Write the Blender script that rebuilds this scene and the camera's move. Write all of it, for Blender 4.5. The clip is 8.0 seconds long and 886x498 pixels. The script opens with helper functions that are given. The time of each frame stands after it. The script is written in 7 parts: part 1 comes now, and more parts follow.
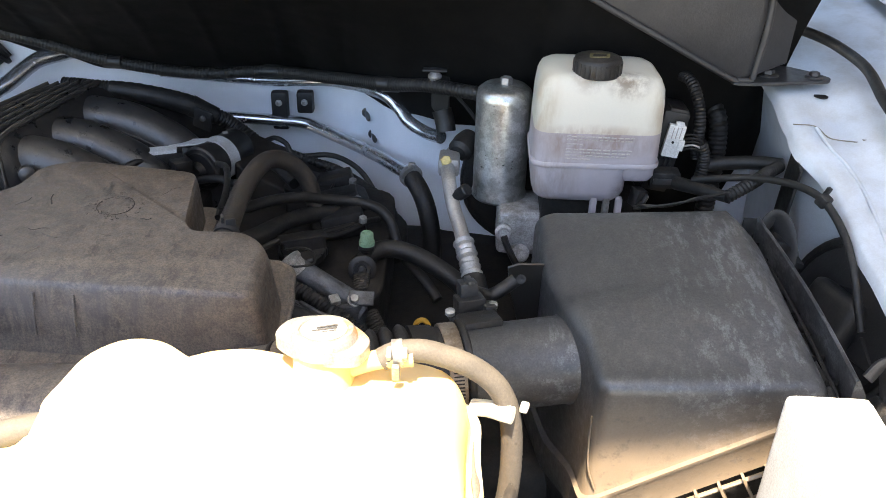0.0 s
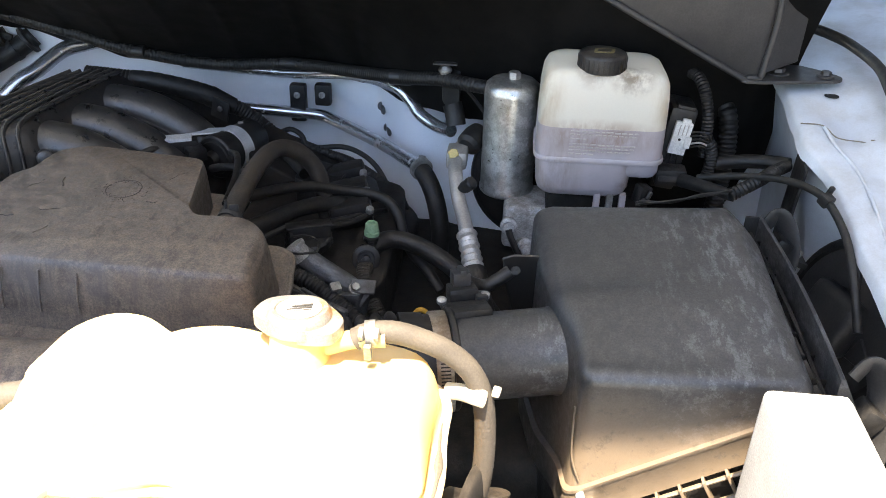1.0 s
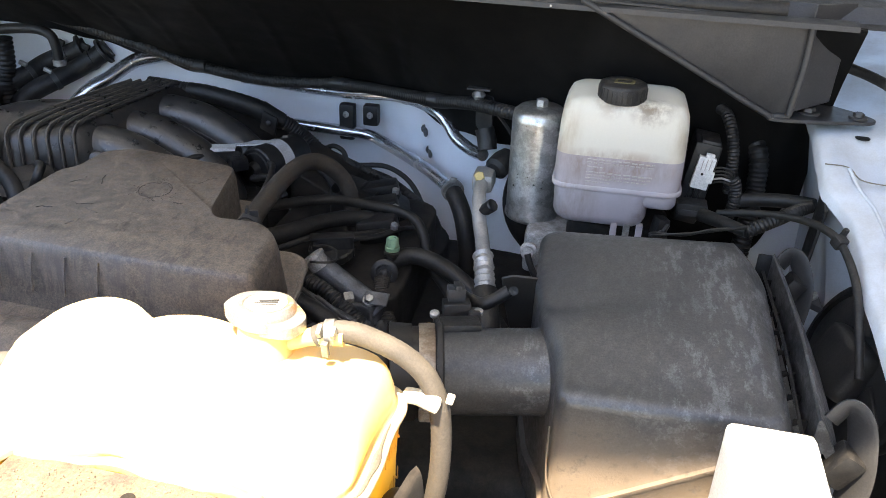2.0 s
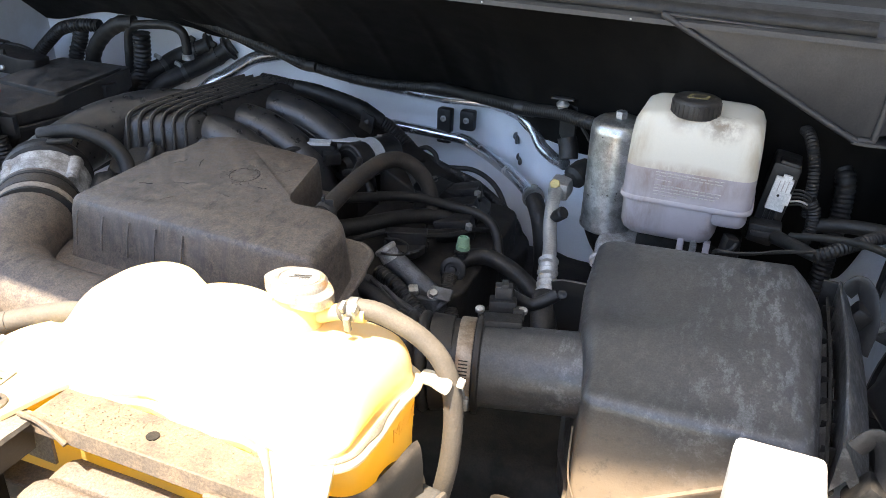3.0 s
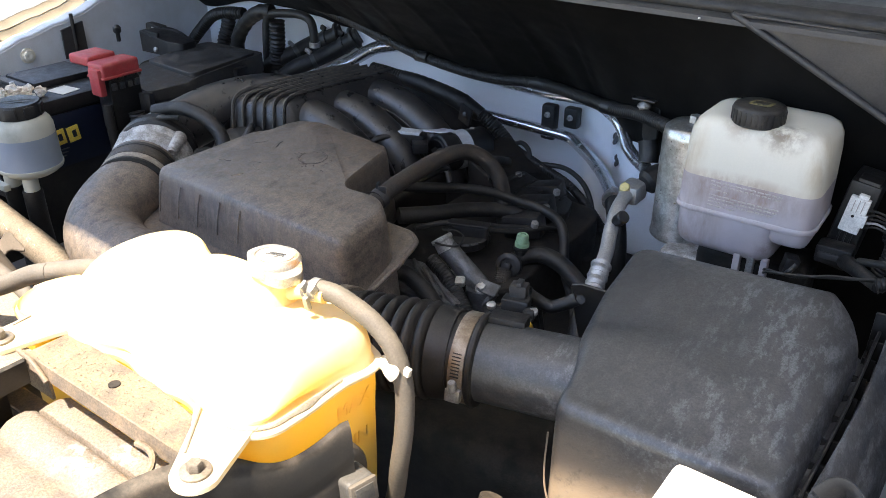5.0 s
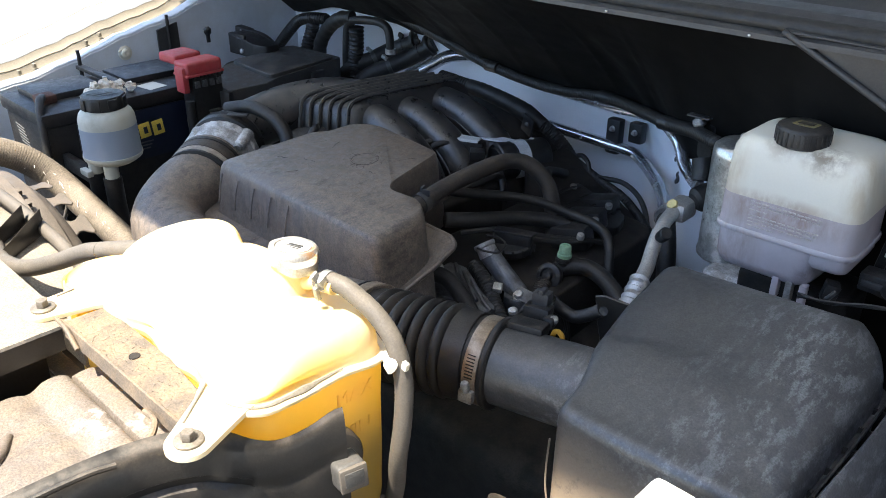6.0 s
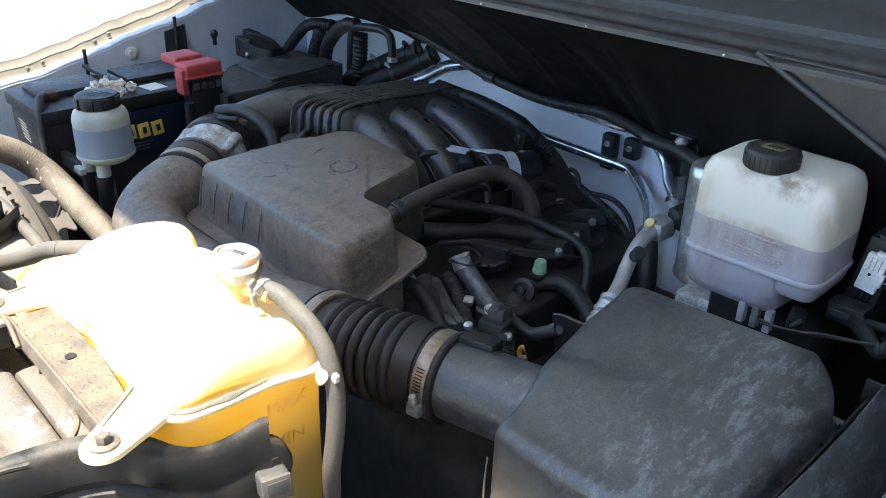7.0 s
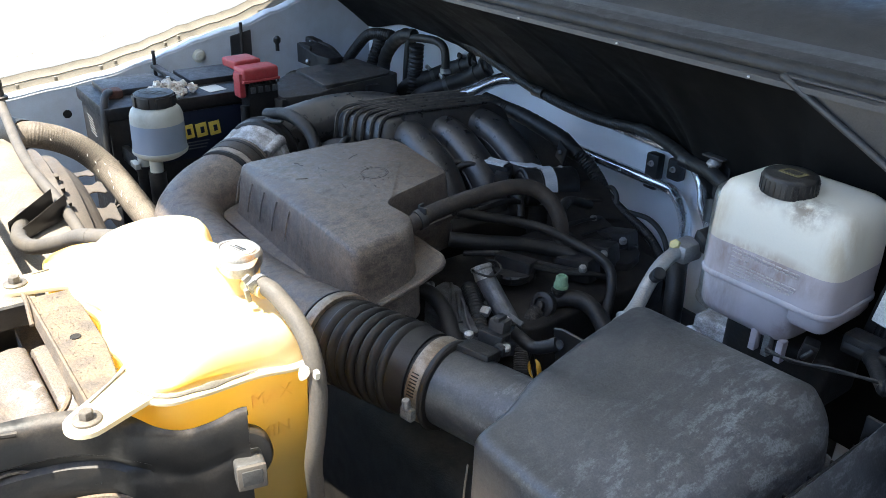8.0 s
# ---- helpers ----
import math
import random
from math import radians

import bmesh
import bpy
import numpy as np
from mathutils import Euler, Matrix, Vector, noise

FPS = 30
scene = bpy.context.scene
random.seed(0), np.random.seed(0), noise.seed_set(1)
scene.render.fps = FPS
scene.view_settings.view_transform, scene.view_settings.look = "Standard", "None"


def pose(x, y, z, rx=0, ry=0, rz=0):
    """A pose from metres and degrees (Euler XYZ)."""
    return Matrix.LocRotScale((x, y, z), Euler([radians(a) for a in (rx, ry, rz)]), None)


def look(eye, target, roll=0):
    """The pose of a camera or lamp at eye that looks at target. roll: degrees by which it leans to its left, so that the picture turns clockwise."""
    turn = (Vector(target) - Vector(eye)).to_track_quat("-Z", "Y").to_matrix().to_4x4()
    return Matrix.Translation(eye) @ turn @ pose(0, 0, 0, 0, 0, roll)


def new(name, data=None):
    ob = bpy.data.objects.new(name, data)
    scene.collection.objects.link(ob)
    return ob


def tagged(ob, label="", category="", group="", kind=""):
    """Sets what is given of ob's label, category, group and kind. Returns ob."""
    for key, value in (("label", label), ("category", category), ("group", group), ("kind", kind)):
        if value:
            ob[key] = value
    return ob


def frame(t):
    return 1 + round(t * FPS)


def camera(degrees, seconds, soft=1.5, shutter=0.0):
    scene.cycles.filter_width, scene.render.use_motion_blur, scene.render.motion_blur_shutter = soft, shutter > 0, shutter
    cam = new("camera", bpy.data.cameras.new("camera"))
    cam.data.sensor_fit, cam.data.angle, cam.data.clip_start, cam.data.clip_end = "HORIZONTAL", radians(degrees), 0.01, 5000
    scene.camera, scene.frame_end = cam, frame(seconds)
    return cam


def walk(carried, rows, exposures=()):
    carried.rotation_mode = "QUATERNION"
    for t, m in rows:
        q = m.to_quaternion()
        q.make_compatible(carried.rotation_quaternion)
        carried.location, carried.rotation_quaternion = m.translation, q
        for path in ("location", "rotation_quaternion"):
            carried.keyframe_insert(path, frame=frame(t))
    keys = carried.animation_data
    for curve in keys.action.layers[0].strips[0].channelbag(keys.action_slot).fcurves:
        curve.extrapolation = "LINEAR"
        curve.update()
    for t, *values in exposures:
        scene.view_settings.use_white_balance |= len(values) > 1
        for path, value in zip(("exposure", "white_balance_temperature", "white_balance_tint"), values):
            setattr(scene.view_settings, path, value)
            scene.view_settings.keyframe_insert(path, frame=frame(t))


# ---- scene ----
cam = camera(57.0, 8.0, soft=0.9)
PATH = [
    (0, (0.0613, 0.2270, 1.4434), (0.0202, 1.2668, 0.8458), 1.57),
    (0.5, (0.0898, 0.2163, 1.4425), (0.0187, 1.2499, 0.8372), 1.94),
    (1, (0.0941, 0.2193, 1.4403), (0.0004, 1.2552, 0.8418), 1.60),
    (1.2, (0.1044, 0.2149, 1.4408), (-0.0009, 1.2541, 0.8499), 1.56),
    (2.3, (0.1807, 0.2082, 1.4392), (-0.0939, 1.2352, 0.8827), 2.31),
    (2.5, (0.1921, 0.2054, 1.4409), (-0.1205, 1.2223, 0.8858), 2.20),
    (3, (0.2273, 0.2010, 1.4428), (-0.1708, 1.1889, 0.8899), 2.09),
    (3.5, (0.2660, 0.2059, 1.4456), (-0.2099, 1.1581, 0.8917), 1.16),
    (4, (0.2765, 0.2162, 1.4455), (-0.2482, 1.1405, 0.8883), -0.31),
    (4.2, (0.2810, 0.2287, 1.4506), (-0.2579, 1.1360, 0.8794), -1.27),
    (5.3, (0.3715, 0.2695, 1.4469), (-0.3008, 1.0896, 0.8853), 0.87),
    (5.5, (0.3812, 0.2740, 1.4468), (-0.3163, 1.0747, 0.8878), 0.88),
    (6, (0.4008, 0.2863, 1.4492), (-0.3427, 1.0493, 0.8968), 0.15),
    (6.5, (0.3957, 0.3006, 1.4505), (-0.3624, 1.0529, 0.9034), -0.30),
    (7, (0.4381, 0.3322, 1.4520), (-0.3400, 1.0662, 0.9081), 1.21),
    (7.5, (0.4724, 0.3565, 1.4538), (-0.3478, 1.0490, 0.9174), 1.83),
    (8, (0.4821, 0.3708, 1.4541), (-0.3751, 1.0221, 0.9240), 1.77),
]
E_ROWS = ((0, 2.78, 6850, 11), (1.0, 2.70, 6850, 11), (2.5, 2.79, 6750, 11), (4.0, 2.58, 6500, 11), (5.3, 2.65, 6500, 11), (6.0, 2.46, 6050, 8), (6.5, 2.34, 5700, 5), (7.0, 2.43, 5700, 5), (8.0, 2.50, 5750, 6))
walk(cam, [(t, look(eye, target, roll)) for t, eye, target, roll in PATH], E_ROWS)

# ---- light: clear sky, high sun from the front, the open bonnet shades the bay ----
SUN_ELEV, SUN_TURN = 68.0, -14.0
world = bpy.data.worlds.new("world")
scene.world = world
world.use_nodes = True
wn = world.node_tree
sky = wn.nodes.new("ShaderNodeTexSky")
sky.sky_type = "NISHITA"
sky.sun_disc = False
sky.sun_elevation = radians(SUN_ELEV)
sky.sun_rotation = radians(180.0 - SUN_TURN)
wn.links.new(sky.outputs[0], wn.nodes["Background"].inputs[0])
wn.nodes["Background"].inputs[1].default_value = 0.088
sun = new("sun", bpy.data.lights.new("sun", "SUN"))
sun.data.energy, sun.data.angle, sun.data.color = 3.6, radians(0.55), (1.0, 0.87, 0.69)
_e, _a = radians(SUN_ELEV), radians(SUN_TURN)
sun.matrix_world = look((math.sin(_a) * math.cos(_e) * 9, -math.cos(_a) * math.cos(_e) * 9, math.sin(_e) * 9), (0, 0, 0))


# ---- materials ----
def surf(name, col, rough=0.5, metal=0.0, col2=None, scale=30.0, mix=0.5, dust=None, dusty=0.0, dust_scale=60.0,
         bump=0.15, bump_scale=400.0, rough2=None, trans=0.0, spec=0.5, top=0.5, sharp=0.12, scuff=None, scuff_scale=260.0, scuff_from=None, grain=0.18):
    """A surface with two tones in blotches, settled dust (more on upward faces) and a fine relief."""
    m = bpy.data.materials.new(name)
    m.use_nodes = True
    t = m.node_tree
    n, l = t.nodes, t.links
    b = n["Principled BSDF"]
    co = n.new("ShaderNodeTexCoord")
    geo = n.new("ShaderNodeNewGeometry")

    def noise_at(s, detail=6.0, r=0.6):
        q = n.new("ShaderNodeTexNoise")
        q.inputs["Scale"].default_value, q.inputs["Detail"].default_value, q.inputs["Roughness"].default_value = s, detail, r
        l.new(co.outputs["Object"], q.inputs["Vector"])
        return q.outputs[0]

    def ramp(v, lo, hi, a=0.0, c=1.0):
        q = n.new("ShaderNodeMapRange")
        q.interpolation_type = "SMOOTHSTEP"
        for k, x in zip(("From Min", "From Max", "To Min", "To Max"), (lo, hi, a, c)):
            q.inputs[k].default_value = x
        l.new(v, q.inputs["Value"])
        return q.outputs[0]

    def blend(f, a, c):
        q = n.new("ShaderNodeMix")
        q.data_type = "RGBA"
        if isinstance(f, float):
            q.inputs[0].default_value = f
        else:
            l.new(f, q.inputs[0])
        for v, s in ((a, q.inputs[6]), (c, q.inputs[7])):
            if isinstance(v, tuple):
                s.default_value = (*v, 1)
            else:
                l.new(v, s)
        return q.outputs[2]

    base = blend(ramp(noise_at(scale), 0.5 - sharp, 0.5 + sharp, 0.0, mix), col, col2 or tuple(c * 0.72 for c in col))
    rgh = ramp(noise_at(scale * 2.3), 0.3, 0.7, rough, rough2 if rough2 is not None else min(1.0, rough + 0.15))
    if dust:
        sep = n.new("ShaderNodeSeparateXYZ")
        l.new(geo.outputs["Normal"], sep.inputs[0])
        up = ramp(sep.outputs[2], -0.1, 0.9, 1.0 - top, 1.0)
        d1 = ramp(noise_at(dust_scale, 8.0, 0.65), 0.36, 0.66)
        d2 = ramp(noise_at(dust_scale * 9, 3.0, 0.7), 0.25, 0.75, 0.55, 1.0)
        mul = n.new("ShaderNodeMath")
        mul.operation = "MULTIPLY"
        l.new(d1, mul.inputs[0]), l.new(d2, mul.inputs[1])
        mul2 = n.new("ShaderNodeMath")
        mul2.operation = "MULTIPLY"
        l.new(mul.outputs[0], mul2.inputs[0]), l.new(up, mul2.inputs[1])
        mul3 = n.new("ShaderNodeMath")
        mul3.operation = "MULTIPLY"
        l.new(mul2.outputs[0], mul3.inputs[0])
        mul3.inputs[1].default_value = dusty
        base = blend(mul3.outputs[0], base, dust)
        rm = n.new("ShaderNodeMix")
        l.new(mul3.outputs[0], rm.inputs[0]), l.new(rgh, rm.inputs[2])
        rm.inputs[3].default_value = 0.95
        rgh = rm.outputs[0]
    if scuff:
        mp = n.new("ShaderNodeMapping")
        mp.inputs["Scale"].default_value = (1.0, 0.35, 1.0)
        mp.inputs["Rotation"].default_value = (0.0, 0.0, 0.5)
        l.new(co.outputs["Object"], mp.inputs[0])
        st = n.new("ShaderNodeTexNoise")
        st.inputs["Scale"].default_value, st.inputs["Detail"].default_value, st.inputs["Roughness"].default_value = scuff_scale, 10.0, 0.74
        l.new(mp.outputs[0], st.inputs["Vector"])
        patch = ramp(noise_at(17.0, 7.0, 0.65), 0.47, 0.59, 0.05, 1.0)
        if scuff_from:
            sx = n.new("ShaderNodeSeparateXYZ")
            l.new(co.outputs["Object"], sx.inputs[0])
            wob = n.new("ShaderNodeMath")
            wob.operation = "MULTIPLY_ADD"
            l.new(noise_at(25.0, 6.0), wob.inputs[0])
            wob.inputs[1].default_value = 0.17
            l.new(sx.outputs[0], wob.inputs[2])
            patch = ramp(wob.outputs[0], scuff_from + 0.05, scuff_from + 0.11, 0.16, 1.0)
        sm = n.new("ShaderNodeMath")
        sm.operation = "MULTIPLY"
        l.new(ramp(st.outputs[0], 0.49, 0.60, 0.0, scuff[1]), sm.inputs[0]), l.new(patch, sm.inputs[1])
        base = blend(sm.outputs[0], base, scuff[0])
    if grain:
        gm = n.new("ShaderNodeMix")
        gm.data_type, gm.blend_type = "RGBA", "MULTIPLY"
        gm.inputs[0].default_value = 1.0
        gc = n.new("ShaderNodeCombineColor")
        gv = ramp(noise_at(650.0, 4.0, 0.75), 0.3, 0.7, 1.0 - grain, 1.0 + grain)
        for k in range(3):
            l.new(gv, gc.inputs[k])
        l.new(base, gm.inputs[6]), l.new(gc.outputs[0], gm.inputs[7])
        base = gm.outputs[2]
    l.new(base, b.inputs["Base Color"]), l.new(rgh, b.inputs["Roughness"])
    b.inputs["Metallic"].default_value = metal
    b.inputs["Specular IOR Level"].default_value = spec
    b.inputs["Transmission Weight"].default_value = trans
    if bump:
        bp = n.new("ShaderNodeBump")
        bp.inputs["Strength"].default_value, bp.inputs["Distance"].default_value = bump, 0.002
        l.new(noise_at(bump_scale, 4.0), bp.inputs["Height"])
        l.new(bp.outputs[0], b.inputs["Normal"])
    return m


def milky(name, col, deep, sub, rough=0.35):
    """Translucent moulded plastic: part of the light goes through the wall."""
    m = surf(name, col, rough, 0.0, deep, 14.0, 0.5, bump=0.04, bump_scale=60.0, grain=0.02)
    n, l = m.node_tree.nodes, m.node_tree.links
    b = n["Principled BSDF"]
    tr = n.new("ShaderNodeBsdfTranslucent")
    tr.inputs[0].default_value = (*deep, 1)
    mx = n.new("ShaderNodeMixShader")
    mx.inputs[0].default_value = sub
    l.new(b.outputs[0], mx.inputs[1]), l.new(tr.outputs[0], mx.inputs[2])
    l.new(mx.outputs[0], n["Material Output"].inputs[0])
    return m


TAN = (0.30, 0.24, 0.17)
M_COVER = surf("dusty_cover_plastic", (0.122, 0.101, 0.083), 0.30, col2=(0.086, 0.073, 0.062), scale=70, mix=0.9, rough2=0.5, dust=(0.25, 0.195, 0.145), dusty=0.55, dust_scale=130, top=0.4, bump=0.12, bump_scale=300, spec=0.6, scuff=((0.034, 0.029, 0.026), 0.6), scuff_scale=120, grain=0.35)
M_BOX = surf("airbox_plastic", (0.0225, 0.0236, 0.0264), 0.30, col2=(0.031, 0.0318, 0.0335), scale=75, mix=0.8, rough2=0.44, dust=(0.095, 0.088, 0.080), dusty=0.42, dust_scale=140, top=0.25, bump=0.14, spec=0.95, scuff=((0.140, 0.143, 0.148), 0.62), scuff_scale=115, scuff_from=0.015, grain=0.42)
M_BLACK = surf("black_plastic", (0.0105, 0.0105, 0.011), 0.34, rough2=0.5, dust=(0.085, 0.074, 0.060), dusty=0.34, dust_scale=110, bump=0.2, spec=0.45, grain=0.3)
M_RUBBER = surf("black_rubber", (0.0105, 0.0104, 0.0102), 0.42, rough2=0.6, dust=(0.085, 0.070, 0.054), dusty=0.30, dust_scale=100, bump=0.2, spec=0.42, grain=0.3)
M_DUSTHOSE = surf("dusty_hose", (0.026, 0.0220, 0.0185), 0.5, dust=(0.115, 0.088, 0.063), dusty=0.55, dust_scale=70, top=0.35, bump=0.3, grain=0.3)
M_TANHOSE = surf("tan_hose", (0.105, 0.092, 0.077), 0.55, col2=(0.075, 0.066, 0.056), scale=45, dust=(0.165, 0.138, 0.105), dusty=0.4, dust_scale=50, top=0.3, bump=0.2, bump_scale=500, grain=0.12)
M_MANIF = surf("manifold_plastic", (0.024, 0.024, 0.025), 0.22, rough2=0.38, dust=(0.15, 0.128, 0.10), dusty=0.3, dust_scale=60, top=0.4, bump=0.12, spec=0.7, grain=0.2)
M_ENGINE = surf("engine_black", (0.0095, 0.0088, 0.008), 0.6, col2=(0.016, 0.0135, 0.011), scale=25, dust=(0.062, 0.050, 0.038), dusty=0.5, bump=0.3, spec=0.3)
M_ALU = surf("cast_aluminium", (0.46, 0.46, 0.46), 0.42, 0.35, col2=(0.24, 0.235, 0.225), scale=60, mix=0.8, dust=(0.2, 0.17, 0.13), dusty=0.4, bump=0.45, bump_scale=400, grain=0.3)
M_PIPE = surf("aluminium_pipe", (0.70, 0.72, 0.75), 0.20, 0.9, col2=(0.62, 0.63, 0.65), scale=20, rough2=0.28, bump=0.0, grain=0.03)
M_ACPIPE = surf("dull_aluminium", (0.50, 0.49, 0.47), 0.5, 0.75, col2=(0.36, 0.34, 0.31), scale=40, bump=0.1)
M_ZINC = surf("zinc_steel", (0.44, 0.44, 0.43), 0.36, 0.7, col2=(0.22, 0.205, 0.185), scale=110, mix=0.7, bump=0.2)
M_CAN = surf("plated_canister", (0.40, 0.40, 0.38), 0.26, 0.85, col2=(0.66, 0.67, 0.66), scale=95, mix=0.65, rough2=0.36, bump=0.06, sharp=0.07, dust=(0.30, 0.25, 0.18), dusty=0.3, dust_scale=24)
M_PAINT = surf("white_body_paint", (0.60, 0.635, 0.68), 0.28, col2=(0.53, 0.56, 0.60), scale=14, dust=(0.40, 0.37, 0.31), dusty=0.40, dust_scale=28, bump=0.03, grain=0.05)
M_SHEET = surf("grey_painted_steel", (0.032, 0.032, 0.033), 0.36, dust=(0.095, 0.086, 0.075), dusty=0.3, dust_scale=20, top=0.2, bump=0.15)
M_PAD = surf("black_insulation", (0.0042, 0.0042, 0.0040), 0.65, col2=(0.0075, 0.007, 0.0066), scale=12, dust=(0.03, 0.026, 0.022), dusty=0.12, top=0.1, bump=0.1, spec=0.12)
M_COWL = surf("cowl_plastic", (0.020, 0.020, 0.0215), 0.30, rough2=0.45, dust=(0.07, 0.064, 0.056), dusty=0.3, dust_scale=90, bump=0.2, spec=0.6)
M_SUPPORT = surf("dusty_painted_support", (0.115, 0.092, 0.070), 0.6, col2=(0.070, 0.058, 0.048), scale=24, dust=(0.25, 0.180, 0.112), dusty=1.0, dust_scale=55, top=0.7, bump=0.25, bump_scale=700, grain=0.28)
M_DARKSUP = surf("black_painted_bracket", (0.013, 0.0128, 0.0125), 0.27, rough2=0.38, dust=(0.19, 0.150, 0.110), dusty=0.42, dust_scale=35, top=0.95, bump=0.06, spec=0.55, grain=0.2)
M_RES = milky("white_reservoir_plastic", (0.77, 0.75, 0.665), (0.74, 0.70, 0.58), 0.25)
M_RESLOW = milky("reservoir_plastic_with_fluid", (0.50, 0.465, 0.495), (0.38, 0.34, 0.36), 0.2)


def stain_tint(m, centre, reach, col, lo=0.46, hi=0.62, amp=0.9, freq=130.0, stretch=(1, 1, 1), drip=1.0):
    """Brown spill marks, or painted light and shade, round a place, broken up by noise."""
    n, l = m.node_tree.nodes, m.node_tree.links
    b = n["Principled BSDF"]
    old = b.inputs["Base Color"].links[0].from_socket
    geo = n.new("ShaderNodeNewGeometry")
    off = n.new("ShaderNodeVectorMath")
    off.operation = "SUBTRACT"
    l.new(geo.outputs["Position"], off.inputs[0])
    off.inputs[1].default_value = centre
    scl = n.new("ShaderNodeVectorMath")
    scl.operation = "MULTIPLY"
    l.new(off.outputs[0], scl.inputs[0])
    scl.inputs[1].default_value = stretch
    ds = n.new("ShaderNodeVectorMath")
    ds.operation = "LENGTH"
    l.new(scl.outputs[0], ds.inputs[0])
    run = n.new("ShaderNodeVectorMath")
    run.operation = "MULTIPLY"
    l.new(off.outputs[0], run.inputs[0])
    run.inputs[1].default_value = (1, 1, drip)
    near = n.new("ShaderNodeMapRange")
    for k, x in zip(("From Min", "From Max", "To Min", "To Max"), (reach, reach * 0.35, 0.0, 1.0)):
        near.inputs[k].default_value = x
    l.new(ds.outputs["Value"], near.inputs["Value"])
    nz = n.new("ShaderNodeTexNoise")
    nz.inputs["Scale"].default_value, nz.inputs["Detail"].default_value, nz.inputs["Roughness"].default_value = freq, 8.0, 0.7
    l.new(run.outputs[0], nz.inputs["Vector"])
    ad = n.new("ShaderNodeMath")
    ad.operation = "MULTIPLY"
    rm = n.new("ShaderNodeMapRange")
    for k, x in zip(("From Min", "From Max", "To Min", "To Max"), (lo, hi, 0.0, amp)):
        rm.inputs[k].default_value = x
    l.new(nz.outputs[0], rm.inputs["Value"])
    l.new(rm.outputs[0], ad.inputs[0]), l.new(near.outputs[0], ad.inputs[1])
    mx = n.new("ShaderNodeMix")
    mx.data_type = "RGBA"
    l.new(ad.outputs[0], mx.inputs[0]), l.new(old, mx.inputs[6])
    mx.inputs[7].default_value = (*col, 1)
    l.new(mx.outputs[2], b.inputs["Base Color"])


stain_tint(M_RES, (0.195, 0.930, 1.222), 0.026, (0.16, 0.105, 0.055), 0.40, 0.60, 0.85, 110.0)
stain_tint(M_RES, (0.160, 0.928, 1.224), 0.022, (0.26, 0.18, 0.10), 0.42, 0.62, 0.7, 85.0)
stain_tint(M_RES, (0.118, 0.930, 1.190), 0.034, (0.42, 0.31, 0.18), 0.38, 0.60, 0.6, 60.0, (1.6, 1, 0.7), 0.3)
stain_tint(M_RES, (0.228, 0.935, 1.200), 0.030, (0.46, 0.36, 0.22), 0.40, 0.60, 0.55, 60.0, (1.6, 1, 0.6), 0.3)
stain_tint(M_RES, (0.168, 0.928, 1.166), 0.030, (0.33, 0.23, 0.16), 0.36, 0.56, 0.75, 60.0, (0.45, 0.6, 2.4), 0.5)
stain_tint(M_RESLOW, (0.168, 0.928, 1.160), 0.034, (0.27, 0.19, 0.14), 0.40, 0.60, 0.75, 75.0, (0.45, 0.6, 1.8), 0.4)
stain_tint(M_RESLOW, (0.205, 0.928, 1.112), 0.020, (0.14, 0.11, 0.09), 0.42, 0.6, 0.6, 90.0)
stain_tint(M_RESLOW, (0.130, 0.928, 1.115), 0.034, (0.24, 0.18, 0.12), 0.42, 0.6, 0.6, 60.0, (1, 1, 0.6), 0.25)
# Dark front streaks: dirt plus the ribs' shade, put into the cover colour.
stain_tint(M_COVER, (-0.25, 0.700, 1.100), 0.045, (0.030, 0.029, 0.031), 0.50, 0.58, 0.6, 75.0, (0.30, 1.0, 1.0), 0.12)
# Bluish sky sheen painted along the front bevel.
stain_tint(M_COVER, (-0.25, 0.705, 1.112), 0.030, (0.105, 0.105, 0.118), 0.30, 0.60, 0.55, 40.0, (0.20, 1.0, 1.0), 0.3)
# Airbox front: tan dust, lightened to paint in the sunlit patch.
stain_tint(M_BOX, (0.17, 0.632, 1.015), 0.085, (0.27, 0.205, 0.14), 0.18, 0.46)
stain_tint(M_BOX, (0.26, 0.632, 1.02), 0.085, (0.27, 0.205, 0.14), 0.18, 0.46)
M_PSLOW = milky("reservoir_plastic_with_oil", (0.27, 0.315, 0.38), (0.22, 0.27, 0.33), 0.15)
M_PSUP = milky("yellowed_reservoir_plastic", (0.50, 0.51, 0.46), (0.46, 0.47, 0.40), 0.2)
stain_tint(M_PSUP, (-0.565, 0.668, 1.132), 0.05, (0.30, 0.29, 0.22), 0.42, 0.62, 0.6, 45.0)
M_TANK = milky("yellowed_tank_plastic", (0.97, 0.91, 0.66), (1.0, 0.74, 0.14), 0.45, 0.3)

M_WHITE = surf("white_plastic", (0.74, 0.73, 0.70), 0.4, bump=0.05)
M_RED = surf("red_plastic", (0.36, 0.030, 0.036), 0.45, col2=(0.28, 0.025, 0.03), scale=60, dust=(0.30, 0.17, 0.14), dusty=0.45, dust_scale=90, bump=0.15)
M_FAINT = surf("faint_print", (0.50, 0.46, 0.44), 0.5, bump=0.0)
M_BLUE = surf("blue_label", (0.007, 0.011, 0.026), 0.35, bump=0.03)
M_YELLOW = surf("yellow_print", (0.62, 0.45, 0.07), 0.45, bump=0.03)
M_BELLOW = surf("dusty_bellows_rubber", (0.0125, 0.0115, 0.0105), 0.40, dust=(0.062, 0.046, 0.033), dusty=0.32, dust_scale=45, top=0.3, bump=0.15, spec=0.5, grain=0.25)
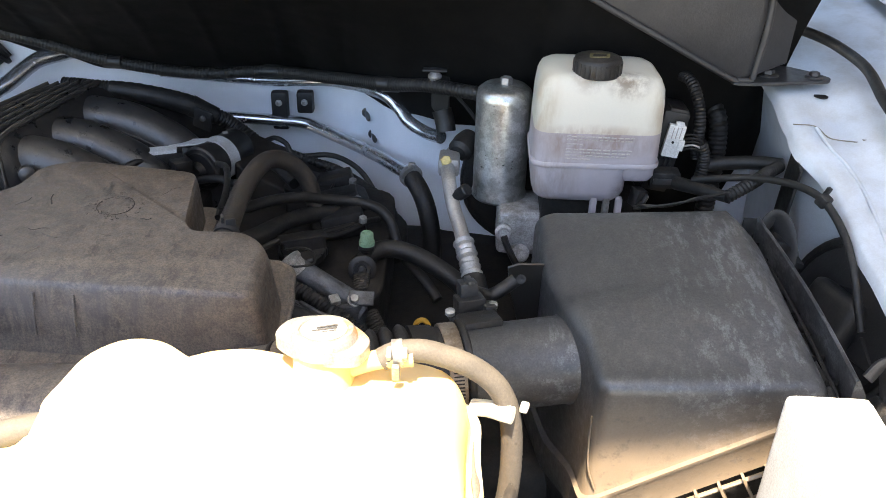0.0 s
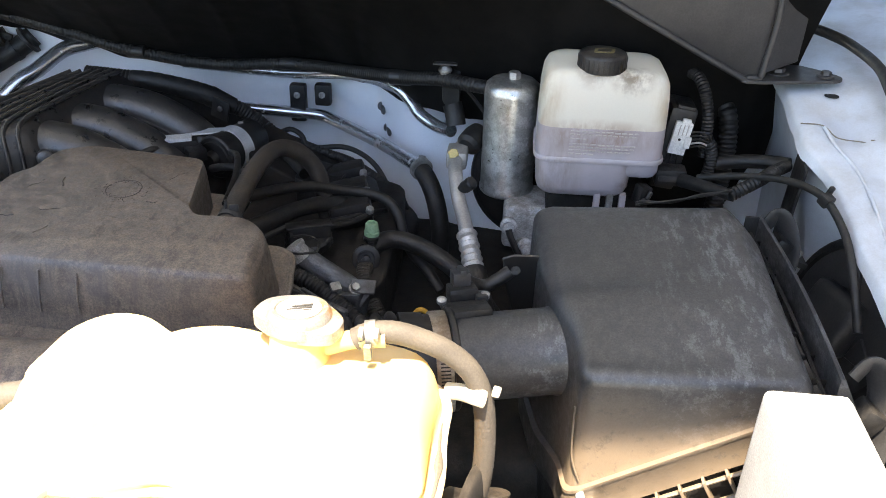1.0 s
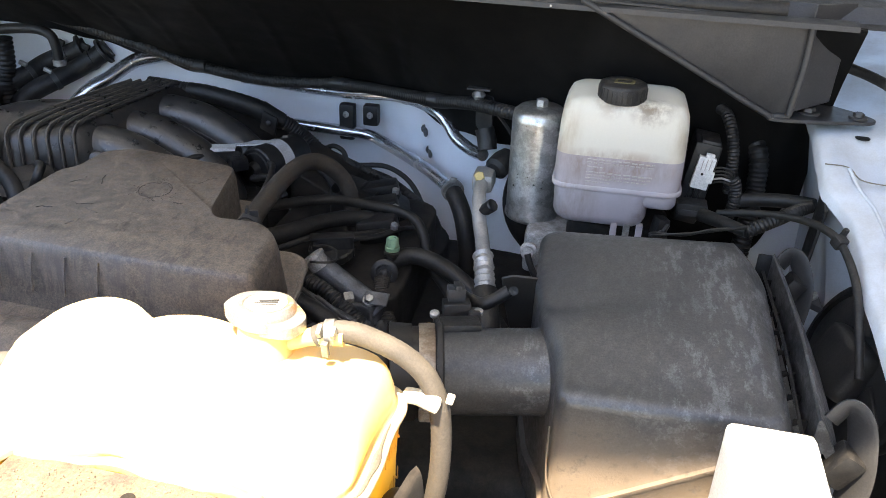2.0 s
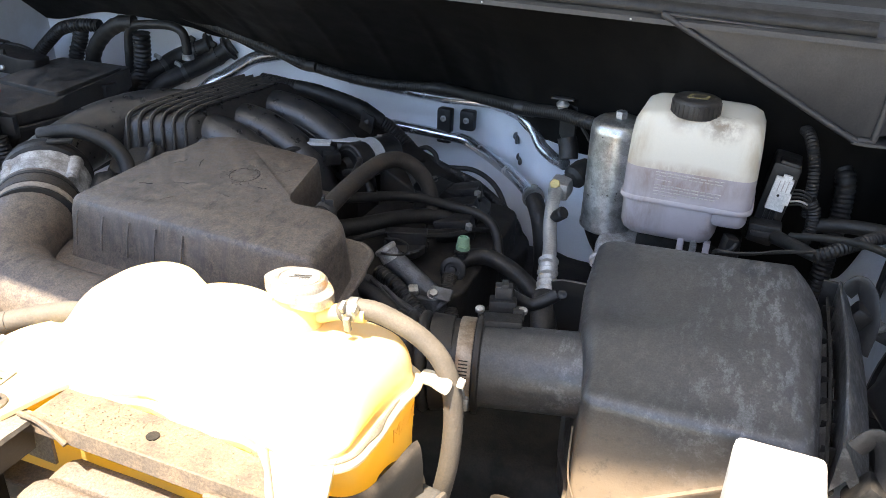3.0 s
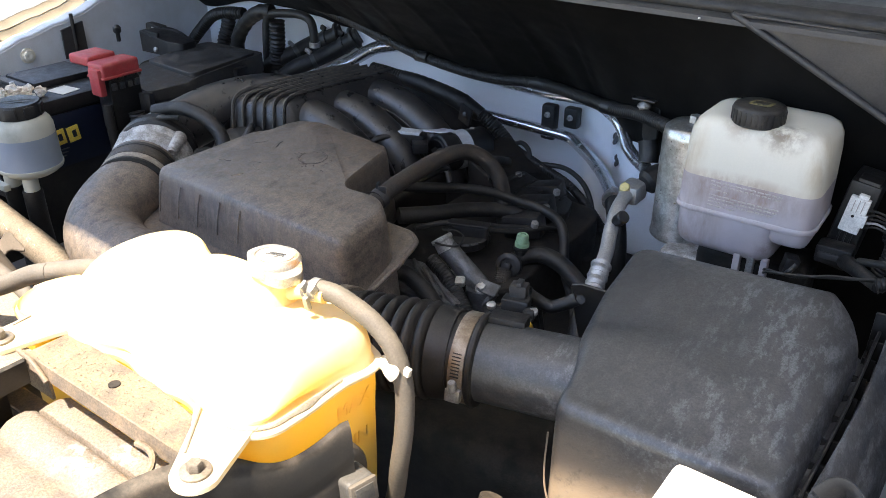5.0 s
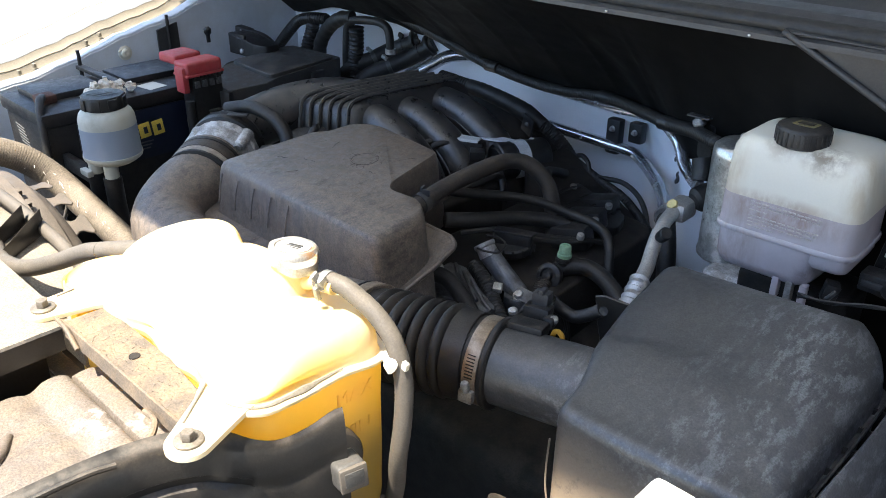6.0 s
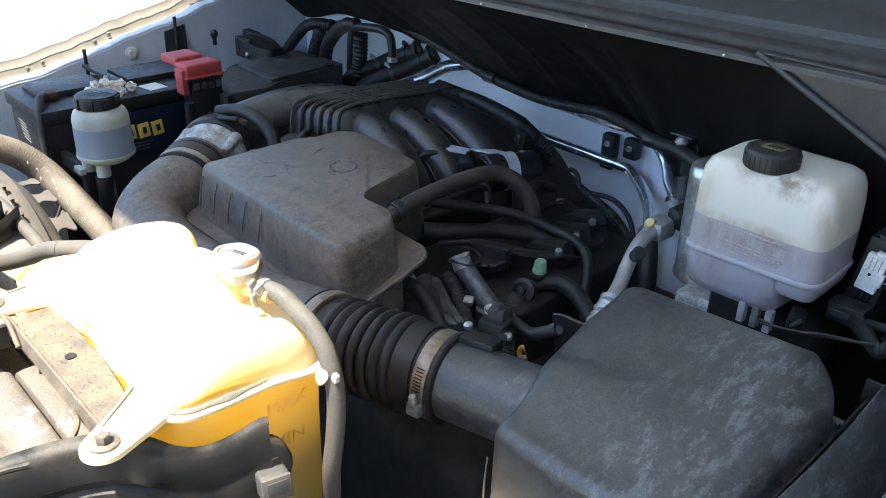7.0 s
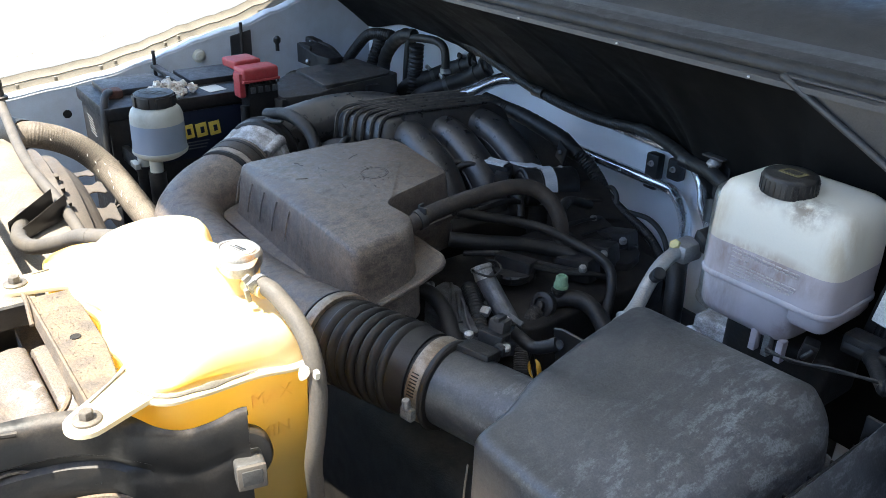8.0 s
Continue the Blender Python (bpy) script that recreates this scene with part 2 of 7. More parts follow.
M_SEAM = milky("pale_seam_plastic", (0.78, 0.74, 0.60), (0.85, 0.70, 0.32), 0.3)
M_TANKWALL = milky("amber_tank_wall", (0.96, 0.74, 0.24), (1.0, 0.70, 0.10), 0.62, 0.3)


def fluid_line(m, z0, z1, tint):
    """Fluid seen through the wall: below the level the plastic takes the fluid's tint."""
    n, l = m.node_tree.nodes, m.node_tree.links
    geo = n.new("ShaderNodeNewGeometry")
    sep = n.new("ShaderNodeSeparateXYZ")
    l.new(geo.outputs["Position"], sep.inputs[0])
    mr = n.new("ShaderNodeMapRange")
    mr.interpolation_type = "SMOOTHSTEP"
    for k, x in zip(("From Min", "From Max", "To Min", "To Max"), (z1, z0, 0.0, 1.0)):
        mr.inputs[k].default_value = x
    l.new(sep.outputs[2], mr.inputs["Value"])
    for sh in ("Principled BSDF", "Translucent BSDF"):
        sock = n[sh].inputs[0]
        mx = n.new("ShaderNodeMix")
        mx.data_type = "RGBA"
        l.new(mr.outputs[0], mx.inputs[0])
        if sock.links:
            l.new(sock.links[0].from_socket, mx.inputs[6])
        else:
            mx.inputs[6].default_value = sock.default_value
        mx.inputs[7].default_value = (*tint, 1)
        l.new(mx.outputs[2], sock)


fluid_line(M_TANKWALL, 1.062, 1.128, (0.30, 0.265, 0.155))
# Tan for real dirt and for shade lines painted on the wing.
M_GUTTER = surf("dirt_and_shade_tan", (0.17, 0.15, 0.115), 0.6, col2=(0.10, 0.088, 0.066), scale=18, dust=(0.24, 0.21, 0.16), dusty=0.6, dust_scale=30, bump=0.2)
M_CAST = surf("grimy_casting", (0.14, 0.145, 0.155), 0.38, 0.6, col2=(0.07, 0.07, 0.07), scale=55, mix=0.8, dust=(0.10, 0.085, 0.065), dusty=0.4, bump=0.4, bump_scale=350)
M_BRIGHT = surf("bright_plated_strap", (0.56, 0.575, 0.59), 0.36, 0.2, col2=(0.40, 0.41, 0.42), scale=60, bump=0.05)
M_STOP = surf("grey_rubber_stop", (0.065, 0.063, 0.060), 0.5, dust=(0.10, 0.085, 0.065), dusty=0.4, bump=0.2)
M_SHROUD = surf("dusty_shroud_plastic", (0.085, 0.070, 0.056), 0.5, col2=(0.062, 0.052, 0.042), scale=40, dust=(0.15, 0.122, 0.096), dusty=0.7, dust_scale=45, top=0.3, bump=0.2, grain=0.2)
M_SANDY = surf("sand_covered_metal", (0.205, 0.175, 0.137), 0.8, col2=(0.15, 0.122, 0.09), scale=35, dust=(0.27, 0.235, 0.19), dusty=0.8, dust_scale=22, top=0.3, bump=0.3, bump_scale=600, grain=0.3)
M_RADHOSE = surf("dusty_radiator_hose", (0.135, 0.108, 0.079), 0.55, col2=(0.090, 0.068, 0.047), scale=28, dust=(0.235, 0.200, 0.155), dusty=0.75, dust_scale=35, top=0.8, bump=0.35, bump_scale=420, grain=0.35)
M_PRESSED = surf("pale_pressed_metal", (0.150, 0.128, 0.112), 0.55, col2=(0.100, 0.080, 0.065), scale=30, dust=(0.22, 0.175, 0.125), dusty=0.7, dust_scale=60, top=0.3, bump=0.25, bump_scale=700, grain=0.35)
stain_tint(M_PRESSED, (-0.026, 0.4225, 1.1250), 0.020, (0.40, 0.385, 0.36), 0.48, 0.56, 0.8, 90.0)
stain_tint(M_PRESSED, (-0.012, 0.4430, 1.1205), 0.012, (0.40, 0.385, 0.36), 0.48, 0.56, 0.8, 120.0)
stain_tint(M_PRESSED, (-0.05, 0.385, 1.124), 0.06, (0.09, 0.07, 0.055), 0.50, 0.60, 0.5, 35.0)
M_DIM = surf("dim_print", (0.09, 0.09, 0.088), 0.5, bump=0.0)
M_SKYBLOCK = surf("rendered_wall", (0.13, 0.125, 0.115), 0.9, col2=(0.10, 0.095, 0.088), scale=4, bump=0.4, bump_scale=40)
M_WORN = surf("worn_yellow_print", (0.17, 0.145, 0.06), 0.5, bump=0.0)
M_BAND = surf("pale_cowl_band", (0.085, 0.090, 0.098), 0.35, dust=(0.13, 0.12, 0.105), dusty=0.3, dust_scale=90, bump=0.1)
M_WALL = surf("clean_white_paint", (0.80, 0.845, 0.905), 0.28, col2=(0.76, 0.80, 0.855), scale=9, dust=(0.55, 0.52, 0.45), dusty=0.12, dust_scale=28, bump=0.02, grain=0.04)
M_CLAMP = surf("dirty_band_steel", (0.34, 0.29, 0.23), 0.42, 0.7, col2=(0.17, 0.115, 0.07), scale=70, mix=0.75, bump=0.2)
M_CAP = surf("weathered_cap_steel", (0.44, 0.425, 0.395), 0.36, 0.6, col2=(0.36, 0.30, 0.22), scale=70, bump=0.1)
stain_tint(M_CAP, (0.004, 0.570, 1.1975), 0.014, (0.55, 0.26, 0.05), 0.44, 0.60, 0.8, 110.0)
M_LID = surf("dusty_black_lid", (0.020, 0.0195, 0.019), 0.42, dust=(0.105, 0.09, 0.072), dusty=0.75, dust_scale=70, top=0.7, bump=0.3, grain=0.4)
M_BOLT = surf("yellow_passivated_bolt", (0.50, 0.43, 0.20), 0.4, 0.6, bump=0.05)
M_WEB = surf("woven_cuff", (0.33, 0.29, 0.24), 0.85, col2=(0.16, 0.13, 0.11), scale=160, bump=0.5, bump_scale=600)
M_WASHER = surf("weathered_washer_steel", (0.20, 0.175, 0.145), 0.5, 0.5, col2=(0.11, 0.09, 0.07), scale=140, dust=(0.25, 0.21, 0.16), dusty=0.5, bump=0.2)
M_PALERIM = surf("pale_rib_plastic", (0.045, 0.042, 0.038), 0.45, dust=(0.17, 0.15, 0.125), dusty=0.7, dust_scale=120, top=0.3, bump=0.1)
M_LINER = surf("dusty_wing_liner", (0.050, 0.048, 0.046), 0.6, col2=(0.032, 0.031, 0.030), scale=22, dust=(0.10, 0.088, 0.072), dusty=0.6, dust_scale=40, bump=0.3)
M_GREEN = surf("green_plastic", (0.22, 0.36, 0.22), 0.5, dust=(0.25, 0.24, 0.18), dusty=0.4, bump=0.1)
M_ORANGE = surf("amber_plastic", (0.55, 0.30, 0.03), 0.4, bump=0.05)
M_PRINT = surf("grey_print", (0.40, 0.36, 0.33), 0.6, bump=0.0)
M_CRUST = surf("corrosion_crust", (0.76, 0.74, 0.68), 0.95, col2=(0.42, 0.31, 0.20), scale=120, mix=0.6, bump=0.8, bump_scale=300)
M_RUST = surf("rust", (0.09, 0.042, 0.030), 0.85, col2=(0.05, 0.027, 0.022), scale=150, bump=0.6)
M_GROUND = surf("sunlit_sand", (0.51, 0.485, 0.43), 0.95, col2=(0.22, 0.20, 0.165), scale=55, mix=0.5, dust=(0.55, 0.52, 0.455), dusty=0.8, dust_scale=9, bump=0.8, bump_scale=90, sharp=0.05)
M_GLASS = surf("windscreen_glass", (0.02, 0.03, 0.035), 0.03, spec=0.8, bump=0.0)


# ---- mesh helpers ----
def thing(name, loc, label="", category="", group="", kind=""):
    return tagged_at(new(name), loc, label, category, group, kind)


def tagged_at(ob, loc, label, category, group, kind):
    ob.location = loc
    ob.empty_display_size = 0.02
    return tagged(ob, label, category, group, kind)


def origin(ob):
    v = Vector((0, 0, 0))
    while ob:
        v += ob.location
        ob = ob.parent
    return v


def part(name, bm, material, parent=None, label="", smooth=40, kind=""):
    """Links a bmesh, built in world places, as one mesh object under a thing or a part."""
    bm.normal_update()
    if parent:
        bmesh.ops.translate(bm, verts=bm.verts, vec=-origin(parent))
    me = bpy.data.meshes.new(name)
    bm.to_mesh(me)
    bm.free()
    me.materials.append(material)
    me.shade_smooth()
    me.set_sharp_from_angle(angle=radians(smooth))
    ob = new(name, me)
    if parent:
        ob.parent = parent
    return tagged(ob, label, "", "", kind)


def solid(name, bm, material, label, category, group="", kind="", smooth=40):
    """A thing of one mesh."""
    ob = part(name, bm, material, None, "", smooth)
    return tagged(ob, label, category, group, kind)


def bevel(bm, w, seg=2, edges=None):
    if w > 0:
        bmesh.ops.bevel(bm, geom=edges or bm.edges[:], offset=w, segments=seg, profile=0.6, affect="EDGES", clamp_overlap=True)
    return bm


def box(c, s, bev=0.002, rot=(0, 0, 0), seg=2, bm=None):
    b = bmesh.new()
    bmesh.ops.create_cube(b, size=1.0, matrix=Matrix.Diagonal((*s, 1)))
    bevel(b, bev, seg)
    bmesh.ops.transform(b, verts=b.verts, matrix=pose(*c, *rot))
    return join(bm, b)


def join(a, b):
    if a is None:
        return b
    me = bpy.data.meshes.new("tmp")
    b.to_mesh(me)
    b.free()
    a.from_mesh(me)
    bpy.data.meshes.remove(me)
    return a


def loft(rings, closed=True, cap=True, bm=None):
    """A skin through rings of equal count."""
    b = bmesh.new()
    vs = [[b.verts.new(p) for p in r] for r in rings]
    k = len(rings[0])
    for r0, r1 in zip(vs, vs[1:]):
        for i in range(k if closed else k - 1):
            j = (i + 1) % k
            b.faces.new((r0[i], r0[j], r1[j], r1[i]))
    if cap and closed:
        b.faces.new(list(reversed(vs[0])))
        b.faces.new(vs[-1])
    bmesh.ops.recalc_face_normals(b, faces=b.faces)
    return join(bm, b)


def frame_of(d):
    d = Vector(d).normalized()
    u = d.orthogonal().normalized()
    return u, d.cross(u)


def lathe(base, axis, prof, n=28, bm=None):
    """A turned body: prof is rows of (distance along the axis, radius)."""
    axis = Vector(axis).normalized()
    u, v = frame_of(axis)
    base = Vector(base)
    rings = [[base + axis * h + (u * math.cos(a) + v * math.sin(a)) * max(r, 1e-5) for a in (2 * math.pi * i / n for i in range(n))] for h, r in prof]
    return loft(rings, bm=bm)


def spline(pts, per=8):
    p = [Vector(q) for q in pts]
    p = [p[0] * 2 - p[1]] + p + [p[-1] * 2 - p[-2]]
    out = []
    for a, b, c, d in zip(p, p[1:], p[2:], p[3:]):
        for i in range(per):
            t = i / per
            out.append(0.5 * ((2 * b) + (c - a) * t + (2 * a - 5 * b + 4 * c - d) * t * t + (3 * b - a - 3 * c + d) * t ** 3))
    out.append(p[-2])
    return out


def tube(pts, r, n=14, per=8, corr=None, wall=0.0, rfun=None, bm=None, step=None, squash=1.0):
    """A hose or pipe along a curve; corr=(pitch, depth) gives it rings; rfun(s) scales the radius, s from 0 to 1."""
    path = spline(pts, per)
    if corr or step:
        gap = step or corr[0] / 5
        fine, acc = [path[0]], 0.0
        for a, b in zip(path, path[1:]):
            L = (b - a).length
            k = max(1, int(L / gap))
            fine += [a.lerp(b, i / k) for i in range(1, k + 1)]
        path = fine
    s = [0.0]
    for a, b in zip(path, path[1:]):
        s.append(s[-1] + (b - a).length)
    rings = []
    u = None
    for i, p in enumerate(path):
        d = (path[min(i + 1, len(path) - 1)] - path[max(i - 1, 0)]).normalized()
        u = d.orthogonal().normalized() if u is None else (u - d * u.dot(d)).normalized()
        v = d.cross(u)
        rr = r * (rfun(s[i] / s[-1]) if rfun else 1.0)
        if corr:
            rr += corr[1] * (0.5 + 0.5 * math.cos(2 * math.pi * s[i] / corr[0])) - corr[1] * 0.5
        rings.append([p + (u * math.cos(a) + v * math.sin(a) * squash) * rr for a in (2 * math.pi * k / n for k in range(n))])
    return loft(rings, bm=bm)


def prism(outline, z0, z1, bev=0.0, seg=3, shrink=0.0, rim=None, bm=None):
    """An outline in x, y raised from z0 to z1; the top drawn in by shrink. z1 may be a function of x, y."""
    c = Vector((sum(p[0] for p in outline) / len(outline), sum(p[1] for p in outline) / len(outline)))
    top = []
    for x, y in outline:
        d = (Vector((x, y)) - c)
        q = Vector((x, y)) - d.normalized() * shrink if shrink else Vector((x, y))
        top.append((q.x, q.y, z1(q.x, q.y) if callable(z1) else z1))
    b = loft([[(x, y, z0) for x, y in outline], top])
    if bev:
        tops = [e for e in b.edges if not all(abs(v.co.z - z0) < 1e-6 for v in e.verts)]
        bevel(b, bev, seg, tops)
    bmesh.ops.recalc_face_normals(b, faces=b.faces)
    return join(bm, b)


def plate(outline, normal, thick, bev=0.0008, bm=None):
    """A flat sheet: corners in order, given thickness against the normal."""
    n = Vector(normal).normalized() * thick
    b = loft([[Vector(p) - n for p in outline], [Vector(p) for p in outline]])
    bevel(b, bev, 1)
    return join(bm, b)


def sheet(grid, thick, bm=None):
    """A bent panel from a grid of places, with thickness."""
    b = bmesh.new()
    vs = [[b.verts.new(p) for p in row] for row in grid]
    for r0, r1 in zip(vs, vs[1:]):
        for i in range(len(r0) - 1):
            b.faces.new((r0[i], r0[i + 1], r1[i + 1], r1[i]))
    bmesh.ops.recalc_face_normals(b, faces=b.faces)
    bmesh.ops.solidify(b, geom=b.faces[:], thickness=thick)
    return join(bm, b)


def interp(x, table):
    if x <= table[0][0]:
        return table[0][1]
    for (a, p), (b, q) in zip(table, table[1:]):
        if x <= b:
            t = (x - a) / (b - a)
            t = t * t * (3 - 2 * t)
            return p + (q - p) * t
    return table[-1][1]


def hexbolt(c, axis, r, h, washer=0.0, bm=None):
    axis = Vector(axis).normalized()
    c = Vector(c)
    bm = lathe(c, axis, [(0, r), (h * 0.85, r), (h, r * 0.85)], n=6, bm=bm)
    if washer:
        bm = lathe(c - axis * 0.0005, axis, [(0, washer), (0.0022, washer), (0.003, washer * 0.9)], n=24, bm=bm)
    return bm


def round_outline(pts, r, seg=4):
    """Rounds the corners of an outline in x, y."""
    out = []
    k = len(pts)
    for i in range(k):
        a, b, c = Vector(pts[i - 1]), Vector(pts[i]), Vector(pts[(i + 1) % k])
        ra = min(r, (a - b).length * 0.45, (c - b).length * 0.45)
        p, q = b + (a - b).normalized() * ra, b + (c - b).normalized() * ra
        for j in range(seg + 1):
            t = j / seg
            out.append(tuple(p * (1 - t) ** 2 + b * 2 * t * (1 - t) + q * t * t))
    return out

# ---- ground and car shell ----
b = bmesh.new()
bmesh.ops.create_grid(b, x_segments=2, y_segments=2, size=150)
solid("ground", b, M_GROUND, "bright sunlit gravel ground beside the vehicle", "ground", kind="structure")

# Added wall, out of view: holds sky light off the wing side.
b = box((1.45, 0.6, 1.3), (0.2, 6.0, 2.6), 0.01)
solid("sky_block_wall", b, M_SKYBLOCK, "unseen plain grey wall added to block sky light from the side", "wall", kind="structure")

WALL_Y = [(-1.0, 1.27), (-0.62, 1.25), (-0.45, 1.275), (-0.3, 1.29), (-0.16, 1.29), (-0.1, 1.245), (-0.02, 1.165), (0.04, 1.135), (0.12, 1.125), (0.45, 1.125)]
WALL_TOP = [(-1.05, 1.113), (-0.92, 1.140), (-0.77, 1.167), (-0.68, 1.168), (-0.62, 1.164), (-0.56, 1.153), (-0.48, 1.129), (-0.42, 1.114), (-0.34, 1.105), (-0.25, 1.107), (-0.15, 1.109), (0.06, 1.11), (0.12, 1.06), (0.16, 0.93), (0.28, 0.93), (0.33, 1.02), (0.36, 1.08), (0.45, 1.10)]


def wall_y(x, z):
    y = interp(x, WALL_Y)
    y -= 0.010 * interp(z, [(1.055, 0.0), (1.068, 1.0)]) * interp(x, [(-0.42, 0), (-0.36, 1), (-0.14, 1), (-0.08, 0)])
    y -= 0.012 * max(0.0, 1 - ((x - 0.035) ** 2 + (z - 1.075) ** 2) / 0.0004) ** 0.5
    return y


xs = [-1.0 + 1.45 * i / 110 for i in range(111)]
b = sheet([[(x, wall_y(x, z), z) for x in xs] for z in [0.45 + (1.06 - 0.45) * i / 10 for i in range(10)] + [1.03 + 0.01 * i for i in range(14)]], 0.004)
solid("firewall", b, M_WALL, "pale blue-white painted firewall panel", "firewall", kind="structure")

# black insulating pad hanging from the cowl lip down to the firewall
RAIL_Y, RAIL_Z = 0.990, 1.291


def pad_at(x, s):
    y0, z0 = RAIL_Y + 0.012, RAIL_Z - 0.004
    y1, z1 = interp(x, WALL_Y) - 0.03, interp(x, WALL_TOP) - 0.004
    y, z = y0 + (y1 - y0) * s, z0 + (z1 - z0) * s
    fold = sum(math.exp(-((x + 0.04 * s - c) / 0.0035) ** 2) for c in (-0.52, -0.45, -0.385, -0.31, -0.235, -0.15, -0.06))
    sag = 0.02 * math.sin(math.pi * s)
    return (x, y + sag * 0.6 - 0.004 * fold * math.sin(math.pi * s), z + sag * 0.3)


b = sheet([[pad_at(x, s / 12) for x in [-1.0 + 1.37 * i / 420 for i in range(421)]] for s in range(13)], 0.004)
solid("cowl_insulation", b, M_PAD, "black creased insulation pad under the cowl", "insulation", kind="structure")

# cowl: lip, seal and panel up to the windscreen
cowl = thing("cowl", (0, 1.0, RAIL_Z), "grey plastic cowl lip with rubber seal below windscreen", "cowl", kind="structure")


def swept(prof, x0, x1, k=24, bow=0.0):
    rings = []
    for i in range(k + 1):
        x = x0 + (x1 - x0) * i / k
        dy = bow * (x - 0.05) ** 2
        rings.append([(x, y + dy, z) for y, z in prof])
    return loft(rings)


part("lip", swept([(0.985, 1.286), (0.9855, 1.2905), (0.989, 1.2925), (0.997, 1.2935), (0.997, 1.2915), (0.9905, 1.290), (0.988, 1.286)], -1.0, 0.36), M_SHEET, cowl)
part("seal", tube([(-1.0, 1.004, 1.297), (-0.5, 1.004, 1.297), (0.0, 1.003, 1.297), (0.30, 1.003, 1.297)], 0.0085, n=12), M_RUBBER, cowl, "black rubber bonnet seal")
part("pale_band", swept([(1.040, 1.3015), (1.044, 1.3005), (1.074, 1.3025), (1.078, 1.3045), (1.078, 1.3035), (1.074, 1.3015), (1.044, 1.2995), (1.040, 1.3005)], -1.0, 0.5), M_BAND, cowl, "pale plastic band")
part("panel", swept([(1.000, 1.286), (1.012, 1.289), (1.020, 1.302), (1.034, 1.306), (1.040, 1.298), (1.075, 1.300), (1.090, 1.318), (1.16, 1.335), (1.30, 1.352), (1.30, 1.345), (1.16, 1.328), (1.094, 1.311), (1.078, 1.293), (1.036, 1.290), (1.024, 1.296), (1.016, 1.283)], -1.0, 0.5), M_COWL, cowl)
for x in (-0.35, -0.20, -0.056, 0.092):
    cl = part("clip", box((x, 0.9840, 1.2882), (0.0018, 0.0012, 0.0015), 0.0003), M_WHITE, cowl, "white plastic clip")
    part("clip_head", lathe((x, 0.9832, 1.2885), (0, -1, 0.3), [(0, 0.0010), (0.0010, 0.0008)], 10), M_WHITE, cl)
b = sheet([[(x, 1.30 + 0.5 * s, 1.352 + 0.36 * s) for x in (-1.0, -0.5, 0.0, 0.5)] for s in (0, 0.5, 1)], 0.005)
solid("windscreen", b, M_GLASS, "dark windscreen glass reflecting the sky", "windscreen", kind="structure")

# open bonnet overhead
b = sheet([[(x, 1.25 + (0.231 + 0.11 * (x + 0.30) ** 2 - 1.25) * s, 1.42 + (2.12 - 1.42) * s + 0.05 * math.sin(math.pi * s)) for x in [-1.02 + 1.60 * i / 26 for i in range(27)]] for s in [i / 10 for i in range(11)]], 0.02)
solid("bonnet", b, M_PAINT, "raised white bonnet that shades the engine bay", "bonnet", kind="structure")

# grey brace between cowl lip and wing
brace = thing("cowl_brace", (0.31, 1.0, 1.2), "dusty grey steel brace bolted to wing top", "brace")
part("web", plate([(0.122, 0.988, 1.296), (0.303, 0.996, 1.203), (0.320, 1.0, 1.203), (0.325, 1.0, 1.290), (0.122, 0.990, 1.2965)], (0, -1, 0.03), 0.002), M_SHEET, brace)
part("lip", tube([(0.120, 0.9865, 1.2955), (0.21, 0.9905, 1.250), (0.300, 0.9945, 1.204), (0.309, 0.996, 1.2025), (0.322, 0.997, 1.2025)], 0.0030, n=10), M_SHEET, brace)
part("rib", tube([(0.320, 0.993, 1.205), (0.324, 0.993, 1.25), (0.324, 0.994, 1.275), (0.323, 0.995, 1.292)], 0.0032, n=10), M_SHEET, brace)
part("top_flange", plate([(0.118, 0.986, 1.2965), (0.326, 0.996, 1.2905), (0.326, 1.004, 1.2915), (0.118, 0.998, 1.2975)], (0, 0, 1), 0.002), M_SHEET, brace)
part("side", plate([(0.324, 1.0, 1.206), (0.358, 1.018, 1.214), (0.360, 1.02, 1.28), (0.362, 1.02, 1.305), (0.324, 1.0, 1.305)], (0.4, -1, 0), 0.002), M_SHEET, brace)
part("foot", prism(round_outline([(0.300, 0.992), (0.318, 0.990), (0.396, 1.006), (0.404, 1.016), (0.392, 1.034), (0.372, 1.05), (0.360, 1.06), (0.318, 1.04)], 0.010), 1.1985, 1.2015, 0.0008, 1), M_SHEET, brace)
part("bolt", hexbolt((0.342, 1.018, 1.2012), (0, 0, 1), 0.0062, 0.0065, 0.0105), M_SHEET, brace)
part("bolt", hexbolt((0.386, 1.016, 1.2012), (0, 0, 1), 0.0050, 0.006, 0.0085), M_SHEET, brace)

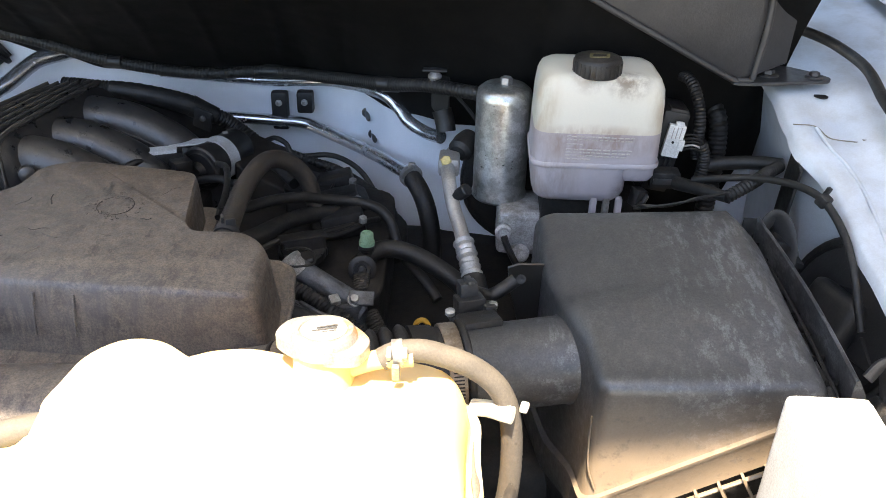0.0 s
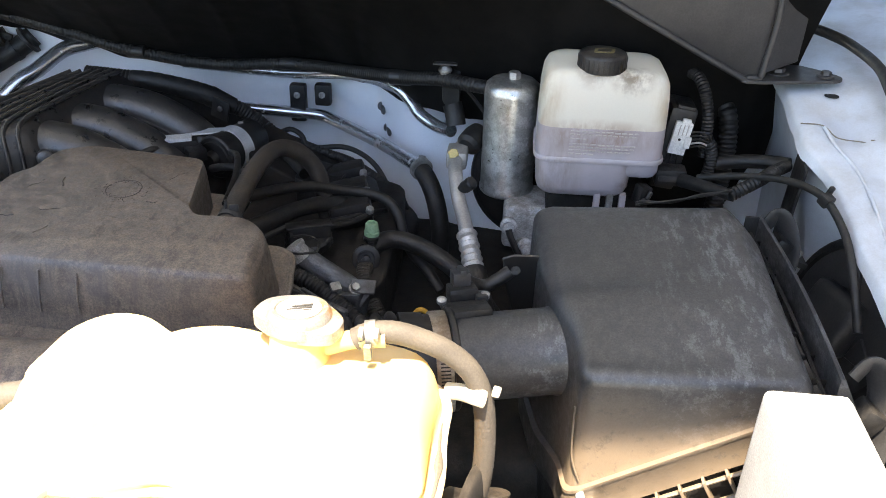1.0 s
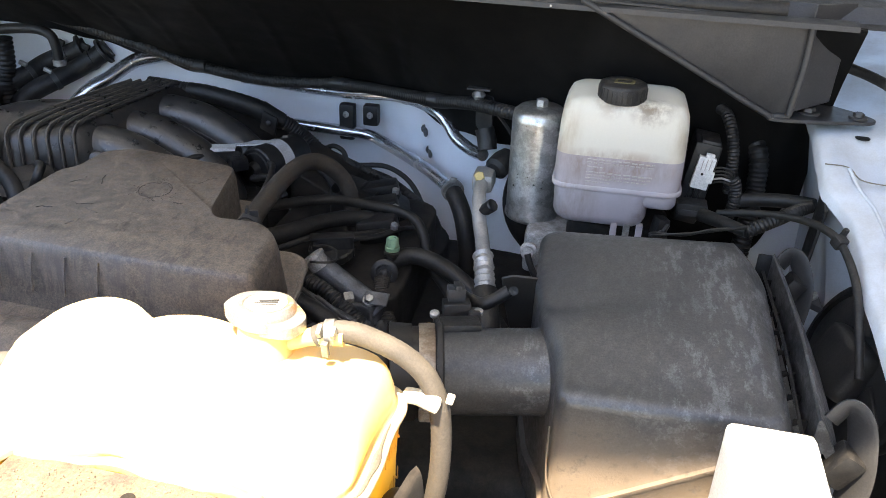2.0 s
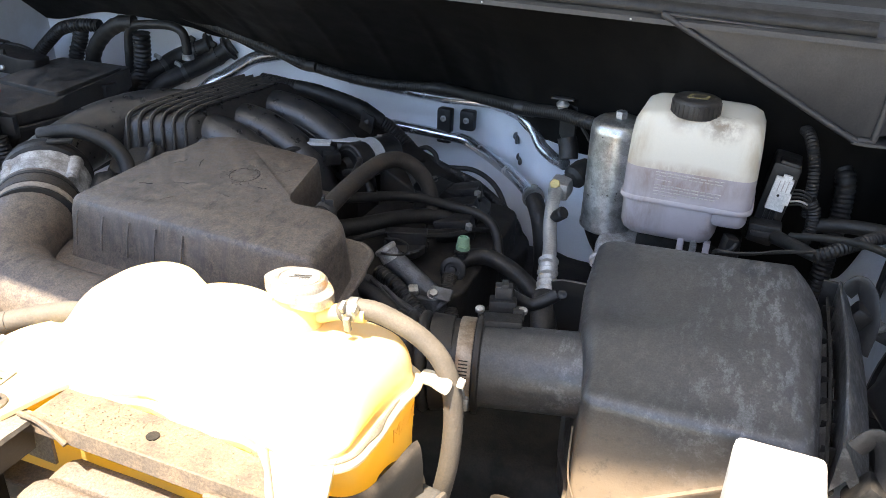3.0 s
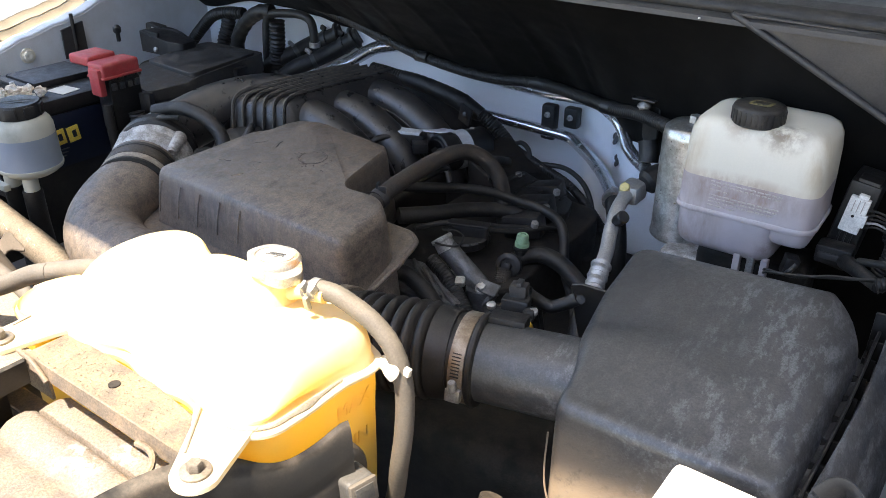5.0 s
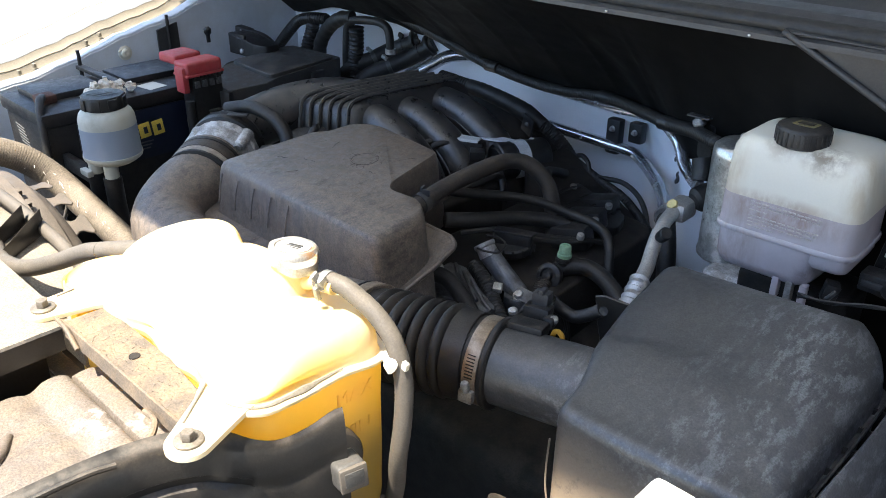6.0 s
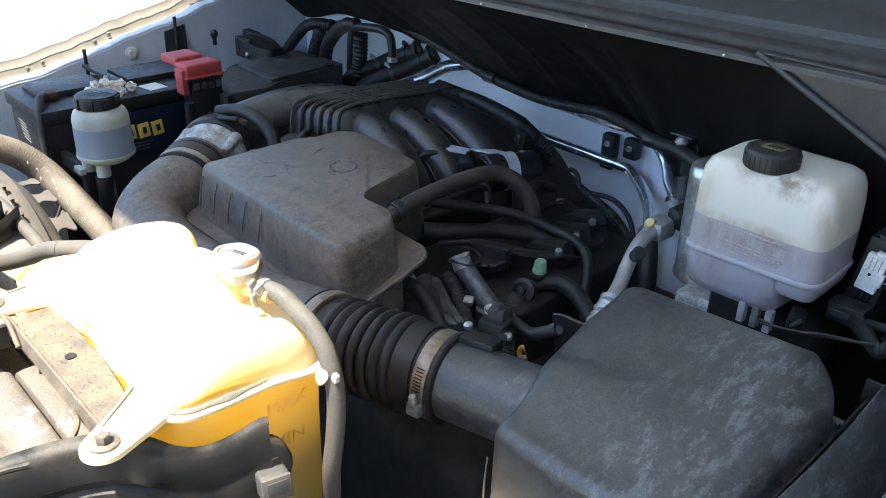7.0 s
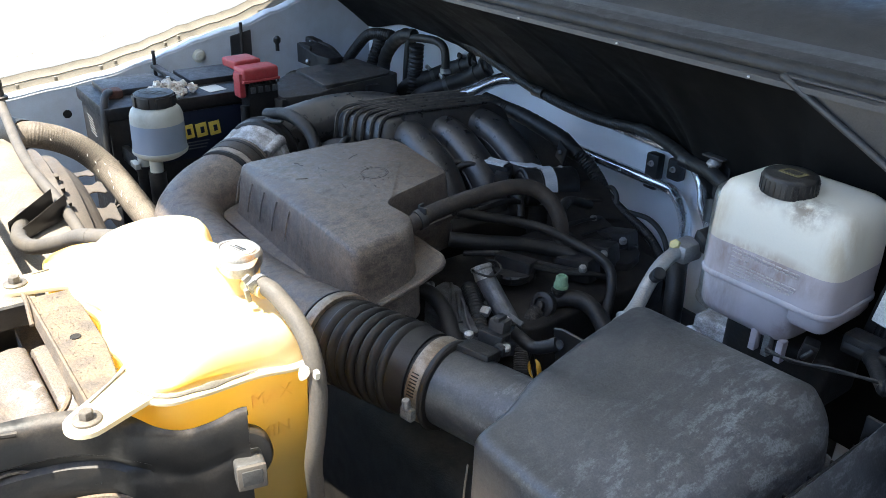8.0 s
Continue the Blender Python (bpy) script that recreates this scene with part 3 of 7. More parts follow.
# wing on the driver's side: top flange, inner panel
wing = thing("inner_wing", (0.4, 0.8, 0.9), "white painted inner wing with pressed flange and holes", "inner wing", kind="structure")
EDGE = [(1.45, 0.366, 1.235), (1.20, 0.360, 1.205), (1.06, 0.352, 1.191), (1.017, 0.351, 1.188), (0.955, 0.350, 1.175), (0.926, 0.350, 1.165), (0.909, 0.358, 1.160), (0.89, 0.366, 1.154), (0.842, 0.369, 1.14), (0.79, 0.370, 1.127), (0.704, 0.374, 1.109), (0.50, 0.390, 1.075), (0.2, 0.40, 1.05)]
grid = []
for i in range(91):
    y = 1.45 - 1.25 * i / 90
    ex = interp(-y, [(-a, q) for a, q, _ in EDGE])
    ez = interp(-y, [(-a, q) for a, _, q in EDGE])
    row = []
    for d, h in ((-0.002, -0.010), (0.0, -0.002), (0.003, 0.001), (0.014, 0.002), (0.03, 0.003), (0.045, 0.003), (0.056, 0.008), (0.075, 0.010), (0.10, 0.010), (0.12, 0.016), (0.16, 0.018), (0.2, 0.017)):
        dip = -0.007 * max(0.0, 1 - ((y - 0.955) / 0.035) ** 2) * max(0.0, 1 - ((d - 0.045) / 0.03) ** 2)
        row.append((ex + d, y, ez + h + dip))
    grid.append(row)
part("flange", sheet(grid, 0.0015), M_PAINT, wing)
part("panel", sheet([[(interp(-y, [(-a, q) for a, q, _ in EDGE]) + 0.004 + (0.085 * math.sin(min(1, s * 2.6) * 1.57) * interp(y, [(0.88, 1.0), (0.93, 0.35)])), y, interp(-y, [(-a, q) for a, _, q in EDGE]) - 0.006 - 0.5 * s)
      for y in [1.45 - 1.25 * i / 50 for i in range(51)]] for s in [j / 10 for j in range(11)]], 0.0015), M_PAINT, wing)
part("hole", lathe((0.390, 0.998, 1.1885), (0, 0, 1), [(0, 0.0066), (0.0006, 0.0066)], 20), M_ENGINE, wing, "dark round hole")
part("joint", tube([(0.352, 0.952, 1.1765), (0.371, 0.949, 1.1765), (0.380, 0.934, 1.1715), (0.401, 0.931, 1.1700), (0.42, 0.928, 1.170)], 0.0006, n=6), M_GUTTER, wing, "dirty panel joint")
part("bracket_plate", plate([(0.417, 1.036, 1.1965), (0.446, 1.026, 1.1965), (0.438, 0.950, 1.1830), (0.424, 0.946, 1.1820)], (0.1, -0.15, 1), 0.002), M_PAINT, wing)
part("stain_tint", plate([(0.408, 0.932, 1.1725), (0.432, 0.928, 1.1725), (0.430, 0.912, 1.1680), (0.408, 0.916, 1.1685)], (0, -0.25, 1), 0.0006), M_GUTTER, wing, "brown sealant patch")
part("strip", plate([(0.350, 0.905, 1.150), (0.352, 0.940, 1.160), (0.346, 0.940, 1.04), (0.342, 0.903, 1.04)], (-1, -0.6, 0.1), 0.004), M_RUBBER, wing, "black foam strip")
part("liner", sheet([[(0.432 + 0.02 * s, y, 1.072 + 0.006 * math.sin(9 * y) - 0.35 * s) for y in [0.30 + 0.64 * i / 20 for i in range(21)]] for s in (0, 0.1, 0.3, 0.6, 1)], 0.003), M_LINER, wing, "dusty plastic wing liner")
part("crease", tube([(0.372, 0.948, 1.1755), (0.378, 0.92, 1.1665), (0.386, 0.898, 1.1600), (0.391, 0.857, 1.1480), (0.390, 0.804, 1.1330), (0.392, 0.72, 1.115)], 0.0016, n=8), M_PAINT, wing)
b = tube([(0.372, 1.12, 1.235), (0.388, 1.11, 1.227), (0.409, 1.098, 1.222), (0.426, 1.076, 1.217), (0.434, 1.017, 1.212), (0.430, 0.955, 1.200), (0.432, 0.90, 1.188), (0.440, 0.84, 1.176)], 0.0052, n=10)
solid("wing_cable", b, M_RUBBER, "grey-black cable along the white wing", "cable")
b = box((0.372, 1.075, 1.245), (0.016, 0.02, 0.026), 0.003)
solid("cable_clip", b, M_BLACK, "small black cable clip on brace", "clip")
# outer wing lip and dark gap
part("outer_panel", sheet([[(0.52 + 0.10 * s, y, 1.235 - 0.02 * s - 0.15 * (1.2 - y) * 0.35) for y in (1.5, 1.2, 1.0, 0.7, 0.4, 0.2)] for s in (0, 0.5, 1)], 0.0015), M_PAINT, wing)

# wing on the battery side
wl = thing("inner_wing", (-0.95, 0.8, 0.9), "sunlit white wing edge and grey-white inner panel", "inner wing", kind="structure")
LEDGE = [(0.2, 1.03), (0.56, 1.081), (0.65, 1.089), (0.72, 1.098), (0.80, 1.114), (0.845, 1.126), (0.89, 1.139), (0.95, 1.152), (0.99, 1.161), (1.03, 1.175), (1.12, 1.20), (1.28, 1.215)]


def ledge(y):
    return interp(y, LEDGE) + 0.0006 * math.sin(y * 31)


def wing_strip(name, prof, material, x0=-0.93, label=""):
    part(name, sheet([[(x0 - d, y, ledge(y) + h) for y in [0.2 + 1.08 * k / 60 for k in range(61)]] for d, h in prof], 0.0015), material, wl, label)


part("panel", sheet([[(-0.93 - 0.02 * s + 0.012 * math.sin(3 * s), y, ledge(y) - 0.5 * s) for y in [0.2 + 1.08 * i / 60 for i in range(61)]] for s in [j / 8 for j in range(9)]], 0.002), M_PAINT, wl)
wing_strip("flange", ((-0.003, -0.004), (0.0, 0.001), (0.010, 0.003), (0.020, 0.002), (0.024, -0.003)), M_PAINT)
# Gutter and step: dust, with the lip's shade put into the tan.
wing_strip("gutter", ((0.0235, -0.004), (0.027, -0.012), (0.050, -0.014), (0.060, -0.008), (0.064, 0.000)), M_GUTTER, label="gutter between wing panels, dust and shade in its tan")
wing_strip("step", ((0.0645, 0.001), (0.074, 0.005), (0.078, 0.012)), M_GUTTER, label="step of the wing, shade put into its tan")
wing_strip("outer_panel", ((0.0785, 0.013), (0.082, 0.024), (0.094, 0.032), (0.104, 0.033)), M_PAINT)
# Darker strip painted as the shadow line of the outer edge.
wing_strip("outer_edge", ((0.1045, 0.0335), (0.116, 0.032), (0.122, 0.020)), M_GUTTER, label="outer wing edge, its shadow line painted tan")
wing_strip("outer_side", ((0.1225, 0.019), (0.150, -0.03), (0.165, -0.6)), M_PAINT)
for y in (0.60, 0.66, 0.735, 0.76, 0.85, 0.875):
    cl = part("clip", box((-0.984, y, ledge(y) - 0.001), (0.008, 0.005, 0.007), 0.0012), M_GUTTER, wl, "dusty plastic clip")
    part("clip_foot", box((-0.970, y, ledge(y) - 0.010), (0.020, 0.009, 0.004), 0.001), M_GUTTER, cl)
part("bump_stop", lathe((-0.927, 0.888, 1.112), (1, 0, 0), [(0, 0.012), (0.002, 0.0115), (0.003, 0.008), (0.006, 0.0075), (0.007, 0.005), (0.007, 0.003), (0.005, 0.0)], 20), M_RES, wl)
part("hole", lathe((-0.919, 0.655, 1.045), (1, 0, 0), [(0, 0.007), (0.0006, 0.007)], 16), M_ENGINE, wl, "dark round hole")
part("seal_plate", plate([(-0.918, 0.945, 1.095), (-0.918, 0.985, 1.10), (-0.918, 0.985, 1.150), (-0.918, 0.945, 1.142)], (1, 0, 0), 0.003), M_SHEET, wl, "dark rubber patch")
# panel behind the fuse box corner
b = sheet([[(-0.93 + 0.36 * s, 1.24 + 0.02 * s, z) for s in (0, 0.25, 0.5, 0.75, 1)] for z in (0.8, 0.95, 1.05, 1.19)], 0.002)
solid("side_panel", b, M_WALL, "pale grey-white scuttle side panel", "panel", kind="structure")
# dark floor of the bay
b = box((-0.25, 0.85, 0.55), (1.4, 1.1, 0.02), 0.004)
solid("undertray", b, M_ENGINE, "dark grimy undertray below the engine", "undertray", kind="structure")
b = box((-0.25, 0.33, 0.72), (1.4, 0.02, 0.5), 0.004)
solid("radiator_core", b, M_ENGINE, "dark radiator behind the front panel", "radiator", kind="structure")

# ---- engine: dark block and heads ----
eng = thing("engine", (-0.15, 0.95, 0.7), "black grimy engine block with cylinder head covers", "engine")
part("block", box((-0.10, 0.94, 0.80), (0.58, 0.44, 0.30), 0.03, seg=3), M_ENGINE, eng)
part("head_cover", prism(round_outline([(-0.20, 0.86), (-0.02, 0.86), (-0.03, 1.10), (-0.20, 1.12)], 0.03), 0.95, 1.02, 0.010, 3), M_ENGINE, eng, "black head cover")
part("head_cover", prism(round_outline([(-0.42, 0.86), (-0.24, 0.86), (-0.24, 1.12), (-0.42, 1.12)], 0.03), 0.95, 1.03, 0.010, 3), M_ENGINE, eng, "black head cover")
part("rear_cover", prism(round_outline([(-0.215, 1.06), (-0.02, 1.04), (-0.015, 1.11), (-0.06, 1.135), (-0.215, 1.16)], 0.02), 0.90, lambda x, y: 1.040 - 0.45 * (x + 0.164), 0.008, 3), M_ENGINE, eng, "grimy black rear engine cover")
for k in range(5):
    part("rear_rib", tube([(-0.19 + 0.034 * k, 1.075, 1.047 - 0.0153 * k), (-0.185 + 0.034 * k, 1.105, 1.050 - 0.0153 * k), (-0.18 + 0.034 * k, 1.13, 1.046 - 0.0153 * k)], 0.0035, n=8), M_ENGINE, eng)
for k in range(3):
    part("ignition_coil", box((-0.075 - 0.012 * k, 0.985 + 0.045 * k, 1.035), (0.045, 0.026, 0.028), 0.005, (0, -12, 12)), M_BLACK, eng)
    part("bolt", hexbolt((-0.052 - 0.012 * k, 0.968 + 0.045 * k, 1.046), (0.2, -0.3, 1), 0.0045, 0.006), M_ZINC, eng)
part("heat_shield", plate([(-0.430, 1.150, 1.112), (-0.370, 1.150, 1.111), (-0.318, 1.154, 1.100), (-0.280, 1.166, 1.083), (-0.250, 1.176, 1.064), (-0.225, 1.178, 1.046), (-0.225, 1.178, 0.960), (-0.430, 1.150, 0.960)], (0.1, -1, 0), 0.004), M_BLACK, eng, "black shield behind the manifold")
ofc = part("oil_filler_cap", lathe((-0.104, 0.916, 1.032), (0.0, -0.15, 1), [(0, 0.0205), (0.003, 0.0235), (0.010, 0.0235), (0.012, 0.0215), (0.0125, 0.0)], 32), M_BLACK, eng)
part("grip", box((-0.103, 0.915, 1.047), (0.043, 0.017, 0.018), 0.005, (-8, 0, 22), 3), M_BLACK, ofc)
part("grip_rim", box((-0.103, 0.915, 1.0548), (0.045, 0.019, 0.0026), 0.0012, (-8, 0, 22)), M_BLACK, ofc)
for k in range(14):
    a = 2 * math.pi * k / 14
    part("knurl", box((-0.104 + 0.0235 * math.cos(a), 0.916 + 0.0235 * math.sin(a), 1.038), (0.0016, 0.003, 0.008), 0.0004, (0, 0, math.degrees(a))), M_BLACK, ofc)

# ---- intake cover ----
cover = thing("intake_resonator", (-0.2, 0.78, 1.0), "black plastic intake resonator coated in brown dust", "resonator")
OUT = [(-0.360, 0.712), (-0.346, 0.834), (-0.334, 0.846), (-0.328, 0.884), (-0.300, 0.897), (-0.186, 0.884), (-0.170, 0.800), (-0.158, 0.785), (-0.114, 0.787), (-0.097, 0.772), (-0.092, 0.706)]
ct = round_outline(OUT, 0.012, 5)
cx, cy = -0.21, 0.79
rings = []
for sc, z in ((1.12, 1.040), (1.10, 1.062), (1.065, 1.072), (1.045, 1.085), (1.026, 1.104), (1.018, 1.112), (1.008, 1.1185), (0.994, 1.1238), (0.976, 1.1272), (0.955, 1.1285)):
    rings.append([(cx + (x - cx) * (1 + (sc - 1) * (1.35 if x > -0.17 else 0.62)), cy + (y - cy) * sc, z + 0.006 * (y - 0.79) / 0.09 * (1 if z > 1.1 else 0.8)) for x, y in ct])
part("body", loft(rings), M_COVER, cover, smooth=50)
FO = round_outline([(-0.385, 0.690), (-0.375, 0.885), (-0.31, 0.912), (-0.178, 0.905), (-0.162, 0.815), (-0.096, 0.812), (-0.084, 0.798), (-0.079, 0.690)], 0.008, 5)
part("flange", loft([[(x, y, 1.056 + min(0.026, 0.026 * (y - 0.69) / 0.12) + dz) for x, y in FO] for dz in (0.0, 0.005)]), M_COVER, cover)
random.seed(12)
part("flange_bead", tube([(x + random.uniform(-0.0008, 0.0008), y, 1.059 + min(0.026, 0.026 * (y - 0.69) / 0.12)) for x, y in ((-0.162, 0.815), (-0.140, 0.8145), (-0.125, 0.8135), (-0.110, 0.813), (-0.098, 0.811), (-0.087, 0.802), (-0.084, 0.785), (-0.082, 0.77), (-0.081, 0.75), (-0.080, 0.73), (-0.079, 0.71), (-0.0785, 0.692))], 0.0030, n=8), M_COVER, cover)
for k in range(5):
    x = -0.345 + 0.030 * k
    part("rib", tube([(x, 0.7085, 1.114), (x, 0.7040, 1.10), (x, 0.7005, 1.082)], 0.0010, n=8), M_COVER, cover)
random.seed(8)
EM = Vector((-0.235, 0.818))


def on_lid(x, y, lift=0.0001):
    return (x, y, 1.1285 + 0.0667 * (y - 0.79) + lift)


for a0, a1 in ((0.1, 2.6), (2.7, 4.5), (4.55, 6.3)):
    part("emblem", tube([on_lid(EM.x + 0.0150 * math.cos(a) + random.uniform(-0.0004, 0.0004), EM.y + 0.0150 * math.sin(a) + random.uniform(-0.0004, 0.0004)) for a in [a0 + (a1 - a0) * i / 9 for i in range(10)]], 0.00042, n=6, per=3), M_DUSTHOSE, cover, "cracked emblem outline")
for k in range(44):
    a, q = random.uniform(0, 6.28), random.choice((random.uniform(0.75, 0.95), random.uniform(1.05, 1.5)))
    u, v, d = EM.x + 0.0150 * q * math.cos(a), EM.y + 0.0150 * q * math.sin(a), random.uniform(0.0015, 0.0040)
    e = a + random.uniform(-1.6, 1.6)
    part("emblem", tube([on_lid(u, v), on_lid(u + 0.5 * d * math.cos(e), v + 0.5 * d * math.sin(e) + random.uniform(-0.0006, 0.0006)), on_lid(u + d * math.cos(e + 0.4), v + d * math.sin(e + 0.4))], random.uniform(0.00022, 0.00034), n=5, per=3), M_DUSTHOSE, cover, "cracked emblem outline")
for k in range(9):
    x, y = random.uniform(-0.33, -0.20), random.uniform(0.74, 0.875)
    a, L = random.uniform(0, 3.1), random.uniform(0.006, 0.018)
    pts = [(x + L * t * math.cos(a) + random.uniform(-0.0015, 0.0015), y + L * t * math.sin(a) + random.uniform(-0.0015, 0.0015)) for t in (0, 0.33, 0.66, 1)]
    part("crack", tube([(u, v, 1.1284 + 0.006 * (v - 0.79) / 0.09) for u, v in pts], random.uniform(0.0004, 0.0006), n=6, per=3), M_RUBBER if k % 3 else M_TANHOSE, cover)
# front tube and elbow moulded to the cover
part("front_tube", tube([(-0.446, 0.752, 1.085), (-0.425, 0.727, 1.080), (-0.414, 0.691, 1.070), (-0.396, 0.664, 1.058), (-0.362, 0.651, 1.049), (-0.32, 0.649, 1.045), (-0.25, 0.654, 1.042), (-0.16, 0.663, 1.044), (-0.10, 0.670, 1.052), (-0.055, 0.674, 1.060)], 0.040, n=28, per=6), M_COVER, cover)
rib_in = [(-0.455, 0.722, 1.066), (-0.443, 0.694, 1.058), (-0.424, 0.664, 1.048), (-0.396, 0.645, 1.042), (-0.36, 0.634, 1.038), (-0.33, 0.632, 1.036)]
rib_out = [(-0.474, 0.712, 1.060), (-0.462, 0.680, 1.052), (-0.437, 0.646, 1.042), (-0.402, 0.626, 1.036), (-0.362, 0.616, 1.032), (-0.33, 0.616, 1.030)]
part("elbow_web", sheet([spline(rib_in, 6), spline(rib_out, 6)], 0.004), M_COVER, cover)
clamp = thing("hose_clamp", (-0.43, 0.735, 1.08), "tan rubber band clamp on intake elbow", "clamp")
AX = Vector((-0.62, 0.78, 0.10)).normalized()
for s, w, mt in ((-0.019, 0.004, M_RUBBER), (-0.014, 0.009, M_WEB), (-0.004, 0.017, M_DUSTHOSE), (0.014, 0.006, M_RUBBER)):
    part("band", lathe(Vector((-0.428, 0.732, 1.081)) + AX * s, AX, [(0, 0.0390), (0.001, 0.0420), (w, 0.0420), (w + 0.001, 0.0390)], 32), mt, clamp)

# throttle body
tb = thing("throttle_body", (-0.46, 0.77, 1.06), "dirty cast aluminium throttle body", "throttle body")
C = Vector((-0.458, 0.770, 1.082))
SD = Vector((AX.y, -AX.x, 0)).normalized()
UP = Vector((0, 0, 1))


def on_throttle(u, z, a):
    return C + SD * u + UP * z + AX * a


ring = [(0.038 * math.cos(t) * (1.05 if abs(math.cos(t)) > 0.7 else 1.0), 0.036 * math.sin(t)) for t in [2 * math.pi * i / 28 for i in range(28)]]
part("casting", loft([[on_throttle(u * k, z * k, a) for u, z in ring] for a, k in ((-0.012, 0.98), (-0.010, 1.06), (0.0, 1.10), (0.010, 1.10), (0.012, 1.16), (0.020, 1.18), (0.022, 1.14))]), M_ALU, tb)
for u, z in ((-0.038, -0.004), (0.040, -0.006), (-0.030, 0.024), (0.032, 0.024)):
    part("boss", lathe(on_throttle(u, z, -0.012), AX, [(0, 0.0058), (0.001, 0.0066), (0.022, 0.0075), (0.034, 0.009)], 16), M_ALU, tb)
    part("bolt", lathe(on_throttle(u, z, -0.012), -AX, [(0, 0.0052), (0.0050, 0.0052), (0.0058, 0.0045), (0.0058, 0.0026), (0.0030, 0.0024), (0.0030, 0.0)], 14), M_ZINC, tb)
part("rim", tube([on_throttle(0.044 * math.cos(t), 0.041 * math.sin(t), 0.024) for t in [math.pi * i / 10 for i in range(-1, 12)]], 0.0022, n=8, per=3), M_BLACK, tb)
for k in range(5):
    t = math.pi * (0.2 + 0.15 * k)
    part("fin", box(on_throttle(0.040 * math.cos(t), 0.039 * math.sin(t), 0.016), (0.003, 0.010, 0.006), 0.0008, (0, 90 - math.degrees(t), 38)), M_ALU, tb)
mo = round_outline([(0.0, -0.030), (0.018, -0.024), (0.026, 0.0), (0.018, 0.020), (0.0, 0.018), (-0.012, -0.006)], 0.004, 2)
part("motor", loft([[on_throttle(0.052 + u * k, z * k - 0.002, a) for u, z in mo] for a, k in ((-0.014, 0.9), (-0.012, 1.0), (0.012, 1.0), (0.014, 0.94))]), M_BLACK, tb)
for k in range(4):
    part("rib", box(on_throttle(0.048 + 0.007 * k, -0.004, -0.015), (0.0022, 0.004, 0.030), 0.0006, (0, 0, 38)), M_BLACK, tb)
part("boot", lathe(C + AX * 0.022, AX, [(0, 0.040), (0.004, 0.046), (0.012, 0.047), (0.014, 0.042), (0.020, 0.042), (0.022, 0.046), (0.028, 0.044), (0.034, 0.036)], 36), M_RUBBER, tb)
part("boot_tab", box(on_throttle(0.020, 0.046, 0.030), (0.026, 0.010, 0.003), 0.001, (0, 0, 38)), M_BLACK, tb)
b = tube([(-0.500, 0.815, 1.128), (-0.475, 0.825, 1.134), (-0.450, 0.828, 1.136), (-0.422, 0.833, 1.128), (-0.404, 0.835, 1.110), (-0.394, 0.828, 1.088), (-0.386, 0.82, 1.06)], 0.0085, n=12)
solid("vent_hose", b, M_RUBBER, "thick black vent hose over throttle body", "hose")

# ---- intake manifold ----
man = thing("intake_manifold", (-0.42, 1.0, 1.0), "black plastic intake manifold with ribbed plenum", "manifold")
NL, NR, FL, FR = Vector((-0.456, 0.905, 1.134)), Vector((-0.398, 0.940, 1.130)), Vector((-0.408, 1.075, 1.141)), Vector((-0.368, 1.115, 1.132))


def plen(u, s, dz=0.0):
    """u across from the far to the near edge, s from the front edge back along the top."""
    return NL.lerp(NR, u).lerp(FL.lerp(FR, u), s) + Vector((0, 0, dz))


OUTN = Vector((0.45, -0.88, 0)).normalized()
rings = []
for s, z in ((None, -0.06), (None, -0.03), (None, -0.010), (None, -0.002), (0.06, 0.0), (0.3, 0.0), (0.6, 0.0), (0.93, 0.0), (1.0, -0.006)):
    if s is None:
        f = 0.016 * (1 - math.exp(z * 60))
        rings.append([plen(u, 0.0, z + zz) + OUTN * f for u, zz in ((-0.12, -0.02), (-0.05, -0.004), (0.1, 0), (0.5, 0), (0.95, 0), (1.08, -0.006), (1.18, -0.02))] + [plen(1.2, 0.12, -0.065), plen(-0.12, 0.12, -0.065)])
    else:
        rings.append([plen(u, s, z + zz) for u, zz in ((-0.12, -0.02), (-0.05, -0.004), (0.1, 0), (0.5, 0), (0.95, 0), (1.08, -0.006), (1.25, -0.026))] + [plen(1.3, s, -0.065), plen(-0.12, s, -0.065)])
part("plenum", loft(rings), M_MANIF, man)
for k in range(6):
    u = 0.0 + 0.19 * k
    pts = [plen(u, 0, -0.055) + OUTN * 0.019, plen(u, 0, -0.025) + OUTN * 0.016, plen(u, 0, -0.004) + OUTN * 0.006, plen(u, 0.08, 0.003), plen(u, 0.3, 0.0045), plen(u, 0.6, 0.0045), plen(u, 0.96, 0.0035)]
    part("rib", tube(pts, 0.0023, n=10, per=5), M_MANIF, man)
    # Crest of each rib in a paler tone than the manifold.
    part("rib_crest", tube([q + Vector((0, 0, 0.0022)) + OUTN * (0.0022 if i < 3 else 0.0) for i, q in enumerate(pts)], 0.0013, n=8, per=5), M_PALERIM, man, "pale rib crest")
for k in range(12):
    s = 0.10 + 0.076 * k
    part("cross_rib", tube([plen(0.0, s, 0.001), plen(0.5, s, 0.001), plen(0.95, s, 0.001)], 0.0016, n=6, per=2), M_MANIF, man)
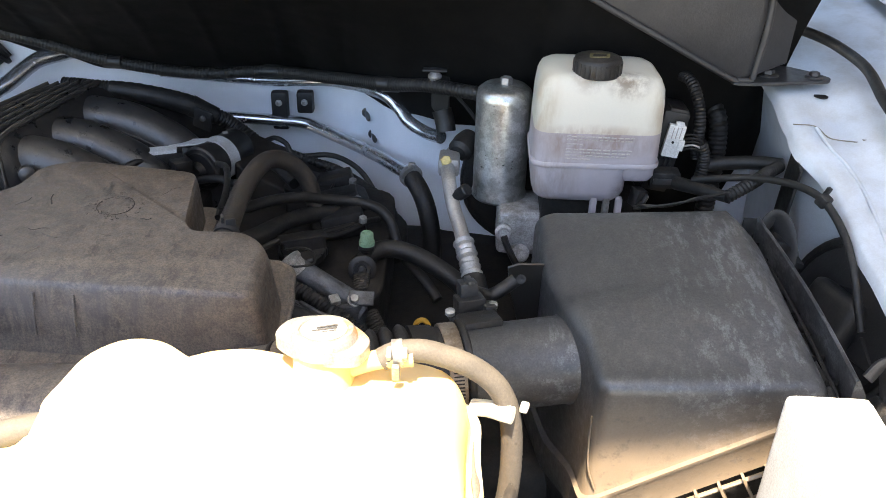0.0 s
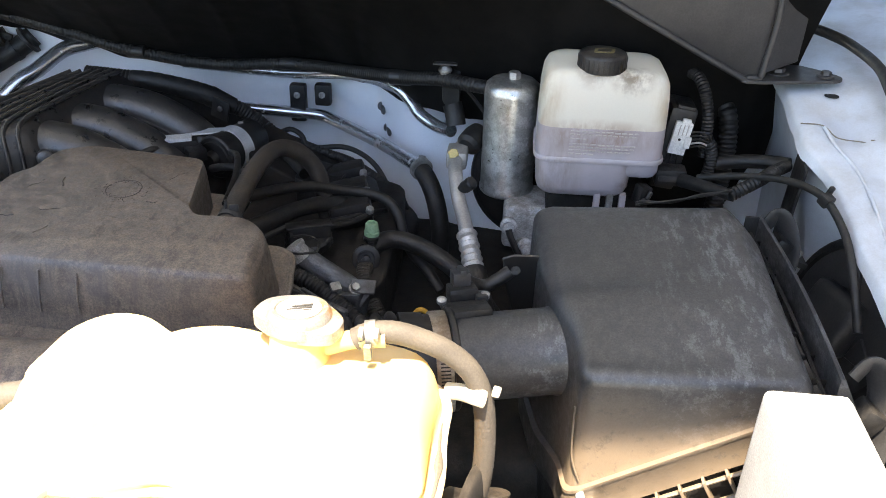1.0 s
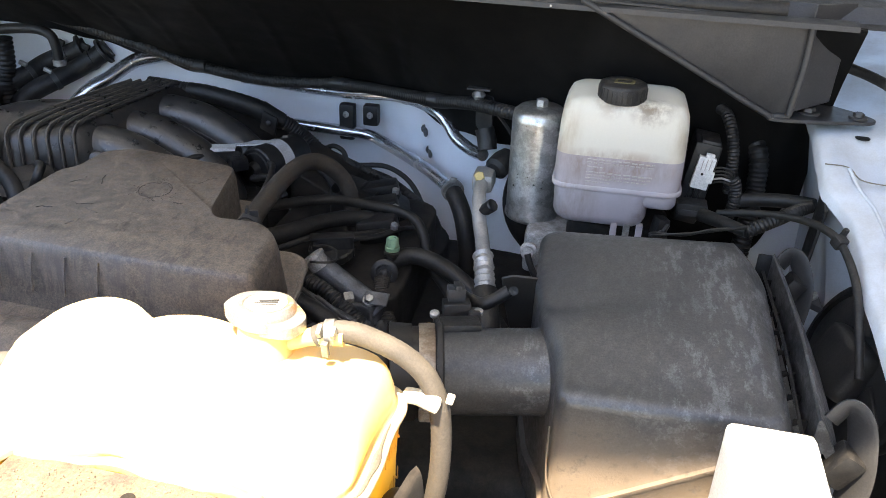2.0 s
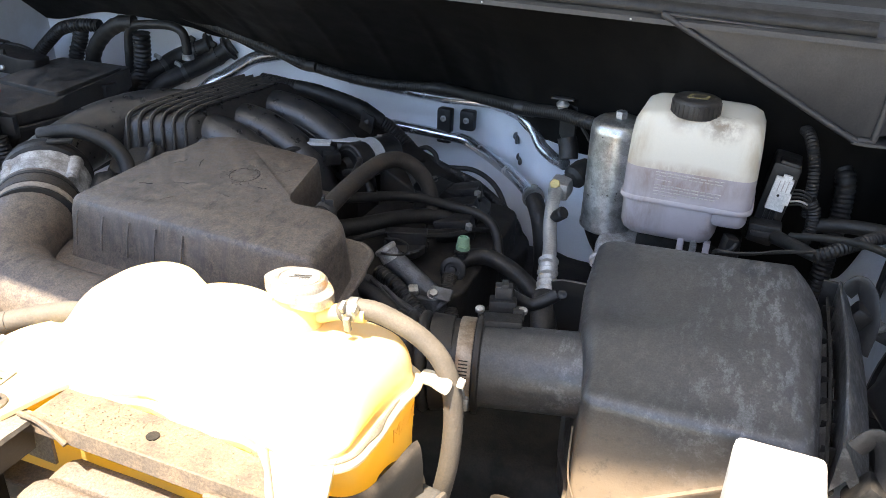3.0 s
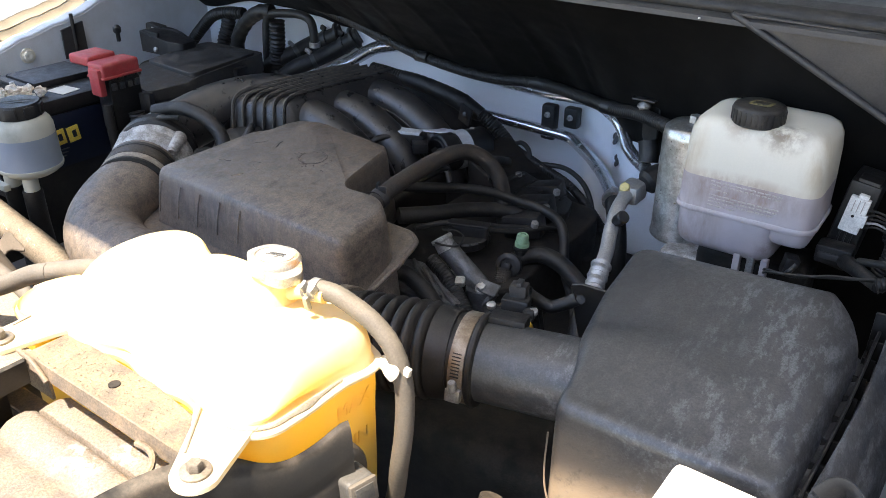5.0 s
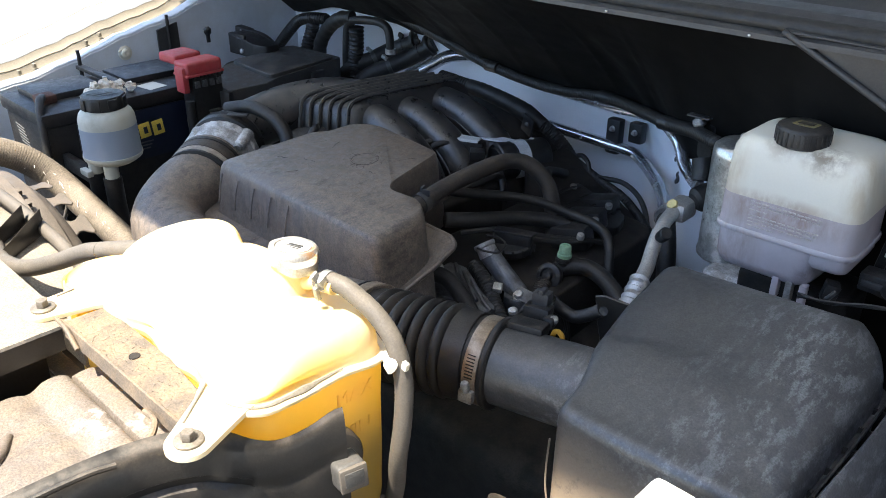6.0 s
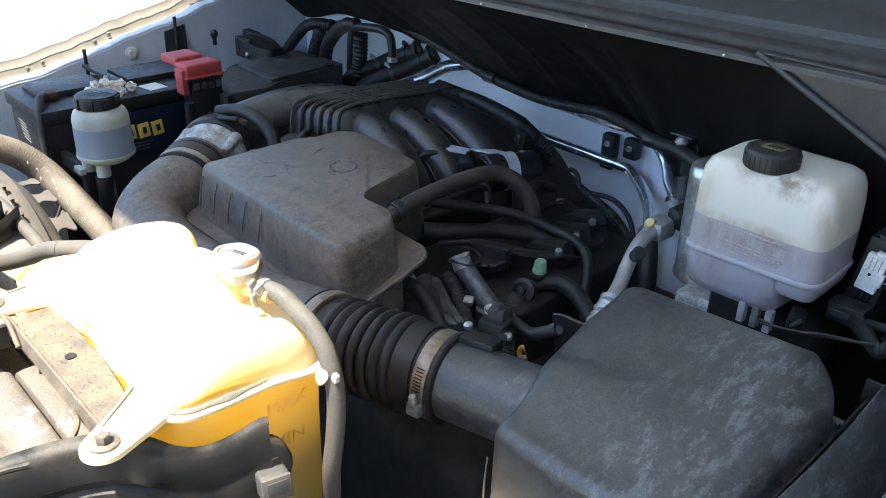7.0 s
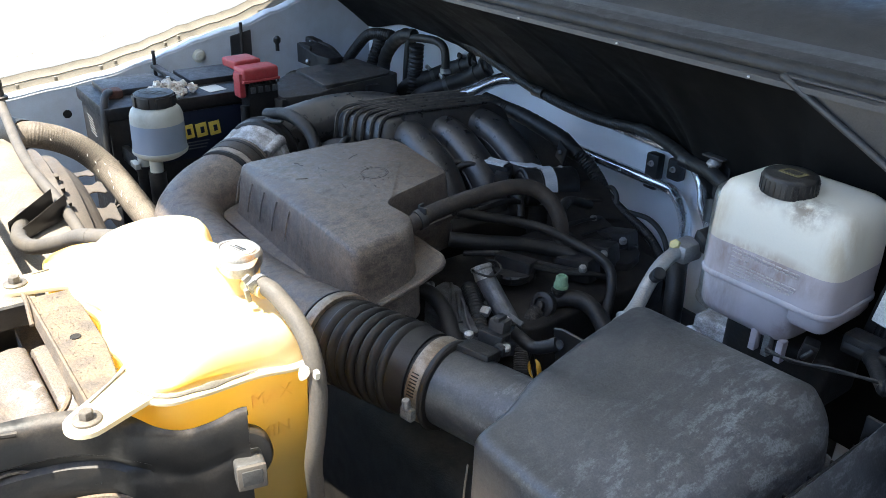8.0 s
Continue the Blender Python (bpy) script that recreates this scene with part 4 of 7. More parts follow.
for y, drop, x0 in ((0.968, 0.0, -0.012), (1.022, 0.0, 0.0), (1.080, 0.002, 0.020)):
    line = [(-0.440, 1.094), (-0.405, 1.100), (-0.375, 1.0985), (-0.350, 1.094), (-0.325, 1.083), (-0.302, 1.069), (-0.285, 1.050), (-0.272, 1.02), (-0.265, 0.97)]
    part("runner", tube([(x + x0, y, z + drop) for x, z in line], 0.0248, n=32, rfun=lambda s: 1.06 - 0.10 * s), M_MANIF, man)
    part("runner_seam", tube([(x + x0 + 0.004, y - 0.0250, z + drop) for x, z in line[1:-1]], 0.0010, n=6), M_MANIF, man)
part("boss", lathe((-0.380, 0.940, 1.098), (0.5, -0.8, 0.2), [(0, 0.008), (0.012, 0.008), (0.014, 0.005)], 14), M_MANIF, man)
part("valve", lathe((-0.428, 0.882, 1.078), (0, -0.25, 1), [(0, 0.036), (0.006, 0.036), (0.008, 0.031), (0.014, 0.031), (0.015, 0.021), (0.020, 0.016)], 26), M_BLACK, man)
part("valve_arm", tube([(-0.406, 0.864, 1.088), (-0.400, 0.868, 1.102), (-0.402, 0.878, 1.109), (-0.413, 0.888, 1.106)], 0.005, n=10), M_BLACK, man)
part("inlet_tube", tube([C + AX * 0.050, C + AX * 0.066 + Vector((0, 0, 0.004)), (-0.505, 0.868, 1.099), (-0.497, 0.915, 1.107), (-0.472, 0.965, 1.110), (-0.43, 1.00, 1.104)], 0.034, n=24), M_MANIF, man)

# ---- airbox ----
ab = thing("air_filter_box", (0.21, 0.75, 0.95), "black plastic air filter box, scuffed and dusty", "air filter")


def lid_top(x, y):
    """Crowned lid, rising to the back, with a bevelled slope along the wing side."""
    z = 1.106 + 0.034 * interp(y, [(0.655, 0.0), (0.73, 0.60), (0.84, 1.0)]) + 0.06 * (x - 0.2) * interp(y, [(0.65, 0.6), (0.84, 1.0)])
    z -= 0.22 * max(0.0, 0.165 - x) * interp(y, [(0.66, 0.0), (0.74, 1.0)])
    over = x - (0.271 + 0.155 * (0.815 - y))
    w = 0.0028
    z -= 0.95 * w * math.log(1.0 + math.exp(min(over / w, 40.0)))
    return z + 0.0006 * math.sin(31 * x + 17 * y) + 0.0004 * math.sin(70 * x - 52 * y)


def split_z(x):
    """The slanted split line of the box."""
    return 1.006 + 0.62 * (x - 0.16)


AC = Vector((0.212, 0.750))
lo = round_outline([(0.150, 0.650), (0.302, 0.652), (0.301, 0.826), (0.288, 0.850), (0.114, 0.852), (0.119, 0.78), (0.131, 0.725), (0.146, 0.685)], 0.011, 5)


def inset(o, d, c=AC):
    out = []
    for x, y in o:
        v = Vector((x, y)) - c
        out.append(tuple(c + v * max(0.0, 1 - d / v.length)))
    return out


rings = [[(x, y, max(0.985, split_z(x) - 0.004)) for x, y in inset(lo, -0.002)], [(x, y, min(max(1.02, split_z(x) + 0.02), lid_top(x, y) - 0.014)) for x, y in inset(lo, -0.0008)]]
for th in (0, 15, 30, 45, 60, 75, 90):
    th = radians(th)
    o = inset(lo, 0.0105 * (1 - math.cos(th)))
    rings.append([(x, y, lid_top(x, y) - 0.0105 * (1 - math.sin(th))) for x, y in o])
for d in (0.014, 0.018, 0.023, 0.028, 0.034, 0.042, 0.052, 0.066, 0.082, 0.1):
    rings.append([(x, y, lid_top(x, y)) for x, y in inset(lo, d)])
part("lid", loft(rings), M_BOX, ab, smooth=50)
part("mould_line", tube([(0.1475, 0.652, 1.075), (0.1480, 0.6495, 1.050), (0.1500, 0.6485, 1.030), (0.156, 0.6475, 1.012)], 0.0007, n=6), M_BOX, ab)
bo = inset(lo, 0.001)
part("base", loft([[(x, y, 0.86) for x, y in bo], [(x, y, 0.93) for x, y in bo], [(x, y, max(0.975, split_z(x) - 0.030)) for x, y in bo]]), M_BLACK, ab)
part("split_flange", loft([[(x, y, max(0.985, split_z(x)) + dz) for x, y in inset(lo, d)] for d, dz in ((0.002, -0.030), (-0.0045, -0.030), (-0.0045, -0.0035), (-0.0060, -0.0015), (-0.0060, 0.0012), (0.002, 0.0012))]), M_BOX, ab, "dusty slanted split flange")
for k in range(3):
    z = -0.034 - 0.022 * k
    part("rail", tube([(x, 0.6445, split_z(x) + z) for x in (0.168, 0.21, 0.25, 0.30)], 0.0017, n=6, per=3), M_BOX, ab, "moulded rail below the split")
for k in range(9):
    x = 0.178 + 0.0145 * k
    part("web", box((x, 0.647, split_z(x) - 0.056), (0.0020, 0.012, 0.046), 0.0004, (0, -28, 0)), M_BOX, ab)
for x, z in ((0.158, 1.004), (0.166, 0.998)):
    part("lid_catch", tube([(x, 0.647, z - 0.004), (x, 0.638, z), (x + 0.002, 0.634, z - 0.010), (x + 0.002, 0.636, z - 0.022)], 0.0036, n=10, squash=0.5), M_WHITE, ab, "pale plastic catch")
# open-celled flange along the wing side: gutter, cross webs, leaning outer wall
FY0, FY1 = 0.650, 0.876
part("gutter", sheet([[(x, y, z) for y in [FY0 + (FY1 - FY0) * k / 8 for k in range(9)]] for x, z in ((0.300, 1.082), (0.304, 1.080), (0.310, 1.080), (0.3125, 1.083))], 0.002), M_ENGINE, ab)
part("outer_wall", loft([[(x + 0.004 * math.sin(math.pi * (y - FY0) / (FY1 - FY0)), y, z) for x, z in ((0.3105, 1.082), (0.3108, 1.1165), (0.3122, 1.1180), (0.3138, 1.1165), (0.324, 1.098), (0.334, 1.080), (0.338, 1.060), (0.334, 1.060), (0.329, 1.078), (0.318, 1.094))] for y in [FY0 + (FY1 - FY0) * k / 12 for k in range(13)]]), M_BOX, ab, "leaning outer wall of the flange")
part("mid_rail", tube([(0.3055, FY0 + 0.004, 1.100), (0.3075, 0.76, 1.103), (0.3055, FY1 - 0.004, 1.102)], 0.0014, n=6), M_BLACK, ab)
part("end_wall", box((0.3065, FY1, 1.098), (0.014, 0.003, 0.036), 0.0008), M_BLACK, ab)
for k in range(8):
    part("cell_web", box((0.3068, FY0 + 0.020 + 0.027 * k, 1.092), (0.009, 0.0014, 0.018), 0.0003), M_ENGINE, ab)
for y, up in ((0.652, 0.010), (0.876, 0.0)):
    part("clasp", tube([(0.318, y, 1.108 + up), (0.327, y + 0.003, 1.118 + up), (0.336, y, 1.108 + up), (0.341, y - 0.006, 1.088), (0.339, y - 0.010, 1.062)], 0.011, n=12, squash=0.28), M_SHEET, ab, "grey sprung clasp")
    part("clasp_seat", box((0.330, y - 0.004, 1.088), (0.016, 0.020, 0.026), 0.004, (0, 30, 0)), M_BLACK, ab)

# inlet duct, bellows, clamps
duct = thing("air_duct", (0.1, 0.71, 1.03), "black plastic air duct with airflow sensor seat", "duct")
P0, P1 = Vector((0.048, 0.699, 1.068)), Vector((0.150, 0.726, 1.069))
dd = (P1 - P0).normalized()
part("pipe", lathe(P0, dd, [(0, 0.030), (0.0, 0.033), (0.006, 0.034), (0.008, 0.0325), (0.085, 0.033), (0.1, 0.037), (0.106, 0.043)], 36), M_BOX, duct)
part("sensor_seat", box((0.070, 0.722, 1.098), (0.030, 0.022, 0.010), 0.002, (-12, 0, 18)), M_BLACK, duct)
sen = thing("airflow_sensor", (0.06, 0.74, 1.1), "grey airflow sensor with wired plug", "sensor")
part("body", box((0.062, 0.745, 1.099), (0.022, 0.016, 0.012), 0.0015, (-10, 0, 18)), M_BLACK, sen)
part("plug", box((0.060, 0.752, 1.108), (0.014, 0.014, 0.012), 0.0015, (-10, 0, 18)), M_SHEET, sen)
part("key", box((0.061, 0.751, 1.1155), (0.005, 0.013, 0.004), 0.0008, (-10, 0, 18)), M_SHEET, sen)
part("flange", box((0.064, 0.735, 1.096), (0.036, 0.012, 0.003), 0.001, (-10, 0, 18)), M_BLACK, sen)
part("shoulder", box((0.077, 0.741, 1.098), (0.009, 0.013, 0.009), 0.0015, (-10, 0, 18)), M_BLACK, sen)
for k in range(3):
    part("wire", tube([(0.055 + 0.004 * k, 0.758, 1.107), (0.052 + 0.004 * k, 0.772, 1.100), (0.054 + 0.003 * k, 0.79, 1.07), (0.06, 0.80, 1.03)], 0.0013, n=6), M_RUBBER, sen)
for x, y in ((0.048, 0.730), (0.080, 0.742)):
    part("screw", lathe((x, y, 1.099), (0, -0.15, 1), [(0, 0.0038), (0.003, 0.0038), (0.004, 0.0025)], 12), M_ZINC, sen)

bel = thing("bellows_hose", (0, 0.68, 1.02), "black ribbed rubber intake bellows", "bellows")
part("body", tube([(-0.048, 0.6750, 1.0610), (-0.02, 0.6805, 1.0640), (0.02, 0.691, 1.0670), (0.040, 0.697, 1.0678)], 0.0372, n=48, step=0.0009, rfun=lambda q: 1.0 + 0.20 * (abs(math.sin(math.pi * 8.6 * q)) ** 0.55 - 0.62) if q < 0.82 else 1.03 - 0.05 * (q - 0.82) / 0.18), M_BELLOW, bel, smooth=60)
part("cuff", tube([(-0.064, 0.6732, 1.0590), (-0.052, 0.6745, 1.0605), (-0.043, 0.6757, 1.0616)], 0.0375, n=40), M_BELLOW, bel, "smooth rubber cuff")
part("cuff", tube([(0.036, 0.6958, 1.0677), (0.046, 0.6985, 1.0680), (0.057, 0.7014, 1.0682)], 0.0345, n=40), M_BELLOW, bel, "smooth rubber cuff")
part("lip", lathe((0.0565, 0.7013, 1.0681), dd, [(0, 0.0330), (0, 0.0375), (0.0012, 0.0384), (0.0040, 0.0384), (0.0052, 0.0370), (0.0052, 0.0330)], 44), M_BELLOW, bel, "rubber end lip")
part("lip", lathe((-0.0725, 0.6715, 1.0572), (1, 0.12, 0.12), [(0, 0.0400), (0, 0.0415), (0.001, 0.0422), (0.0025, 0.0422), (0.003, 0.0405)], 44), M_BELLOW, bel, "rubber end lip")
for c, ax, lab in (((0.044, 0.6979, 1.0679), dd, 0), ((-0.069, 0.6722, 1.0578), Vector((1, 0.12, 0.12)), 1)):
    cl = thing("hose_clamp", c, "steel worm-drive hose clamp on intake bellows", "clamp", "intake clamps")
    rb = 0.0415 if lab else 0.0364
    part("band", lathe(c, ax, [(0, rb - 0.003), (0, rb), (0.0008, rb + 0.0004), (0.0112, rb + 0.0004), (0.012, rb), (0.012, rb - 0.003)], 44), M_CLAMP, cl)
    an = Vector(ax).normalized()
    fw = Vector((0, -1, 0)) - an * an.dot(Vector((0, -1, 0)))
    fw.normalize()
    up = an.cross(fw) if an.cross(fw).z > 0 else fw.cross(an)
    s = Vector(c) + an * 0.006 + (fw * 0.97 - up * 0.24) * (rb + 0.003)
    part("screw_housing", box(s, (0.0125, 0.0065, 0.011), 0.0018, (-6, 0, 12)), M_ZINC, cl)
    part("screw", lathe(s + Vector((0, -0.001, 0.005)), (0.0, -0.15, 1.0), [(0.0, 0.0036), (0.007, 0.0036), (0.0085, 0.0028), (0.0085, 0.0)], 12), M_ZINC, cl)
    for k in range(8):
        a = 0.16 + 0.07 * k
        q = (fw * math.cos(a) + up * math.sin(a)) * (rb + 0.0004)
        part("slot", box(Vector(c) + an * 0.006 + q, (0.0070, 0.0012, 0.0009), 0.0002, (-math.degrees(a), 0, 12)), M_ENGINE, cl)

# ---- brake fluid reservoir, accumulator ----
res = thing("brake_fluid_reservoir", (0.172, 0.965, 1.09), "milky white brake fluid reservoir, half full", "reservoir")
ro = round_outline([(0.114, 0.926), (0.232, 0.930), (0.230, 1.012), (0.114, 1.012)], 0.018, 5)
rc = Vector((0.172, 0.968))


def scaled(o, k, dx=0.0, c=rc):
    return [(c.x + (x - c.x) * k + dx, c.y + (y - c.y) * k) for x, y in o]


def stack(rows, o=ro, c=rc):
    return loft([[(x, y, z) for x, y in scaled(o, k, 0, c)] for z, k in rows])


part("upper_shell", stack([(1.168, 1.0), (1.195, 0.985), (1.208, 0.96), (1.2155, 0.90), (1.219, 0.80), (1.220, 0.6)]), M_RES, res)
part("middle_shell", stack([(1.139, 1.005), (1.168, 1.0)]), M_RESLOW, res, "plastic tinted by fluid inside")
part("seam", stack([(1.134, 1.02), (1.135, 1.035), (1.138, 1.035), (1.139, 1.02)]), M_RESLOW, res)
lowo = round_outline([(0.116, 0.928), (0.204, 0.930), (0.206, 1.01), (0.116, 1.01)], 0.016, 5)
lc = Vector((0.16, 0.968))
part("lower_shell", loft([[(x, y, z) for x, y in scaled(lowo, k, 0, lc)] for z, k in ((1.098, 0.86), (1.102, 0.95), (1.108, 1.0), (1.135, 1.02))]), M_RESLOW, res)
part("side_shell", loft([[(x, y, z) for x, y in scaled(round_outline([(0.195, 0.93), (0.230, 0.932), (0.229, 1.01), (0.195, 1.01)], 0.012), k, 0, Vector((0.21, 0.968)))] for z, k in ((1.120, 0.9), (1.125, 1.0), (1.135, 1.0))]), M_RESLOW, res)
cap = part("cap", lathe((0.167, 0.950, 1.217), (0, 0, 1), [(0, 0.0200), (0.001, 0.0216), (0.0135, 0.0216), (0.0155, 0.0208), (0.0165, 0.019), (0.0168, 0.0)], 40), M_BLACK, res, "black ribbed screw cap")
for k in range(28):
    a = 2 * math.pi * k / 28
    part("grip", box((0.167 + 0.0216 * math.cos(a), 0.950 + 0.0216 * math.sin(a), 1.2245), (0.0010, 0.0022, 0.011), 0.0004, (0, 0, math.degrees(a))), M_BLACK, cap)
part("label", prism(round_outline([(0.158, 0.944), (0.176, 0.944), (0.178, 0.957), (0.160, 0.957)], 0.002), 1.2337, 1.2341), M_WORN, cap, "worn yellow warning emblem")
part("label_core", prism(round_outline([(0.161, 0.9465), (0.173, 0.9465), (0.175, 0.9545), (0.163, 0.9545)], 0.002), 1.2342, 1.2345), M_BLACK, cap)
random.seed(21)
for w, z in ((0.060, 1.1655), (0.054, 1.1625), (0.014, 1.1580), (0.056, 1.1530), (0.058, 1.1500), (0.052, 1.1468), (0.020, 1.1435)):
    x = 0.144
    while x < 0.144 + w:
        L = random.uniform(0.0022, 0.0064)
        part("print_line", box((x + L / 2, 0.9268, z + random.uniform(-0.0002, 0.0002)), (L, 0.0014, 0.0010), 0), M_FAINT, res, "unreadable small print")
        x += L + random.uniform(0.0010, 0.0018)
for k in range(3):
    part("foot", box((0.176 + 0.012 * k, 0.935, 1.092), (0.006, 0.008, 0.02), 0.001), M_RESLOW if k != 1 else M_ZINC, res)

can = thing("accumulator", (0.088, 1.025, 1.05), "plated steel accumulator canister with mottled corrosion", "canister")
part("shell", lathe((0.088, 1.025, 1.054), (0, 0, 1), [(0, 0.020), (0.002, 0.0275), (0.004, 0.0292), (0.008, 0.0292), (0.010, 0.0282), (0.112, 0.0285), (0.120, 0.0272), (0.1245, 0.022), (0.126, 0.0)], 44), M_CAN, can)
part("top_bolt", hexbolt((0.089, 1.025, 1.180), (0, 0, 1), 0.0065, 0.007), M_ZINC, can)
act = thing("brake_actuator", (0.1, 0.99, 1.0), "cast aluminium brake actuator block with fittings", "actuator")
part("body", box((0.112, 1.005, 1.035), (0.05, 0.06, 0.05), 0.008, seg=3), M_ALU, act)
part("body", box((0.18, 0.99, 1.06), (0.10, 0.06, 0.05), 0.008, seg=3), M_ENGINE, act)
part("union", lathe((0.094, 0.972, 1.040), (0, -1, 0.2), [(0, 0.009), (0.006, 0.009), (0.007, 0.006), (0.014, 0.006)], 16), M_ALU, act)
part("union", lathe((0.110, 0.968, 1.018), (0.3, -1, 0.3), [(0, 0.010), (0.008, 0.010), (0.009, 0.006), (0.014, 0.006)], 16), M_ALU, act)
b = tube([(0.094, 0.958, 1.042), (0.098, 0.955, 1.032), (0.110, 0.95, 1.010)], 0.0035, n=8)
solid("brake_line", b, M_BLACK, "short black line on actuator block", "line")
bst = thing("brake_booster", (0.125, 1.10, 1.03), "black round brake booster drum on the firewall", "brake booster")
part("drum", lathe((0.125, 1.118, 1.035), (0, -1, 0.06), [(0, 0.078), (0.010, 0.079), (0.016, 0.076), (0.030, 0.074), (0.040, 0.064), (0.044, 0.030), (0.050, 0.026), (0.060, 0.025)], 48), M_ENGINE, bst)
part("rim", lathe((0.125, 1.112, 1.035), (0, -1, 0.06), [(0, 0.0795), (0.002, 0.0805), (0.006, 0.0805), (0.008, 0.0795)], 48), M_BLACK, bst)
mod = thing("abs_module", (0.25, 1.0, 1.08), "black control module with white wiring connector", "module")
part("body", box((0.250, 1.010, 1.128), (0.026, 0.044, 0.086), 0.004, (0, 8, 0)), M_BLACK, mod)
part("tower", box((0.2555, 1.000, 1.158), (0.018, 0.020, 0.030), 0.002, (0, 8, 0)), M_BLACK, mod)
for k in range(3):
    part("rib", box((0.244 + 0.005 * k, 0.986, 1.116), (0.0016, 0.004, 0.020), 0.0004, (0, 8, 0)), M_BLACK, mod)
wc = part("connector", box((0.2535, 0.982, 1.1435), (0.0165, 0.006, 0.033), 0.001, (0, 8, 0)), M_WHITE, mod, "white connector")
part("ledge", box((0.2605, 0.9800, 1.1400), (0.006, 0.005, 0.011), 0.0006, (0, 8, 0)), M_WHITE, wc)
part("dot", lathe((0.2525, 0.9790, 1.1430), (0, -1, 0.1), [(0, 0.0013), (0.0006, 0.0013)], 10), M_ENGINE, wc)
part("clip", box((0.2575, 0.982, 1.1610), (0.008, 0.005, 0.004), 0.0006, (0, 8, 0)), M_WHITE, wc)
for k in range(3):
    part("slot", box((0.2512 + 0.0038 * k, 0.9788, 1.1525), (0.0007, 0.001, 0.011), 0, (0, 8, 0)), M_PRINT, wc)
part("plug", box((0.2475, 0.972, 1.1085), (0.030, 0.020, 0.017), 0.003), M_BLACK, mod)
part("plug_band", box((0.2475, 0.9612, 1.1085), (0.024, 0.002, 0.006), 0.0008), M_SHEET, mod)
part("plug", box((0.219, 0.942, 1.100), (0.012, 0.014, 0.018), 0.002, (0, 10, 25)), M_BLACK, mod)
part("plug_pin", tube([(0.219, 0.936, 1.096), (0.222, 0.930, 1.100), (0.226, 0.934, 1.106)], 0.0022, n=8), M_BLACK, mod)
for k in range(5):
    bb = tube([(0.263, 0.984, 1.149 - 0.004 * k), (0.272, 0.980, 1.151 - 0.0035 * k), (0.281, 0.982, 1.146 - 0.003 * k), (0.285, 0.986, 1.132)], 0.0011, n=6)
    solid("wire", bb, M_PRINT if k == 3 else M_RUBBER, "thin wire from the white connector", "wire", "connector wires")
b = tube([(0.281, 0.986, 1.141), (0.286, 0.986, 1.132), (0.288, 0.986, 1.118), (0.286, 0.984, 1.104), (0.280, 0.98, 1.09)], 0.0060, n=14, corr=(0.0032, 0.0012))
solid("conduit", b, M_RUBBER, "black corrugated wiring conduit", "conduit")
b = tube([(0.262, 1.048, 1.190), (0.268, 1.02, 1.194), (0.274, 1.005, 1.184), (0.279, 0.998, 1.166), (0.281, 0.996, 1.148), (0.283, 1.0, 1.12)], 0.0054, n=14, corr=(0.0034, 0.0011))
solid("conduit", b, M_RUBBER, "black corrugated conduit through bulkhead grommet", "conduit")
b = lathe((0.262, 1.062, 1.2), (0.0, -1, 0.25), [(0, 0.026), (0.004, 0.026), (0.008, 0.02), (0.012, 0.019), (0.018, 0.012), (0.022, 0.011)], 28)
solid("grommet", b, M_RUBBER, "round black rubber bulkhead grommet", "grommet")
b = tube([(0.30, 1.07, 1.16), (0.312, 1.05, 1.145), (0.315, 1.04, 1.11), (0.312, 1.03, 1.07), (0.31, 1.03, 1.0)], 0.0095, n=16, corr=(0.005, 0.0016))
solid("conduit", b, M_RUBBER, "thick black corrugated conduit", "conduit")
b = tube([(0.258, 0.962, 1.108), (0.268, 0.948, 1.111), (0.280, 0.928, 1.116), (0.293, 0.908, 1.120)], 0.0062, n=14, rfun=lambda s: 1.12 - 0.3 * s)
b = tube([(0.291, 0.908, 1.120), (0.306, 0.914, 1.127), (0.321, 0.925, 1.131), (0.336, 0.940, 1.133), (0.351, 0.957, 1.132)], 0.0058, n=14, corr=(0.0036, 0.0012), bm=b)
solid("wiring_loom", b, M_RUBBER, "black wiring loom bent along the wing", "loom")
b = tube([(0.355, 0.962, 1.131), (0.335, 0.975, 1.127), (0.310, 0.985, 1.121), (0.285, 0.99, 1.114)], 0.0068, n=14)
solid("wiring_loom", b, M_RUBBER, "black taped wiring loom behind airbox", "loom")
b = tube([(0.27, 0.95, 1.117), (0.300, 0.930, 1.130), (0.325, 0.905, 1.141), (0.343, 0.878, 1.147), (0.354, 0.852, 1.146), (0.362, 0.820, 1.132), (0.364, 0.790, 1.112), (0.366, 0.76, 1.08)], 0.0034, n=10)
solid("bonnet_cable", b, M_RUBBER, "thin black cable running down the wing", "cable")
b = box((0.353, 0.853, 1.147), (0.010, 0.010, 0.010), 0.002, (20, 0, 30))
b = box((0.356, 0.857, 1.154), (0.004, 0.004, 0.008), 0.001, (20, 0, 30), bm=b)
solid("cable_clip", b, M_BLACK, "small black clip on the wing cable", "clip")
b = tube([(0.208, 0.900, 1.108), (0.214, 0.888, 1.116), (0.235, 0.884, 1.122), (0.262, 0.890, 1.126), (0.290, 0.902, 1.128)], 0.0012, n=8)
b = tube([(0.208, 0.901, 1.110), (0.213, 0.889, 1.1175), (0.236, 0.885, 1.1205), (0.261, 0.8895, 1.1275), (0.290, 0.903, 1.1265)], 0.0012, n=8, bm=b)
solid("wire", b, M_RUBBER, "thin twisted wire behind airbox", "wire")

hn = thing("horn", (0.40, 0.82, 1.0), "black round horn beside the wing", "horn")
